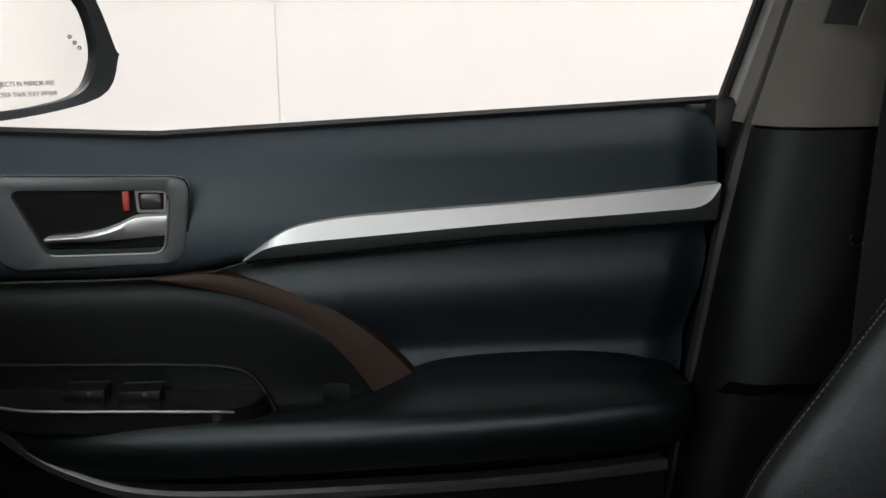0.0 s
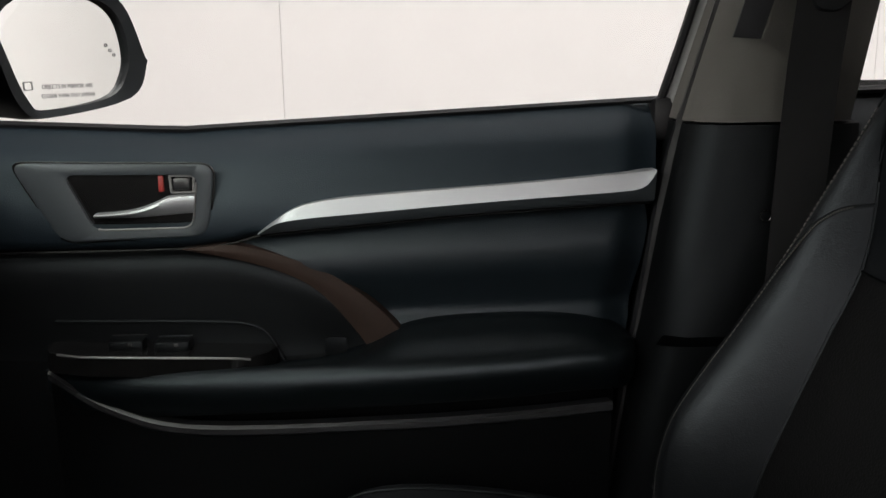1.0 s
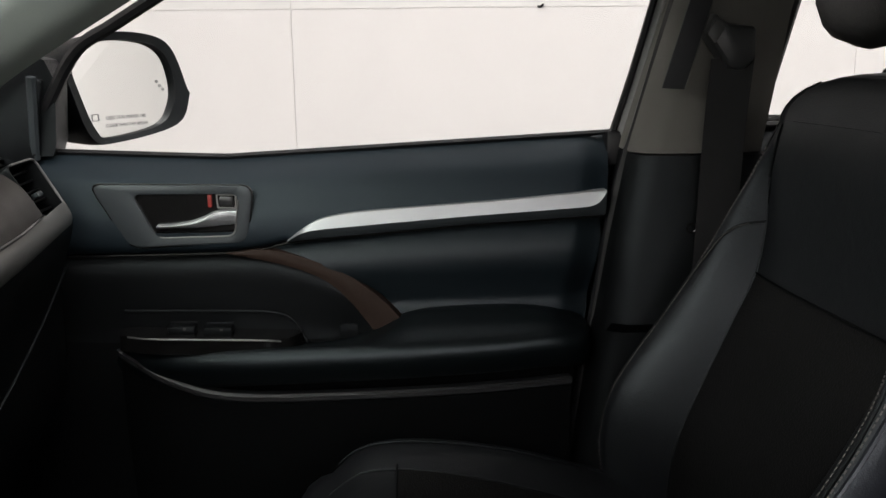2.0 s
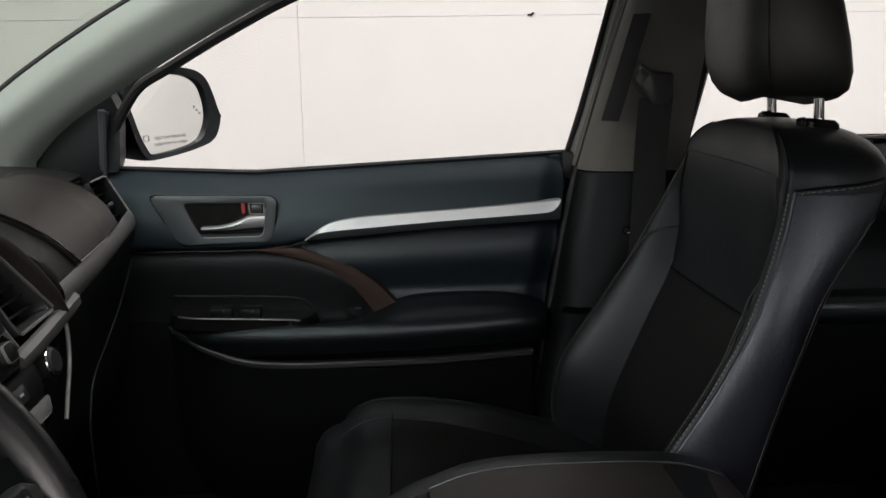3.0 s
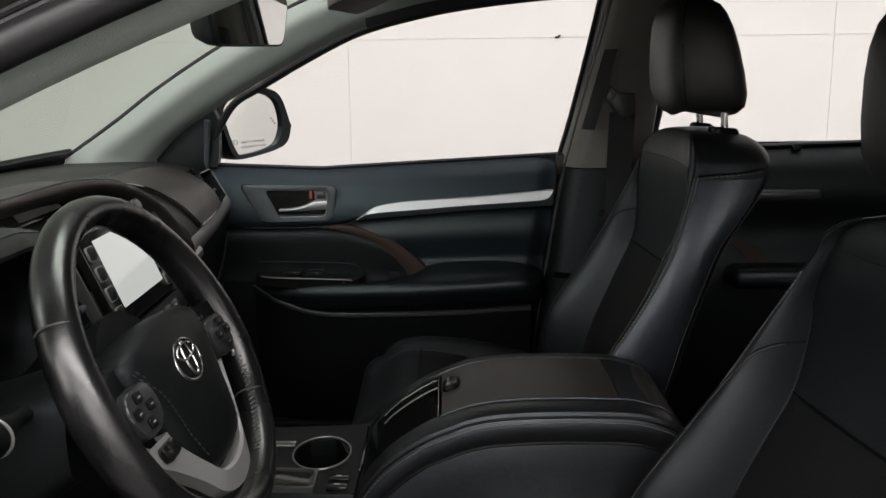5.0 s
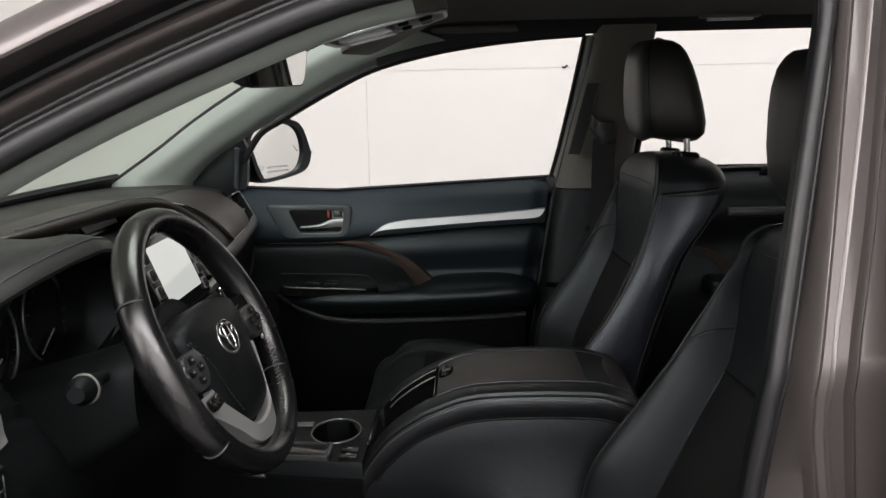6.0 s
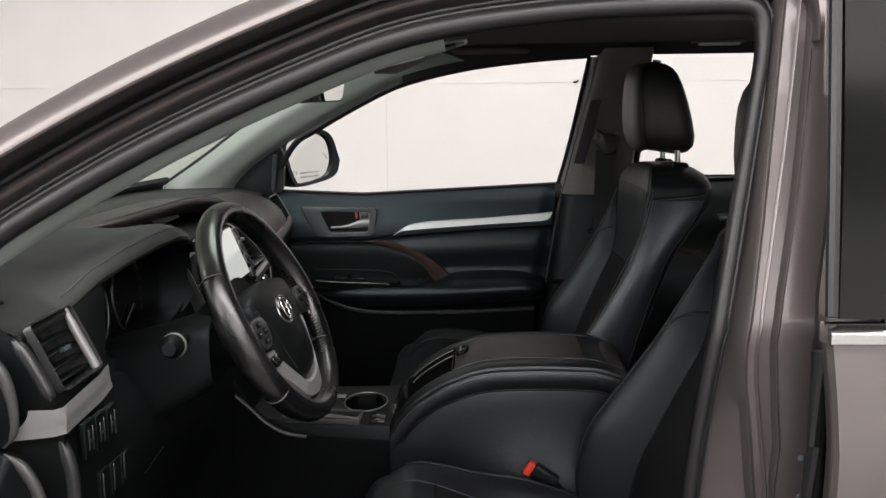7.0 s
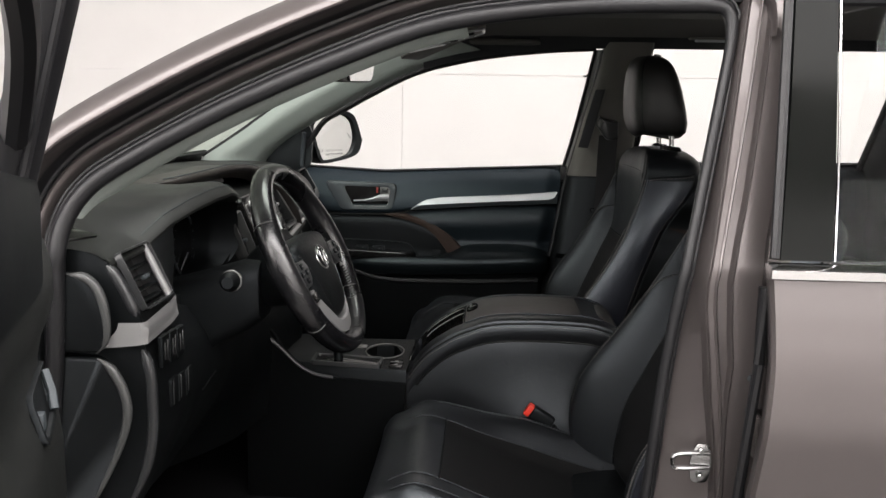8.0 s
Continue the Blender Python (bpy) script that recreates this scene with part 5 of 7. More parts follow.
# ---- dashboard ----
DASH = [  # y, then x and z from the windscreen to the floor
    (-0.765, [(-0.78, 1.115), (-0.62, 1.138), (-0.53, 1.132), (-0.466, 1.112), (-0.420, 1.030), (-0.417, 0.995), (-0.405, 0.93), (-0.42, 0.80), (-0.52, 0.62)]),
    (-0.655, [(-0.82, 1.128), (-0.64, 1.156), (-0.53, 1.149), (-0.461, 1.119), (-0.424, 1.034), (-0.421, 0.997), (-0.40, 0.93), (-0.42, 0.80), (-0.53, 0.62)]),
    (-0.58, [(-0.83, 1.132), (-0.65, 1.168), (-0.53, 1.167), (-0.445, 1.146), (-0.440, 1.030), (-0.434, 0.995), (-0.405, 0.925), (-0.43, 0.80), (-0.55, 0.62)]),
    (-0.50, [(-0.84, 1.135), (-0.66, 1.172), (-0.53, 1.175), (-0.430, 1.160), (-0.462, 1.006), (-0.445, 0.982), (-0.41, 0.92), (-0.43, 0.80), (-0.55, 0.62)]),
    (-0.42, [(-0.85, 1.136), (-0.66, 1.173), (-0.52, 1.179), (-0.420, 1.168), (-0.462, 1.000), (-0.450, 0.970), (-0.42, 0.91), (-0.43, 0.80), (-0.55, 0.62)]),
    (-0.34, [(-0.86, 1.138), (-0.66, 1.172), (-0.52, 1.179), (-0.413, 1.170), (-0.462, 1.000), (-0.450, 0.970), (-0.42, 0.91), (-0.43, 0.80), (-0.55, 0.62)]),
    (-0.26, [(-0.87, 1.142), (-0.67, 1.168), (-0.53, 1.166), (-0.425, 1.156), (-0.462, 1.002), (-0.445, 0.975), (-0.42, 0.91), (-0.42, 0.80), (-0.50, 0.62)]),
    (-0.18, [(-0.87, 1.145), (-0.68, 1.165), (-0.57, 1.150), (-0.460, 1.128), (-0.452, 1.035), (-0.44, 0.975), (-0.42, 0.91), (-0.41, 0.80), (-0.46, 0.62)]),
    (-0.12, [(-0.87, 1.145), (-0.68, 1.165), (-0.58, 1.140), (-0.475, 1.122), (-0.445, 1.055), (-0.43, 0.995), (-0.42, 0.92), (-0.39, 0.82), (-0.40, 0.66)]),
    (0.10, [(-0.88, 1.150), (-0.68, 1.165), (-0.58, 1.138), (-0.470, 1.120), (-0.435, 1.055), (-0.42, 0.995), (-0.41, 0.92), (-0.37, 0.82), (-0.38, 0.66)]),
    (0.28, [(-0.86, 1.150), (-0.66, 1.160), (-0.52, 1.150), (-0.45, 1.105), (-0.420, 1.045), (-0.420, 1.000), (-0.43, 0.92), (-0.45, 0.80), (-0.55, 0.62)]),
    (0.50, [(-0.83, 1.148), (-0.66, 1.152), (-0.53, 1.142), (-0.455, 1.105), (-0.428, 1.055), (-0.428, 1.018), (-0.45, 0.94), (-0.46, 0.80), (-0.55, 0.62)]),
    (0.72, [(-0.78, 1.140), (-0.64, 1.140), (-0.55, 1.130), (-0.49, 1.105), (-0.455, 1.065), (-0.448, 1.030), (-0.47, 0.95), (-0.48, 0.80), (-0.55, 0.62)]),
]


def dash_point(y, k):
    """Point k (0 to 8, also between) of the dashboard's section at y."""
    i = min(7, int(k))
    f = k - i
    def sec(j):
        t = [(s[0], s[1][j]) for s in DASH]
        return Vector((lerp([(a, b[0]) for a, b in t], y), y, lerp([(a, b[1]) for a, b in t], y)))
    p = [sec(max(0, min(8, j))) for j in (i - 1, i, i + 1, i + 2)]
    return 0.5 * (2 * p[1] + (p[2] - p[0]) * f + (2 * p[0] - 5 * p[1] + 4 * p[2] - p[3]) * f * f + (3 * p[1] - p[0] - 3 * p[2] + p[3]) * f ** 3)


def dashboard():
    d = thing("dashboard", "black soft dashboard with silver trim, vents and lit centre screen", "dashboard", at=(-0.6, 0, 0.6))
    inv = Matrix.Translation((0.6, 0, -0.6))

    def add(nm, bm, mat, lab="", parent=None, sharp=38):
        bmesh.ops.transform(bm, matrix=inv, verts=bm.verts)
        return part(nm, bm, mat, parent or d, lab, sharp=sharp)

    def strip(k0, k1, n, y0=-0.765, y1=0.72, out=0.0, cols=80):
        return [[dash_point(y, k0 + (k1 - k0) * i / n) + Vector((out, 0, 0)) for i in range(n + 1)] for y in (y0 + (y1 - y0) * q / cols for q in range(cols + 1))]

    # soft top: its rear edge rolls over and stands out above the faces below
    rows = []
    for r in strip(0, 3.0, 24, -0.765, -0.165, cols=50):
        e = r[-1]
        rows.append(r[:-1] + [e + Vector(v) for v in ((0.004, 0, 0.001), (0.007, 0, -0.004), (0.006, 0, -0.009), (-0.004, 0, -0.012), (-0.06, 0, -0.020))])
    add("upper_pad", sheet(rows), DASHTOP, "dark soft dashboard top")
    add("centre_pad", sheet(strip(0, 3.0, 24, -0.166, 0.205, cols=24), 0.008, (0, 0, -1)), DASHTOP, "dark soft dashboard top")
    # its near edge draws back below, to leave the centre vent free
    rows = []
    for q in range(37):
        y = 0.204 + 0.516 * q / 36
        rows.append([dash_point(y + (0.078 * ease(2.4, 4.0, k) + 0.020 * ease(2.4, 3.0, k)) * (1 - q / 36), k) + Vector((-0.036 * ease(0.598, 0.622, y) * ease(2.3, 2.7, k), 0, 0)) for k in (4.0 * i / 30 for i in range(31))])
    add("upper_pad", sheet(rows, 0.008, (0, 0, -1)), DASHTOP, "dark soft dashboard top")
    add("edge_stitching", tube([dash_point(y, 2.86) + Vector((0, 0, 0.0012)) for y in (-0.64 + 0.40 * q / 30 for q in range(31))], 0.0008, 4), DULL)
    bm = sheet(strip(3.0, 4.0, 28, -0.765, -0.575, cols=48))
    hole = [f for f in bm.faces if -0.750 < f.calc_center_median().y < -0.646 and 1.042 < f.calc_center_median().z < 1.117]
    bmesh.ops.delete(bm, geom=hole, context="FACES")
    add("vent_panel", bm, HARD, "black panel round the air vent")
    add("centre_face", sheet(strip(3.0, 4.0, 12, -0.20, 0.290, -0.040, cols=30)), GLOSSY, "gloss black centre panel")
    rows = []
    for q in range(81):
        y = -0.765 + 1.485 * q / 80
        dip = ease(0.10, 0.15, y) * ease(0.315, 0.285, y)
        rows.append([dash_point(y, 4.0 + 4.0 * i / 22) + Vector((-0.045 * dip * ease(5.0, 4.7, 4.0 + 4.0 * i / 22), 0, 0)) for i in range(23)])
    add("lower_panel", sheet(rows), HARD, "black lower dashboard")
    # driver side silver band, wrapped round the corner to the end
    band = strip(4.02, 4.96, 8, -0.766, -0.592, 0.006, cols=16)
    wrap = [[p + Vector((-0.035 * w - 0.030 * w * q / 8, -0.008 - 0.004 * w, -0.006 * w * q / 8)) for q, p in enumerate(band[0])] for w in (1.0, 0.55, 0.18)]
    add("silver_band", sheet(wrap + band), ARGENT, "satin silver band")
    band = [[dash_point(y, 3.95 + 0.90 * f) + Vector((0.0012 + 0.0022 * math.sin(math.pi * f) ** 0.5, 0, 0)) for f in (q / 8 for q in range(9))] for y in (0.300 + 0.410 * q / 30 for q in range(31))]
    add("silver_band", sheet(band), GREY, "satin silver band")
    for s in (-0.766, 0.721):
        sec = [dash_point(max(-0.765, min(0.72, s)), q / 4) for q in range(33)] + [Vector((-0.78, s, 0.62))]
        bm = bmesh.new()
        bm.faces.new([bm.verts.new((p.x, s, p.z)) for p in sec])
        add("end_cap", bm, HARD)
    # raised brow that grows out of the soft top and sweeps over the centre display
    crest = spline([(-0.600, -0.315, 1.172), (-0.560, -0.235, 1.173), (-0.527, -0.12, 1.179), (-0.497, 0.02, 1.183), (-0.472, 0.13, 1.167), (-0.443, 0.215, 1.121), (-0.419, 0.265, 1.060), (-0.412, 0.290, 1.020)], 7)
    n = len(crest) - 1
    rows = []
    for i, p in enumerate(crest):
        grow = min(1.0, i / 9)
        tail = ease(0.62, 0.95, i / n)
        back = dash_point(p.y, 1.05 + 1.2 * tail) + Vector((0, 0, -0.002))
        a = p + Vector((-0.012, 0.004 * tail, 0.003)) * grow
        mid = a * 0.5 + back * 0.5 + Vector((0, 0, 0.008 * (1 - tail)))
        rows.append([back, mid, a, p + Vector((-0.004, 0, 0.0045 * grow)), p + Vector((0.002, 0, 0.003 * grow)), p + Vector((0.004, 0, -0.003)), p + Vector((0.001, -0.001, -0.010 * grow)), p + Vector((-0.010, -0.004, -0.014 * grow - 0.002)), p + Vector((-0.03, -0.008, -0.022 * grow - 0.004))])
    add("brow", sheet(rows), PAD, "padded brow over the centre display", sharp=60)
    add("brow_welt", tube([p + Vector((-0.006, 0.002, 0.0056)) for p in crest[6:]], 0.0013, 5), DULL, "grey-brown stitching")
    # stitched leather pad on the passenger side
    lo = 0.310
    rows = [[dash_point(y + 0.140 * (q / 12 - 0.55) * (1 - (y - lo) / 0.25 if y < lo + 0.25 else 0), 1.50 + 2.41 * q / 12) + Vector((0.004, 0, 0.003)) * min(1.0, q / 3) + Vector((0, 0, -0.002 if q == 0 else 0)) for q in range(13)] for y in (lo + 0.288 * k / 30 for k in range(31))]
    pad = add("leather_pad", sheet(rows, 0.005, (-0.6, 0, -0.6)), PAD, "brown-black stitched leather pad")
    rim = [r[0] for r in rows[::-1]] + rows[0][1:-1] + [r[-1] for r in rows]
    add("pad_seam", tube([p + Vector((0.002, 0, 0.001)) for p in rim], 0.0017, 5), GLOSSY, parent=pad)
    add("glovebox_edge", tube(spline([(-0.452, 0.70, 0.985), (-0.428, 0.548, 0.953), (-0.420, 0.45, 0.925), (-0.414, 0.365, 0.900), (-0.408, 0.322, 0.860), (-0.405, 0.312, 0.815), (-0.405, 0.318, 0.70)], 6), 0.0016, 8), HARD, "dark glovebox edge")
    # defroster slots
    add("defroster_slot", box(-0.715, -0.36, 1.160, 0.022, 0.26, 0.006, 0.002, 1, pose(0, 0, 0, 0, -6, 8)), GLOSSY)
    add("side_slot", slab(rounded([(-0.56, -0.690), (-0.505, -0.700), (-0.535, -0.745), (-0.565, -0.735)], 0.006), 0.004, lambda u, v, w: Vector((u, v, dash_point(v, 2.0 + (u + 0.53) / 0.065 * (1 if u > -0.53 else 0.65)).z + w)), 0.0008), GLOSSY, "dark side defroster slot")
    # instrument recess: a smooth surround that narrows to the face
    outer = [(-0.448, -0.588, 1.040), (-0.452, -0.585, 1.095), (-0.445, -0.555, 1.132), (-0.436, -0.48, 1.150), (-0.428, -0.39, 1.157), (-0.424, -0.30, 1.153), (-0.436, -0.222, 1.132), (-0.440, -0.192, 1.085), (-0.442, -0.192, 1.035), (-0.460, -0.235, 1.004), (-0.464, -0.35, 0.999), (-0.463, -0.48, 1.003), (-0.452, -0.565, 1.015)]
    inner = [(-0.480, -0.498, 1.040), (-0.482, -0.492, 1.078), (-0.480, -0.466, 1.112), (-0.478, -0.425, 1.133), (-0.476, -0.375, 1.139), (-0.476, -0.30, 1.139), (-0.480, -0.240, 1.120), (-0.484, -0.218, 1.080), (-0.486, -0.218, 1.035), (-0.488, -0.245, 1.010), (-0.490, -0.34, 1.003), (-0.488, -0.43, 1.006), (-0.482, -0.480, 1.016)]
    a, b = spline(outer, 5, True), spline(inner, 5, True)
    deep = [Vector((-0.535, p.y, p.z)) for p in b]
    surround = add("instrument_surround", loft([a, [p * 0.6 + q * 0.4 + Vector((-0.004, 0, 0)) for p, q in zip(a, b)], b, [q * 0.8 + p * 0.2 for p, q in zip(deep, b)], deep], False), HARD, "dark surround of the instruments", sharp=50)
    add("instrument_face", slab([(p.y, p.z) for p in b], 0.004, lambda u, v, w: Vector((-0.531 - 0.06 * (v - 1.0) + w, u, v)), 0), GLOSSY, "unlit black instrument face")
    for y in (-0.425, -0.275):
        rg = add("gauge_ring", ring((-0.525, y, 1.058), (1, 0, 0.08), 0.064, 0.0022, 48, 6), DULL, "grey gauge ring")
        add("needle", tube([(-0.522, y + 0.016, 1.036), (-0.522, y - 0.026, 1.010)], 0.0012, 6), SILVER, "pale needle", parent=rg)
        bm = bmesh.new()
        for k in range(15):
            t = radians(-130 + 260 * k / 14)
            q = Vector((-0.5235, y - 0.052 * math.sin(t), 1.058 + 0.052 * math.cos(t)))
            tube([q, q + Vector((0, -0.005 * math.sin(t), 0.005 * math.cos(t)))], 0.0007, 4, bm=bm)
        add("gauge_marks", bm, DULL, parent=rg)

    # air vents
    def vent(cx, cy, cz, w, h, turn, lab, n=5, lip=0.006, mat=GREY):
        m = Matrix.Translation((cx, cy, cz)) @ turn
        v = add("air_vent", frame_between(rounded([(-w / 2, h / 2), (w / 2, h / 2), (w / 2, -h / 2), (-w / 2, -h / 2)], 0.010), rounded([(-w / 2 + lip, h / 2 - lip), (w / 2 - lip, h / 2 - lip), (w / 2 - lip, -h / 2 + lip), (-w / 2 + lip, -h / 2 + lip)], 0.007), 0.010, lambda a, b, c: m @ Vector((c, a, b)), back=-0.03), mat, lab)
        add("vent_back", box(0, 0, 0, 0.004, w - 0.01, h - 0.01, 0, 1, m @ Matrix.Translation((-0.030, 0, 0))), GLOSSY, parent=v)
        for k in range(n):
            z = -h / 2 + h * (k + 0.75) / (n + 0.5)
            add("vent_slat", box(0, 0, 0, 0.018, w - 2 * lip, 0.0026, 0.0008, 1, m @ pose(-0.014, 0, z, 0, 10, 0)), HARD, parent=v)
        add("vent_tab", box(0, 0, 0, 0.010, 0.016, 0.007, 0.002, 2, m @ Matrix.Translation((0.002, 0.004, -0.002))), DULL, parent=v)
        return v

    va = vent(-0.4425, -0.698, 1.080, 0.112, 0.092, pose(0, 0, 0, 0, -25, 0), "dark-framed air vent", 5, 0.0034, SATIN)
    add("vent_flank", tube(spline([(-0.458, -0.650, 1.119), (-0.442, -0.650, 1.083), (-0.423, -0.648, 1.042)], 6), [0.0045] * 3 + [0.0058] * 10, 10), ARGENT, "bright vent edge", parent=va)
    tdir, adir = Vector((0.041, 0.0, -0.073)).normalized(), Vector((0.06, 0.998, 0.033)).normalized()
    ndir = adir.cross(tdir).normalized()
    if ndir.x < 0:
        ndir = -ndir
    face = Matrix(((ndir.x, adir.x, -tdir.x, 0), (ndir.y, adir.y, -tdir.y, 0), (ndir.z, adir.z, -tdir.z, 0), (0, 0, 0, 1)))
    ve = vent(-0.4755, 0.673, 1.081, 0.076, 0.088, face, "air vent with a thin silver edge", 6, 0.0030, HARD)
    me = Matrix.Translation((-0.4755, 0.673, 1.081)) @ face
    add("vent_lip", tube([me @ Vector((0.0100, a, b)) for a, b in ((-0.026, 0.0425), (0.026, 0.0425), (0.034, 0.0400), (0.0365, 0.0340), (0.0365, -0.036), (0.033, -0.042))], 0.0017, 8), GREY, "thin silver vent edge", parent=ve)
    # tall vent beside the screen, leaning with the brow
    tl, tr, bl, br = Vector((-0.472, 0.140, 1.131)), Vector((-0.470, 0.194, 1.126)), Vector((-0.430, 0.176, 1.016)), Vector((-0.428, 0.279, 1.019))
    out = (tr - bl).cross(br - tl).normalized()
    if out.x < 0:
        out = -out

    def on_vent(f, g, h=0.0):
        """f across, g down the vent's opening, h out of it."""
        return (tl * (1 - f) + tr * f) * (1 - g) + (bl * (1 - f) + br * f) * g + out * h

    vb = add("air_vent", frame_between(rounded([(0, 0), (1, 0), (1, 1), (0, 1)], 0.14), rounded([(0.075, 0.035), (0.925, 0.035), (0.925, 0.95), (0.075, 0.95)], 0.11), 0.009, lambda a, b, h: on_vent(a, b, h), back=-0.03), SATIN, "dark-framed air vent beside the screen")
    add("vent_back", loft([[on_vent(f, g, -0.03) for f, g in ((0.04, 0.02), (0.96, 0.02), (0.96, 0.98), (0.04, 0.98))], [on_vent(f, g, -0.028) for f, g in ((0.04, 0.02), (0.96, 0.02), (0.96, 0.98), (0.04, 0.98))]]), GLOSSY, parent=vb)
    for k in range(6):
        g = 0.16 + 0.135 * k
        add("vent_slat", loft([[on_vent(f, g + e, h) for e, h in ((-0.012, -0.003), (0.010, -0.003), (0.040, -0.022), (0.018, -0.022))] for f in (0.07, 0.93)]), HARD, parent=vb)
    add("vent_lip", tube([on_vent(0.97, 0.03, 0.010), on_vent(0.985, 0.3, 0.010), on_vent(0.985, 0.6, 0.010), on_vent(0.975, 0.955, 0.010), on_vent(0.90, 0.985, 0.010), on_vent(0.5, 0.985, 0.010), on_vent(0.08, 0.985, 0.010)], 0.0021, 8), GREY, "satin silver vent edge", parent=vb)
    add("vent_tab", box(0, 0, 0, 0.010, 0.018, 0.007, 0.002, 2, Matrix.Translation(on_vent(0.42, 0.46, 0.002))), ARGENT, parent=vb)
    p = on_vent(-0.22, 0.04, 0.012)
    add("vent_dial", disc(p, out, 0.0115, 0.012, 24, 0.002), SATIN, "black vent dial with a grey rim", parent=vb)
    add("dial_rim", ring(p + out * 0.006, out, 0.0108, 0.0012, 24, 6), GREY, parent=vb)
    add("silver_column", loft([[q + Vector((o, e, 0)) for o, e in ((-0.010, -0.008), (0.000, -0.007), (0.003, 0.0), (0.000, 0.007), (-0.010, 0.008))] for q in spline([(-0.452, 0.118, 1.112), (-0.438, 0.128, 1.078), (-0.424, 0.142, 1.040), (-0.418, 0.158, 1.014)], 5)]), GREY, "satin silver column beside the screen")
    vent(-0.440, -0.158, 1.045, 0.058, 0.120, pose(0, 0, 0, 0, -18, -4) @ Matrix.Rotation(radians(12), 4, "X"), "grey-framed air vent", 6, 0.0045, ASH)
    # centre screen with its row of keys
    m = pose(-0.444, 0.026, 1.063, 0, -22, 0)
    scr = add("screen_bezel", slab(rounded([(-0.128, 0.066), (0.128, 0.066), (0.122, -0.072), (-0.122, -0.072)], 0.012), 0.014, lambda a, b, c: m @ Vector((c - 0.004, a, b)), 0.003), GLOSSY, "gloss black screen surround")
    add("screen", slab(rounded([(-0.085, 0.052), (0.085, 0.052), (0.085, -0.050), (-0.085, -0.050)], 0.003), 0.001, lambda a, b, c: m @ Vector((c + 0.0105, a, b))), SCREEN, "lit pale screen", parent=scr)
    for s in (-1, 1):
        for k in range(4):
            def key(r, g=0.0):
                z = 0.037 - k * 0.030
                return rounded([(s * 0.106 - r, z + r * 0.85), (s * 0.106 + r, z + r * 0.85), (s * 0.106 + r, z - r * 0.85), (s * 0.106 - r, z - r * 0.85)], 0.005)
            kp = add("screen_key", slab(key(0.011), 0.004, lambda a, b, c: m @ Vector((c + 0.0095, a, b)), 0.001), HARD, parent=scr)
            add("screen_key_rim", frame_between(key(0.0125), key(0.0108), 0.003, lambda a, b, c: m @ Vector((c + 0.0098, a, b))), GREY, "grey key outline", parent=scr)
    bar = add("control_bar", slab(rounded([(-0.13, -0.078), (0.135, -0.078), (0.125, -0.112), (-0.120, -0.112)], 0.006), 0.016, lambda a, b, c: m @ Vector((c - 0.002, a, b)), 0.003), HARD, "black climate control bar")
    for k in range(5):
        add("control_key", slab(rounded([(-0.075 + k * 0.034, -0.086), (-0.047 + k * 0.034, -0.086), (-0.048 + k * 0.034, -0.103), (-0.074 + k * 0.034, -0.103)], 0.003), 0.0025, lambda a, b, c: m @ Vector((c + 0.0138, a, b)), 0.0008), SATIN, parent=bar)
        add("key_mark", box(0, 0, 0, 0.0006, 0.008, 0.003, 0, 1, m @ Matrix.Translation((0.0168, -0.061 + k * 0.034, -0.094))), WHITE, parent=bar)
    add("control_strip", slab(rounded([(-0.115, -0.114), (0.13, -0.114), (0.120, -0.132), (-0.110, -0.132)], 0.004), 0.014, lambda a, b, c: m @ Vector((c, a, b)), 0.002), ARGENT, "satin silver strip")
    # silver V that joins the strip to the passenger band
    add("centre_trim", sheet([[Vector((-0.416 + o, y, z + dz)) for o, dz in ((0.0, 0.011), (0.006, 0.006), (0.007, -0.004), (0.002, -0.012))] for y, z in ((0.335, 1.017), (0.30, 1.012), (0.25, 1.006), (0.20, 1.000), (0.155, 0.996))], 0.006, (-1, 0, 0)), GREY, "satin silver trim")
    add("centre_edge", tube(spline([(-0.414, 0.290, 1.004), (-0.410, 0.282, 0.985), (-0.409, 0.276, 0.955), (-0.408, 0.258, 0.922), (-0.404, 0.235, 0.898)], 6), 0.0028, 8), GREY, "satin edge of the centre stack")
    add("knob_panel", slab(rounded([(0.13, 0.995), (0.286, 0.998), (0.270, 0.930), (0.235, 0.895), (0.13, 0.895)], 0.012), 0.010, lambda u, v, w: Vector((-0.432 + w, u, v)), 0.003), GLOSSY, "gloss black knob panel")
    for s in (-0.10,):
        p = m @ Vector((0.014, s, -0.095))
        k = add("control_knob", disc(p, m.to_3x3() @ Vector((1, 0, 0)), 0.015, 0.018, 20, 0.003), HARD, "black knob with bright ring")
        add("knob_ring", ring(p + m.to_3x3() @ Vector((0.004, 0, 0)), m.to_3x3() @ Vector((1, 0, 0)), 0.0155, 0.0014, 20, 6), CHROME, parent=k)
    p = Vector((-0.424, 0.222, 0.972))
    k = add("control_knob", disc(p, (1, 0, 0.25), 0.017, 0.022, 24, 0.004), SATIN, "black temperature knob with bright ring")
    add("knob_ring", ring(p + Vector((0.017, 0, 0.004)), (1, 0, 0.25), 0.0165, 0.0016, 24, 6), CHROME, parent=k)
    # small display under the brow
    md = pose(-0.552, -0.010, 1.152, 0, -38, 0)
    top = add("top_display", box(0, 0, 0, 0.008, 0.21, 0.040, 0.004, 2, md), GLOSSY, "small display on the dashboard top")
    add("display_glass", box(0, 0, 0, 0.002, 0.135, 0.026, 0.0, 1, md @ Matrix.Translation((0.0048, 0, 0.0))), ETCH, parent=top)
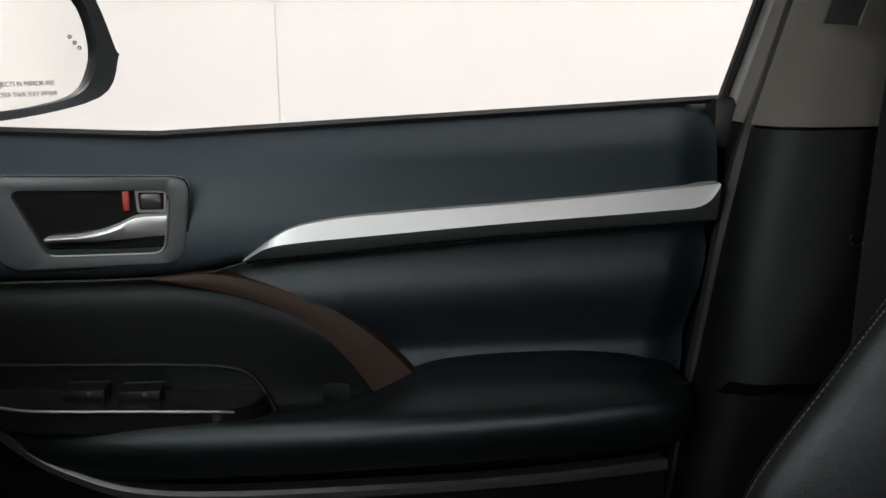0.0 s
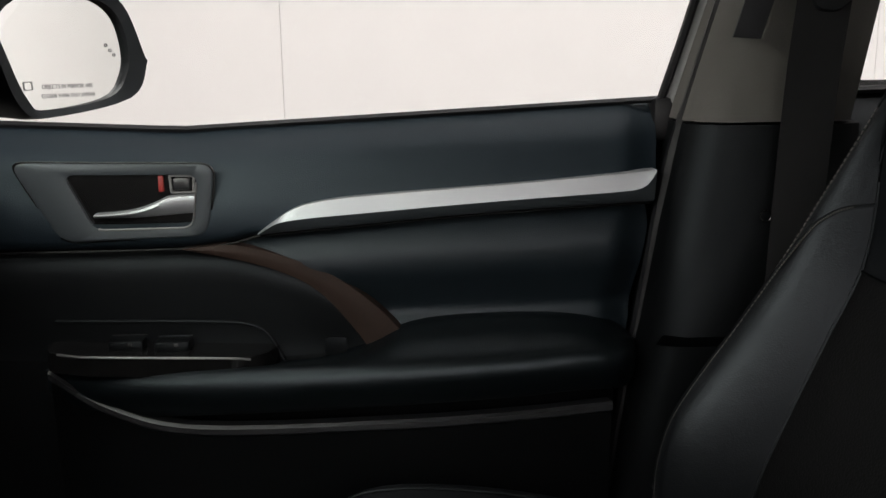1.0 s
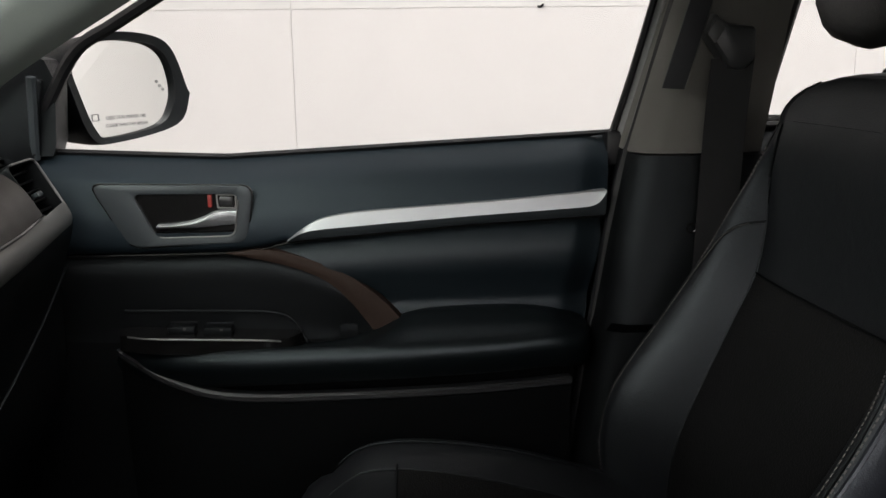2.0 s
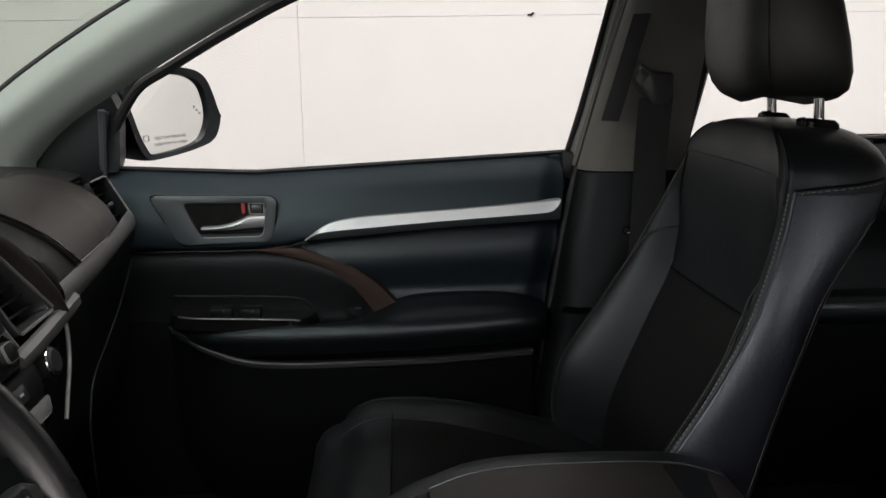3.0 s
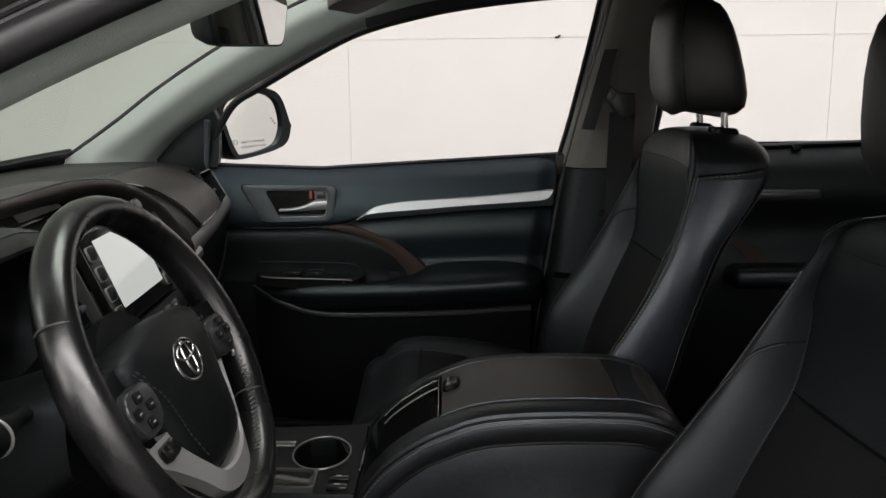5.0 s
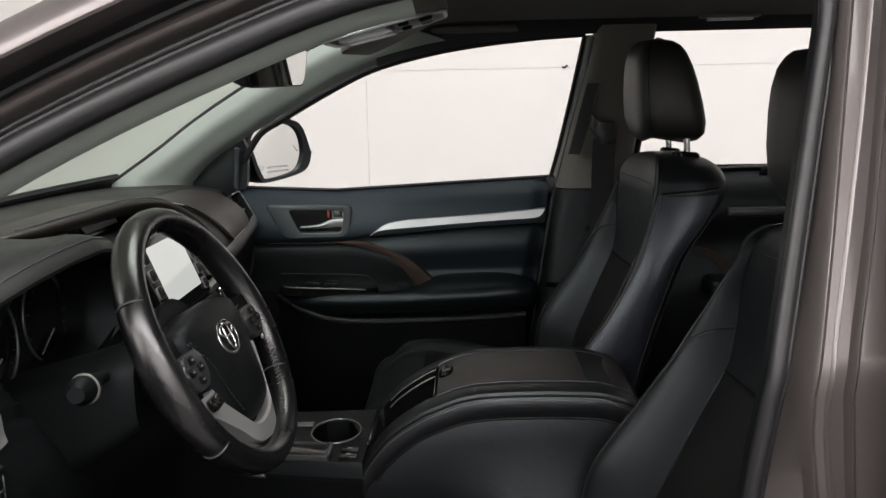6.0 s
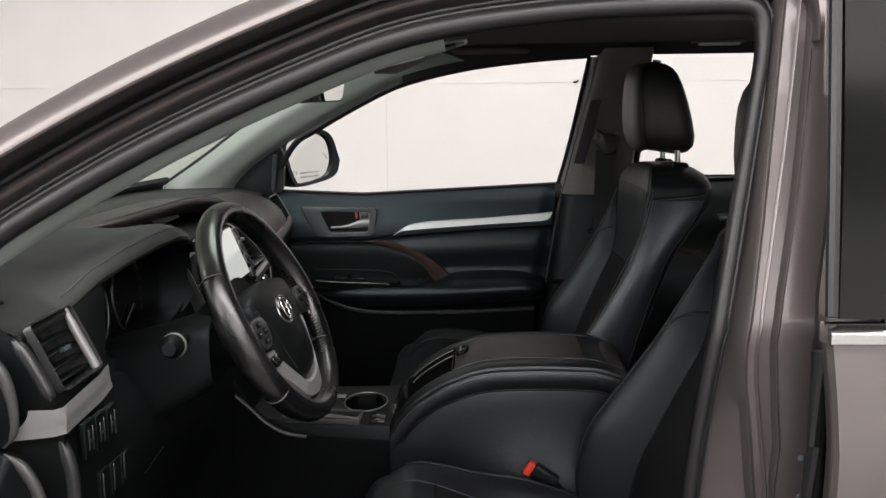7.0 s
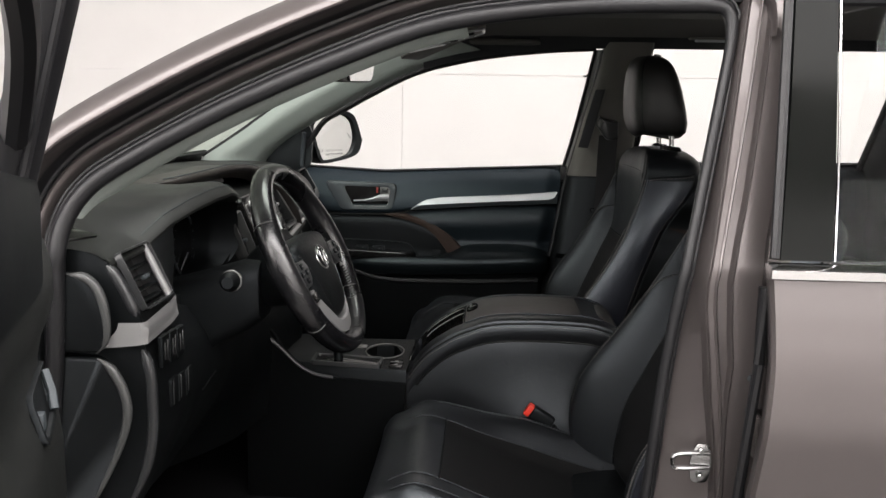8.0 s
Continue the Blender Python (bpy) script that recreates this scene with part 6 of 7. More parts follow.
    for y, z in ((0.040, 0.006), (0.046, -0.003)):
        add("display_key", box(0, 0, 0, 0.002, 0.007, 0.005, 0, 1, md @ Matrix.Translation((0.0062, y, z))), RUBBER, parent=top)
    # driver side switch rows
    for r, (z, y0) in enumerate(((0.978, -0.733), (0.905, -0.700))):
        for k in range(3):
            y, x = y0 + k * 0.033, -0.402
            b = add("dash_switch", box(x, y, z - 0.002 * k, 0.008, 0.029, 0.046 - 0.004 * r, 0.002, 2), HARD, "black rocker switch")
            if r == 0:
                for e, h in ((-0.006, 0.026), (0.005, 0.032)):
                    add("switch_mark", box(x + 0.0045, y + e, z - 0.002 * k, 0.002, 0.0032, h, 0.0008, 1), SATIN, parent=b)
                add("switch_mark", box(x + 0.0045, y, z - 0.004, 0.002, 0.010, 0.004, 0.0008, 1), SATIN, parent=b)
            else:
                add("switch_mark", box(x + 0.0045, y - 0.009, z, 0.002, 0.0024, 0.036, 0.0006, 1), SATIN, parent=b)
    add("panel_joint", tube([(-0.399, -0.569, 0.863), (-0.400, -0.525, 0.868), (-0.402, -0.487, 0.869)], 0.0012, 6), HARD)
    # rounded corner where the faces turn to the end
    for k0, k1 in ((3.02, 3.97), (5.02, 7.4)):
        line = [dash_point(-0.765, k0 + (k1 - k0) * q / 24) + Vector((-0.0055, 0.0035, 0)) for q in range(25)]
        add("corner_bead", tube(line, [0.0035 + 0.0045 * min(1.0, 5 * q / 24, 5 * (1 - q / 24)) for q in range(25)], 12, up=(0, 1, 0)), SATIN, "satin black rounded corner")
    # rounded end panels between the dashboard and the door
    upper = [(-0.60, 1.098), (-0.52, 1.098), (-0.492, 1.094), (-0.474, 1.075), (-0.465, 1.040), (-0.466, 1.005), (-0.480, 0.985), (-0.60, 0.985)]
    lower = [(-0.60, 0.978), (-0.480, 0.978), (-0.460, 0.962), (-0.444, 0.930), (-0.440, 0.895), (-0.452, 0.850), (-0.480, 0.790), (-0.52, 0.72), (-0.60, 0.70)]
    for out in (upper, lower):
        out = [(p.x, p.y) for p in spline([(u, v, 0) for u, v in out[1:-1]], 5)] + [out[-1], out[0]]
        add("end_panel", slab(out, 0.022, lambda u, v, w: Vector((u, -0.764 - w, v)), 0.005, 4), HARD, "black end panel", sharp=70)
        # the edge's highlight, put in as a grey bead that tapers as it fades
        edge = [Vector((u + 0.001, -0.783, v)) for u, v in out[:-2]]
        n = len(edge) - 1
        add("edge_highlight", tube(edge, [0.0012 + (0.0058 if q < n / 2 else 0.0058 - 0.0042 * (2 * q / n - 1)) * min(1.0, 6 * q / n, 6 * (1 - q / n)) for q in range(n + 1)], 10, up=(0, 1, 0)), ASH, "edge highlight put in as a grey bead")
    return d


dashboard()


# ---- steering wheel ----
def steering_wheel():
    c, a, yaw = Vector((-0.247, -0.412, 1.061)), radians(26.3), radians(-3)
    w = thing("steering_wheel", "black leather steering wheel with silver spokes", "steering wheel", at=c)
    A, Y = Vector((math.cos(a) * math.cos(yaw), math.cos(a) * math.sin(yaw), math.sin(a))), Vector((-math.sin(yaw), math.cos(yaw), 0))
    U = A.cross(Y)

    def P(u, v, h=0.0):
        """u across to the passenger side, v up the wheel, h towards the driver."""
        return Y * u + U * v + A * h

    def add(nm, bm, mat, lab="", parent=None):
        return part(nm, bm, mat, parent or w, lab)

    R, r = 0.1655, 0.0178
    rings = []
    for k in range(72):
        t = 2 * math.pi * k / 72
        d = P(math.cos(t), math.sin(t))
        rr = r * (1.0 + 0.12 * (abs(math.cos(t)) ** 8))
        rings.append([d * (R + rr * 0.92 * math.cos(q)) + A * rr * 1.12 * math.sin(q) for q in (2 * math.pi * j / 14 for j in range(14))])
    bm = bmesh.new()
    vs = [[bm.verts.new(p) for p in q] for q in rings]
    for i in range(72):
        for j in range(14):
            bm.faces.new((vs[i][j], vs[i][(j + 1) % 14], vs[(i + 1) % 72][(j + 1) % 14], vs[(i + 1) % 72][j]))
    rim = add("rim", bm, WHEEL, "worn black leather rim")
    for t in (150, 215, 325):
        d = P(math.cos(radians(t)), math.sin(radians(t)))
        add("rim_seam", ring(d * R, Vector((0, 0, 0)) + P(-math.sin(radians(t)), math.cos(radians(t))), 0.0186, 0.0010, 20, 5), ASH, parent=rim)
    # airbag cover
    o = 0.006
    hub = spline([(u, v, 0) for u, v in [(-0.098, 0.034), (-0.05, 0.046), (0.0, 0.049), (0.05, 0.046), (0.098, 0.034), (0.100, 0.000), (0.086, -0.045), (0.062, -0.098), (0.035, -0.112), (0.0, -0.115), (-0.035, -0.112), (-0.062, -0.098), (-0.086, -0.045), (-0.100, 0.005)]], 4, True)
    add("airbag_cover", loft([[P(p.x * k + o, p.y * k - 0.002, h) for p in hub] for k, h in ((0.86, -0.05), (0.97, -0.035), (0.99, -0.012), (0.97, 0.000), (0.92, 0.006), (0.80, 0.011), (0.5, 0.016), (0.2, 0.018))]), HARD, "black airbag cover")
    # badge, a plain chrome shape
    e = P(o - 0.002, -0.007, 0.0168)
    b = add("badge", tube([e + P(math.cos(t) * 0.029, math.sin(t) * 0.0215) for t in (2 * math.pi * k / 40 for k in range(40))], 0.0021, 8, True, up=A), STEEL, "oval chrome badge")
    add("badge_back", loft([[e + P(math.cos(t) * 0.031 * k, math.sin(t) * 0.0235 * k, h) for t in (2 * math.pi * q / 32 for q in range(32))] for k, h in ((1.0, -0.004), (1.0, -0.0005), (0.9, 0.0))]), GLOSSY, parent=b)
    add("badge_bar", tube([e + P(math.cos(t) * 0.009, 0.001 + math.sin(t) * 0.018, 0.002) for t in (2 * math.pi * k / 24 for k in range(24))], 0.0014, 6, True, up=A), STEEL, parent=b)
    add("badge_bar", tube([e + P(math.cos(t) * 0.021, 0.009 + math.sin(t) * 0.008, 0.002) for t in (2 * math.pi * k / 24 for k in range(24))], 0.0014, 6, True, up=A), STEEL, parent=b)
    # side spokes with keys, lower silver frame
    for s in (-1, 1):
        sp = [P(s * 0.085 + o, 0.030, -0.018), P(s * 0.158, 0.022, -0.004), P(s * 0.160, -0.030, -0.004), P(s * 0.088 + o, -0.035, -0.018)]
        add("spoke", loft([sp, [p + A * 0.012 for p in sp]]), HARD)
        kp = [(0.088, 0.008), (0.134, 0.008), (0.144, -0.008), (0.134, -0.038), (0.094, -0.036), (0.084, -0.018)]
        pad = add("key_pad", slab([(s * u + o, v) for u, v in rounded(kp, 0.010)], 0.016, lambda u, v, h: P(u, v, h - 0.004), 0.003), SATIN, "black key pad")
        for du, dv in ((0.002, 0.0125), (0.0, -0.0135), (0.014, 0.0), (-0.012, 0.0)):
            add("key", slab([(s * (0.117 + du) + o + x, dv - 0.013 + z) for x, z in rounded([(-0.006, 0.005), (0.006, 0.005), (0.006, -0.005), (-0.006, -0.005)], 0.002)], 0.003, lambda u, v, h: P(u, v, h + 0.0122), 0.0008), HARD, parent=pad)
            add("key_mark", slab([(s * (0.117 + du) + o + x, dv - 0.013 + z) for x, z in ((-0.0025, 0.0008), (0.0025, 0.0008), (0.0025, -0.0008), (-0.0025, -0.0008))], 0.0004, lambda u, v, h: P(u, v, h + 0.0153)), ETCH, parent=pad)
        add("pad_rim", tube([P(s * u + o, v, 0.004) for u, v in ((0.150, -0.010), (0.148, -0.026), (0.142, -0.038), (0.132, -0.045))], 0.0022, 6), GREY, "bright key pad edge", parent=pad)
        for off in (0.0, 0.008):
            bm = bmesh.new()
            line = spline([P(s * (0.090 + off) + o, 0.016, 0.009), P(s * (0.066 + off) + o, -0.014, 0.0112), P(s * (0.058 + off) + o, -0.041, 0.0108), P(s * (0.053 + off) + o, -0.066, 0.0102), P(s * (0.040 + off) + o, -0.096, 0.0088)], 9)
            for p, q in zip(line[::2], line[1::2]):
                tube([p, q], 0.0009, 4, bm=bm)
            add("cover_stitching", bm, SATIN)
    # silver frame below the cover: two arms that meet in a broad foot
    outer = spline([(-0.138, -0.046, 0), (-0.122, -0.064, 0), (-0.096, -0.082, 0), (-0.060, -0.112, 0), (-0.030, -0.140, 0), (0.010, -0.150, 0), (0.046, -0.144, 0), (0.068, -0.120, 0), (0.091, -0.084, 0), (0.106, -0.056, 0), (0.116, -0.038, 0)], 6)
    inner = spline([(-0.082, -0.046, 0), (-0.078, -0.058, 0), (-0.070, -0.070, 0), (-0.046, -0.096, 0), (-0.022, -0.117, 0), (0.012, -0.121, 0), (0.046, -0.113, 0), (0.061, -0.096, 0), (0.074, -0.077, 0), (0.085, -0.056, 0), (0.094, -0.036, 0)], 6)
    rows = [[P(p.x, p.y, -0.014), P(p.x * 0.94 + q.x * 0.06, p.y * 0.94 + q.y * 0.06, 0.000), P(p.x * 0.55 + q.x * 0.45, p.y * 0.55 + q.y * 0.45, 0.003), P(p.x * 0.12 + q.x * 0.88, p.y * 0.12 + q.y * 0.88, 0.0065), P(q.x, q.y, 0.004), P(q.x, q.y, -0.010)] for p, q in zip(outer, inner)]
    low = add("silver_frame", sheet(rows), ARGENT, "satin silver lower frame")
    add("frame_key", slab(rounded([(-0.086, -0.050), (-0.080, -0.066), (-0.110, -0.068), (-0.114, -0.052)], 0.004), 0.006, lambda u, v, h: P(u, v, h + 0.003), 0.001), GLOSSY, "small black key", parent=low)
    # laced seam on the inner side of the rim
    for t0, t1 in ((-66, -20), (200, 246)):
        bm = bmesh.new()
        for k in range(22):
            t = radians(t0 + (t1 - t0) * k / 21)
            d, e = P(math.cos(t), math.sin(t)), P(-math.sin(t), math.cos(t))
            tube([d * (R - r * 0.86) + A * 0.0112 + e * 0.0012, d * (R - r * 0.98) + A * 0.0045 - e * 0.0012], 0.0007, 4, bm=bm)
        add("rim_lacing", bm, ASH, parent=rim)
    # lower part of the hub and column shroud
    add("hub_back", loft([[P(0.07 * k * math.cos(t), 0.07 * k * math.sin(t), h) for t in (2 * math.pi * j / 24 for j in range(24))] for k, h in ((1.0, -0.03), (0.9, -0.07), (0.75, -0.10))]), HARD)
    return w


steering_wheel()


def steering_column():
    c = thing("steering_column", "black plastic steering column shroud with stalks", "steering column", at=(-0.38, -0.430, 0.97))
    inv = Matrix.Translation((0.38, 0.430, -0.97))
    def add(nm, bm, mat, lab="", parent=None):
        bmesh.ops.transform(bm, matrix=inv, verts=bm.verts)
        return part(nm, bm, mat, parent or c, lab)
    rings = []
    for t, wy, hz in ((0.0, 0.055, 0.055), (0.15, 0.065, 0.062), (0.5, 0.062, 0.070), (1.0, 0.06, 0.085)):
        x, z = -0.325 - 0.17 * t, 1.010 - 0.075 * t
        rings.append([Vector((x, -0.430 + wy * math.copysign(abs(math.cos(a)) ** 0.6, math.cos(a)), z + hz * math.copysign(abs(math.sin(a)) ** 0.6, math.sin(a)))) for a in (2 * math.pi * k / 24 for k in range(24))])
    add("shroud", loft(rings), HARD)
    for s in (-1, 1):
        st = add("stalk", tube(spline([(-0.36, -0.430 + s * 0.05, 1.035), (-0.352, -0.430 + s * 0.10, 1.045), (-0.346, -0.430 + s * 0.165, 1.050)], 4), [0.008] * 4 + [0.009, 0.012, 0.0165, 0.0165, 0.0095], 14), HARD, "black control stalk")
        add("stalk_ring", ring((-0.3465, -0.430 + s * 0.140, 1.049), (0.06, 1, 0.05 * s), 0.0165, 0.0016, 24, 6), GREY, "bright stalk ring", parent=st)


steering_column()


# ---- centre console ----
def console():
    c = thing("centre_console", "black leather centre console with padded lid and cup holder", "console", at=(0.1, 0.01, 0.47))
    inv = Matrix.Translation((-0.1, -0.01, -0.47))

    def add(nm, bm, mat, lab="", parent=None):
        bmesh.ops.transform(bm, matrix=inv, verts=bm.verts)
        return part(nm, bm, mat, parent or c, lab)

    y0, hw = 0.015, 0.128
    crest = [(-0.108, 0.742), (-0.098, 0.760), (-0.080, 0.787), (-0.055, 0.815), (-0.003, 0.850), (0.03, 0.864), (0.06, 0.875), (0.10, 0.882), (0.18, 0.885), (0.27, 0.883), (0.30, 0.879), (0.345, 0.862), (0.365, 0.838)]

    def zt(x):
        return glide(crest, x)

    # padded body: two rolls over a plain side; the front of its top is cut out for the sliding bin
    rows = []
    for k in range(61):
        x = -0.108 + 0.473 * k / 60
        z = zt(x)
        d = 0.050 if -0.085 < x < 0.019 else 0.0005
        low = max(0.5, z - 0.047 - 0.010 * ease(0.0, -0.10, x))
        fl = ease(-0.02, 0.20, x)
        half = [(1.0 + 0.30 * fl, 0.46), (1.0 + 0.28 * fl, 0.62), (1.0 + 0.17 * fl, 0.675), (1.0 + 0.06 * fl, 0.72), (1.0, max(0.73, low - 0.04)), (0.992, low - 0.010), (0.975, low - 0.002), (0.995, low + 0.004), (1.018, low + 0.012), (1.025, z - 0.026), (1.015, z - 0.0165), (0.985, z - 0.0110), (1.0, z - 0.0085), (0.985, z - 0.004), (0.93, z - 0.001), (0.66, z), (0.64, z - d)]
        sec = [(-a, b) for a, b in half] + [(a, b) for a, b in half[::-1]]
        rows.append([Vector((x, y0 + a * hw, b)) for a, b in sec])
    add("console_body", loft(rows), SMOOTH, "padded black console body")
    for s in (-1, 1):
        xs = [-0.095 + 0.445 * k / 50 for k in range(51)]
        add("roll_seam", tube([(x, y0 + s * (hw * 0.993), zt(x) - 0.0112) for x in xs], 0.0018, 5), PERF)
        bm = bmesh.new()
        for a, b in zip(xs, xs[1:]):
            for f in (0.0, 0.5):
                tube([(a + (b - a) * f, y0 + s * hw * 1.019, zt(a + (b - a) * f) - 0.0180), (a + (b - a) * (f + 0.3), y0 + s * hw * 1.019, zt(a + (b - a) * (f + 0.3)) - 0.0180)], 0.0007, 4, bm=bm)
        add("stitching", bm, STITCH, "grey stitching")
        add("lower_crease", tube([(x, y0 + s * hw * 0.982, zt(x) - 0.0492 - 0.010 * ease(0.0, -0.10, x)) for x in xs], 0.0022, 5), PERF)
    # lid panel let into the top
    bm = bmesh.new()
    rows = []
    for k in range(31):
        x = 0.022 + 0.325 * k / 30
        dip = 0.013 * ease(0.274, 0.286, x) * (1 - ease(0.292, 0.330, x))
        rows.append([(x, y0 + v * hw, zt(x) + 0.0035 * (1 - (v / 0.7) ** 2) + 0.0012 - dip) for v in (-0.69 + 1.38 * q / 10 for q in range(11))])
    lid = add("console_lid", sheet(rows, 0.004, (0, 0, -1)), PAD, "brown-black leather lid")
    for s in (-1, 1):
        add("lid_seam", tube([(x, y0 + s * 0.69 * hw, zt(x) + 0.001) for x in (0.022 + 0.325 * k / 24 for k in range(25))], 0.0016, 5), LEATHER, parent=lid)
    latch = add("lid_latch", loft([ring_of(0.036, y0 + 0.010, zt(0.036) + h, a, b, 20, 2.6, 0.35) for h, a, b in ((0.0, 0.013, 0.024), (0.008, 0.013, 0.024), (0.012, 0.009, 0.019))]), GLOSSY, "gloss black lid latch")
    add("latch_grip", tube([(0.032, y0 + 0.010 + v, zt(0.036) + 0.0115) for v in (-0.012, 0, 0.012)], 0.0022, 6), GREY, parent=latch)
    # bin under the sliding lid
    add("bin_floor", sheet([[(x, y0 + v * hw, zt(x) - 0.0480) for v in (-0.62, 0, 0.62)] for x in (-0.083 + 0.100 * k / 10 for k in range(11))], 0.002, (0, 0, -1)), GLOSSY, "gloss black bin")
    for v in (-0.632, 0.632):
        add("bin_wall", sheet([[(x, y0 + v * hw, zt(x) - h) for h in (0.0015, 0.025, 0.049)] for x in (-0.083 + 0.101 * k / 10 for k in range(11))], 0.001, (0, -math.copysign(1, v), 0)), GLOSSY)
    add("bin_wall", sheet([[(0.0175, y0 + v * hw, zt(0.0175) - h) for v in (-0.63, 0.0, 0.63)] for h in (0.0, 0.049)], 0.001, (-1, 0, 0)), GLOSSY)
    for v, h in ((0.61, -0.004), (0.55, -0.014)):
        add("bin_rail", tube([(x, y0 + v * hw, zt(x) + h) for x in (-0.07 + 0.085 * k / 8 for k in range(9))], 0.0011, 5), GREY, "thin bright rail")
    add("bin_front", slab(rounded([(-0.055, 0.742), (0.055, 0.742), (0.050, 0.768), (-0.050, 0.768)], 0.006), 0.004, lambda u, v, w: Vector((-0.109 - w + (v - 0.742) * 0.5, y0 + u, v)), 0.001), GLOSSY)
    # front tray with cup holder, shifter and switches
    outl = [(p.x, p.y) for p in spline([(a, b, 0) for a, b in rounded([(-0.100, -0.115), (-0.100, 0.145), (-0.38, 0.125), (-0.38, -0.095)], 0.02)], 2, True)]
    cut_c, cut_r = (-0.163, 0.026), (0.043, 0.058)
    hole = []
    for u, v in outl:
        t = math.atan2(v - cut_c[1], u - cut_c[0])
        hole.append((cut_c[0] + cut_r[0] * math.cos(t), cut_c[1] + cut_r[1] * math.sin(t)))

    def tz(u):
        return 0.762 + 0.10 * max(0, -0.26 - u)
    add("tray", loft([[Vector((u, v, 0.60)) for u, v in outl], [Vector((u, v, tz(u) - 0.008)) for u, v in outl], [Vector((u * 0.99 - 0.002, v * 0.96, tz(u))) for u, v in outl], [Vector((u, v, tz(u) - 0.001)) for u, v in hole], [Vector((u, v, 0.69)) for u, v in hole]], False), HARD, "black console tray")
    add("cup_floor", loft([[Vector((cut_c[0] + 1.03 * cut_r[0] * math.cos(t), cut_c[1] + 1.03 * cut_r[1] * math.sin(t), z)) for t in (math.pi * k / 16 for k in range(32))] for z in (0.688, 0.692)]), RUBBER)
    add("cup_ring", tube([(cut_c[0] + cut_r[0] * 1.02 * math.cos(t), cut_c[1] + cut_r[1] * 1.02 * math.sin(t), 0.764) for t in (math.pi * k / 24 for k in range(48))], 0.0015, 6, True), GREY, "thin bright cup holder ring")
    for y in (0.052, 0.064):
        add("cup_tab", box(-0.226, y, 0.7645, 0.034, 0.006, 0.004, 0.0015), GREY, "bright cup holder tab")
    add("shift_plate", slab(rounded([(-0.305, -0.098), (-0.165, -0.098), (-0.165, -0.050), (-0.305, -0.046)], 0.008), 0.006, lambda u, v, w: Vector((u, v, tz(u) + w)), 0.002), GLOSSY, "gloss black shift plate")
    add("shift_frame", frame_between(rounded([(-0.312, -0.040), (-0.157, -0.043), (-0.157, -0.105), (-0.312, -0.105)], 0.009), rounded([(-0.306, -0.046), (-0.164, -0.049), (-0.164, -0.099), (-0.306, -0.099)], 0.007), 0.009, lambda u, v, w: Vector((u, v, tz(u) + w))), SATIN, "satin black shift surround")
    st = add("shift_lever", tube([(-0.255, -0.072, 0.77), (-0.262, -0.070, 0.83)], 0.010, 10), HARD)
    add("shift_knob", loft([ring_of(-0.264, -0.070, z, a, b, 20, 2.6) for z, a, b in ((0.805, 0.018, 0.016), (0.82, 0.026, 0.022), (0.843, 0.030, 0.025), (0.860, 0.026, 0.022), (0.868, 0.014, 0.012))]), LEATHER, "black leather shift knob", parent=st)
    for k in range(2):
        b = add("seat_heat_switch", box(-0.127, -0.090 + k * 0.026, 0.764, 0.030, 0.018, 0.008, 0.002), GLOSSY)
        add("switch_mark", box(-0.127, -0.090 + k * 0.026, 0.7684, 0.008, 0.003, 0.001, 0), ETCH, parent=b)
    add("tray_side", slab([(-0.10, 0.735), (-0.30, 0.742), (-0.355, 0.785), (-0.40, 0.86), (-0.45, 0.86), (-0.45, 0.46), (-0.13, 0.46)], 0.012, side(-0.122), 0.004), DEEP, "side of the console tray, its shade put into the black")
    add("side_joint", box(-0.101, -0.1185, 0.60, 0.003, 0.010, 0.27, 0.0), GLOSSY)
    add("side_trim_line", tube(spline([(-0.26, -0.124, 0.745), (-0.300, -0.124, 0.752), (-0.335, -0.124, 0.772), (-0.362, -0.124, 0.798), (-0.396, -0.122, 0.828)], 5), 0.004, 8), SATIN, "dark satin edge")
    return c


console()


# ---- seat belt parts ----
def buckle():
    b = thing("seat_belt_buckle", "black seat belt buckle with red release button", "seat belt", at=(0.206, -0.160, 0.664))
    m = pose(-0.02, 0, 0.02, 0, 32, -8) @ Matrix.Scale(0.82, 4)
    part("casing", box(0.004, 0, 0, 0.062, 0.026, 0.036, 0.007, 3, m), HARD, b)
    bm = box(0, 0, 0, 0.016, 0.023, 0.032, 0.003, 2, m @ Matrix.Translation((-0.034, 0, 0.001)))
    part("release_button", bm, RED, b, "red release button")
    part("stalk", tube([(0.01, 0, 0.0), (0.06, 0.0, -0.06), (0.09, 0.0, -0.14)], 0.011, 8, flat=0.5), HARD, b)


buckle()


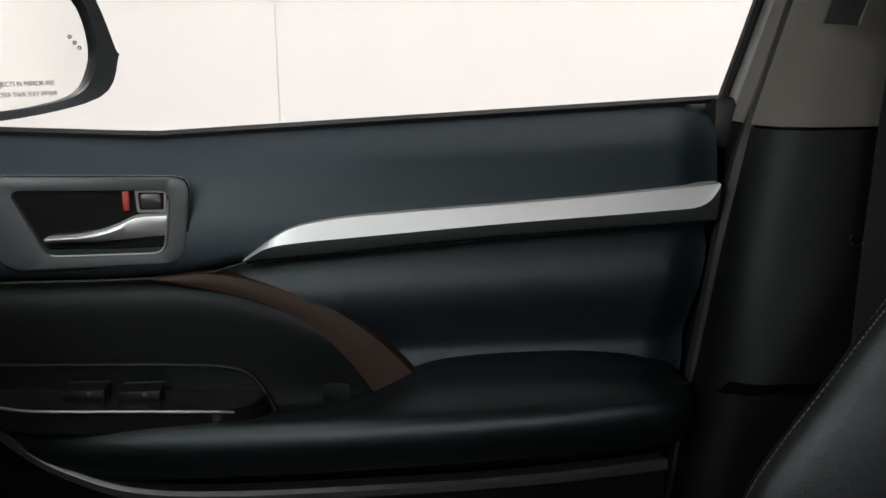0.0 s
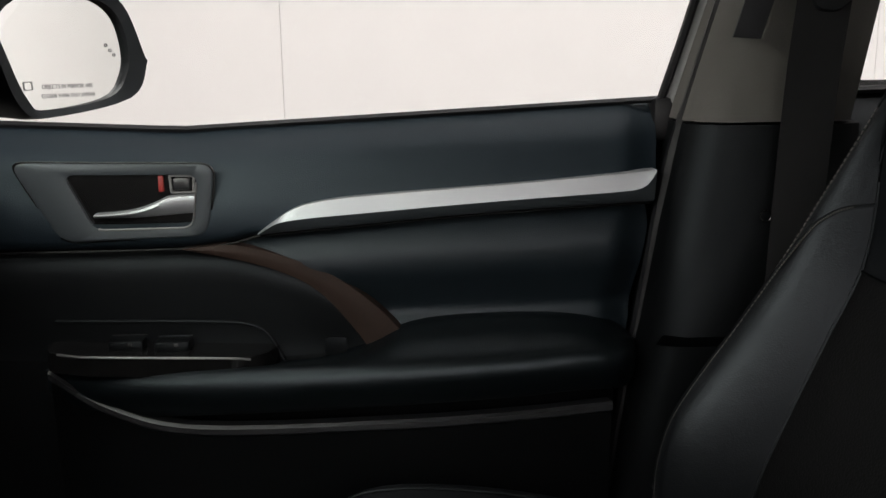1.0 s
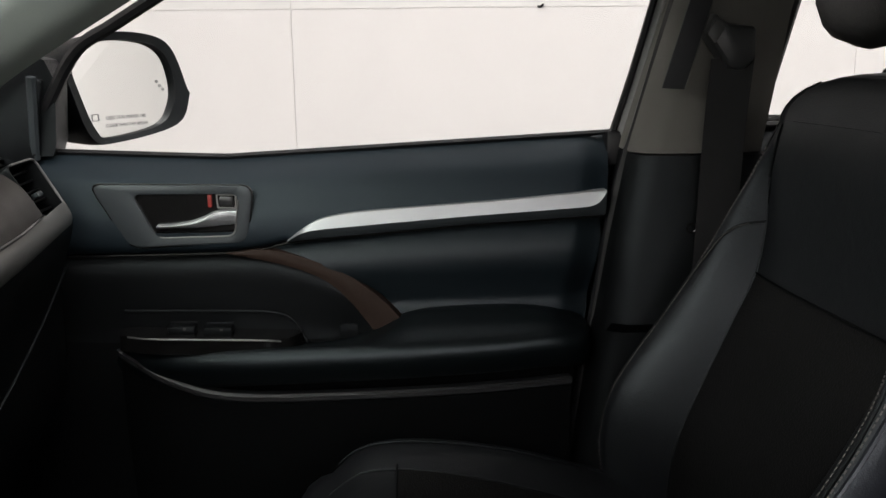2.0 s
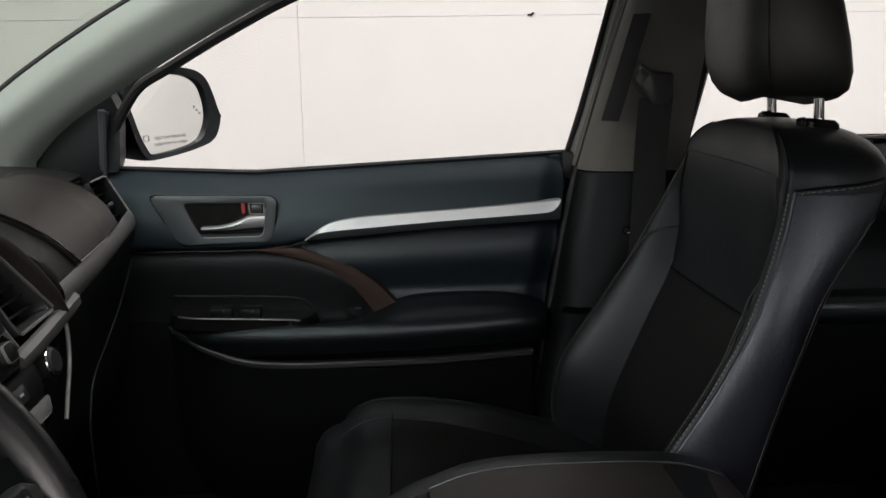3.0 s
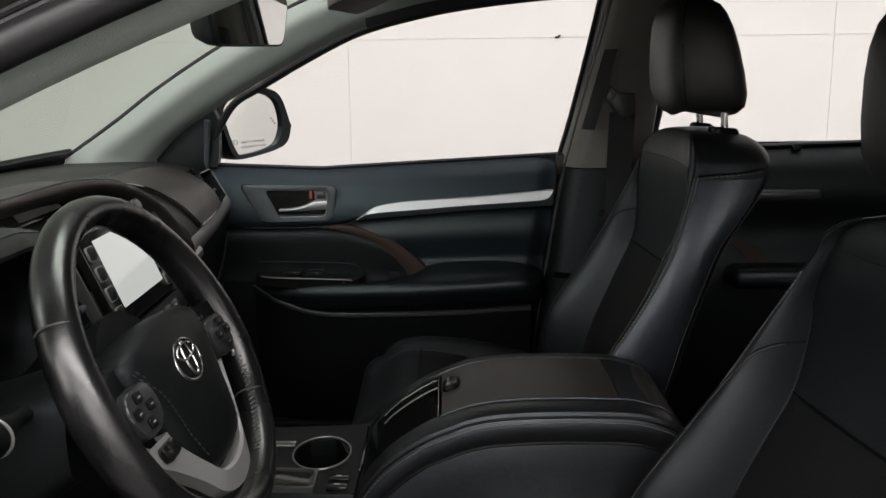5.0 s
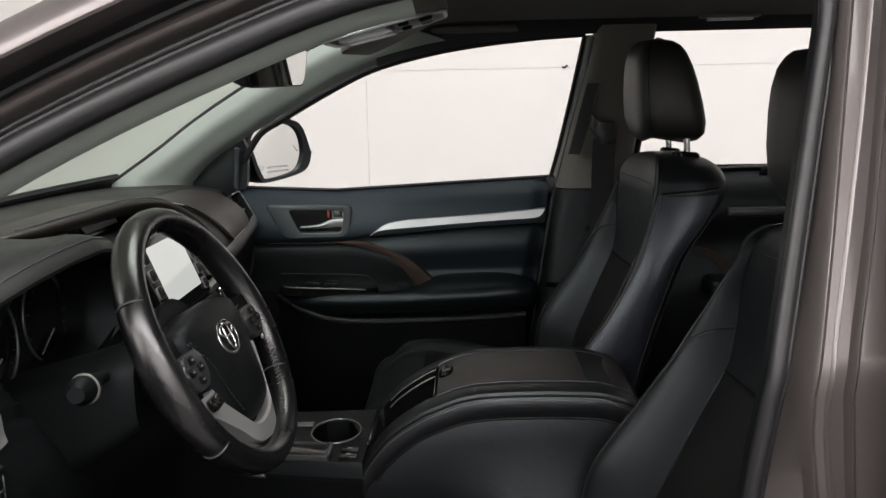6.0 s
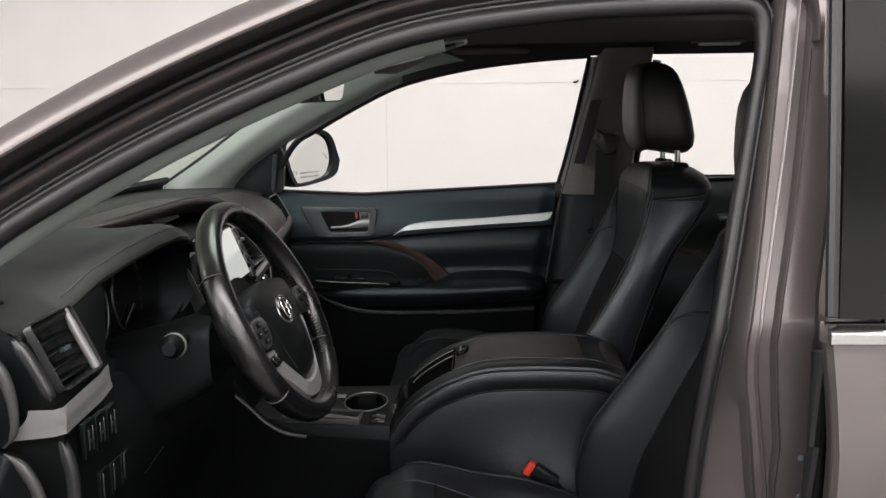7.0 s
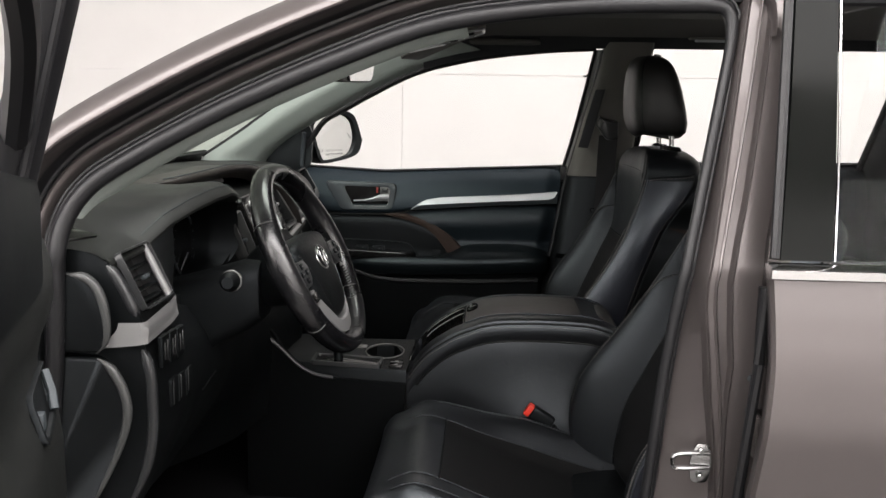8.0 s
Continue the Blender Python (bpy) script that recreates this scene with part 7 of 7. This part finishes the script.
def belt_set(s, name):
    b = thing(name, "black seat belt with upper anchor on the door pillar", "seat belt", at=(0.42, s * 0.67, 1.27))
    inv = Matrix.Translation((-0.42, -s * 0.67, -1.27))
    def add(nm, bm, mat, lab="", parent=None):
        bmesh.ops.transform(bm, matrix=inv, verts=bm.verts)
        return part(nm, bm, mat, parent or b, lab)
    slot = [(0.361, 1.369), (0.389, 1.370), (0.350, 1.202), (0.321, 1.204)]
    add("height_slider", slab(slot, 0.004, lambda u, v, w: Vector((u, s * (0.668 - 0.30 * max(0, v - 1.28) - w), v)), 0.001), RAIL, "dark slider of the belt anchor")
    add("slider_edge", tube([(0.390, s * 0.636, 1.370), (0.371, s * 0.659, 1.286), (0.351, s * 0.664, 1.202)], 0.0016, 6), TAUPE)
    cover = rounded([(0.376, 1.297), (0.392, 1.283), (0.431, 1.279), (0.432, 1.238), (0.418, 1.226), (0.398, 1.228), (0.368, 1.270)], 0.006)
    add("anchor_cover", loft([[Vector((0.402 + (u - 0.402) * k, s * y, 1.262 + (v - 1.262) * k)) for u, v in cover] for k, y in ((1.0, 0.672), (1.0, 0.650), (0.95, 0.644), (0.80, 0.641))]), SATIN, "dark angular belt anchor cover")
    add("anchor_strip", slab(rounded([(0.378, 1.288), (0.390, 1.277), (0.378, 1.258), (0.368, 1.270)], 0.003), 0.004, lambda u, v, w: Vector((u, s * (0.6435 - w), v)), 0.001), ASH, "grey strip on the anchor")
    rows = [[(x - 0.027, s * y, z), (x + 0.026, s * (y - 0.004), z)] for x, y, z in spline([(0.405, 0.650, 1.240), (0.404, 0.664, 1.15), (0.404, 0.680, 0.98), (0.40, 0.680, 0.80), (0.39, 0.69, 0.60)], 5)]
    add("webbing", sheet(rows, 0.0015, (0, s, 0)), BELT, "black webbing")
    add("belt_stop", ring((0.372, s * 0.680, 1.02), (0, 1, 0), 0.006, 0.0011, 16, 5), GLOSSY, "small bright belt stop")


belt_set(1, "passenger_seat_belt")


# ---- rear-view mirror and roof fittings ----
def rear_view_mirror():
    m = thing("rear_view_mirror", "black rear-view mirror hanging from the windscreen", "mirror", at=(-0.236, -0.008, 1.408))
    q = pose(0, 0, 0, 0, 4, -13.5)
    out = rounded([(-0.128, 0.033), (0.126, 0.037), (0.112, -0.034), (-0.104, -0.036)], 0.020, 6)
    part("housing", loft([[q @ Vector((h, u * k, v * k)) for u, v in out] for k, h in ((0.4, -0.045), (0.8, -0.035), (0.97, -0.012), (1.0, 0.004), (0.97, 0.008))]), HARD, m, "black mirror housing")
    part("glass", loft([[q @ Vector((h, u * 0.93, v * 0.90)) for u, v in out] for h in (0.006, 0.0095)]), MIRROR, m, "mirror glass")
    part("stem", tube([(-0.03, 0.0, 0.0), (-0.06, 0, 0.03), (-0.09, 0, 0.07)], 0.013, 8), HARD, m)
    part("sensor_cover", box(-0.10, -0.0, 0.055, 0.10, 0.075, 0.05, 0.014, 3, pose(0, 0, 0, 0, -30, 0)), HARD, m)


rear_view_mirror()


def overhead_lamp():
    o = thing("overhead_console", "pale overhead console with map lamps", "lamp", at=(-0.05, 0.0, 1.474))
    o.matrix_world = pose(-0.052, 0, 1.478, 0, -13.5, 0)
    body = rounded([(-0.105, -0.085), (0.060, -0.105), (0.105, -0.070), (0.105, 0.070), (0.060, 0.105), (-0.105, 0.085)], 0.025)
    part("housing", loft([[Vector((u * k, v * k, h)) for u, v in body] for k, h in ((1.0, 0.03), (1.0, -0.004), (0.96, -0.012), (0.86, -0.016))]), TAUPE, o, "taupe console housing")
    rim = [Vector((u * 0.93, v * 0.93, -0.0155)) for u, v in body]
    part("rim", tube(rim, 0.0035, 8, True), SILVER, o, "pale satin rim")
    for s in (-1, 1):
        part("lamp_lens", slab(rounded([(-0.075, s * 0.045 - 0.026), (0.005, s * 0.050 - 0.028), (0.012, s * 0.050 + 0.028), (-0.070, s * 0.045 + 0.026)], 0.01), 0.007, lambda u, v, w: Vector((u, v, -0.0225 + w)), 0.002), SILVER, o, "pale lamp lens")
        part("lamp_button", disc((0.030, s * 0.050, -0.016), (0, 0, -1), 0.009, 0.006, 16, 0.002), HARD, o, "dark lamp button")
    for y in (-0.03, 0.0, 0.03):
        part("roof_switch", box(0.066, y, -0.018, 0.022, 0.018, 0.008, 0.003), HARD, o, "dark roof switch")


overhead_lamp()


def visor():
    v = thing("sun_visor", "folded grey sun visor", "sun visor", at=(-0.05, 0.34, 1.475))
    part("panel", slab(rounded([(-0.10, -0.19), (0.06, -0.17), (0.06, 0.17), (-0.08, 0.19)], 0.03), 0.018, lambda a, b, c: Vector((a, b, c + a * 0.45)), 0.006), LINER, v)
    part("hinge_rod", tube([(0.05, -0.17, 0.035), (0.05, 0.16, 0.035)], 0.005, 8), HARD, v)


visor()


def grab_handles():
    for x, y in ((0.10, 0.615),):
        g = thing("grab_handle", "folded dark grab handle above the door", "grab handle", at=(x, y, 1.50))
        part("grip", tube(spline([(-0.09, 0.02, 0.0), (-0.075, -0.008, -0.004), (0.075, -0.008, -0.004), (0.09, 0.02, 0.0)], 5), 0.009, 8), LINER, g)
        for s in (-1, 1):
            part("mount", box(s * 0.09, 0.025, 0.0, 0.025, 0.02, 0.02, 0.004), LINER, g)
    l = thing("rear_dome_lamp", "pale lamp strip on the headliner edge", "lamp", at=(0.668, 0.575, 1.505))
    part("lens", box(0, 0, 0, 0.10, 0.02, 0.008, 0.003), SILVER, l, "pale lens")
    part("housing", box(0.0, 0.004, 0.006, 0.13, 0.04, 0.008, 0.003), TAUPE, l)


grab_handles()
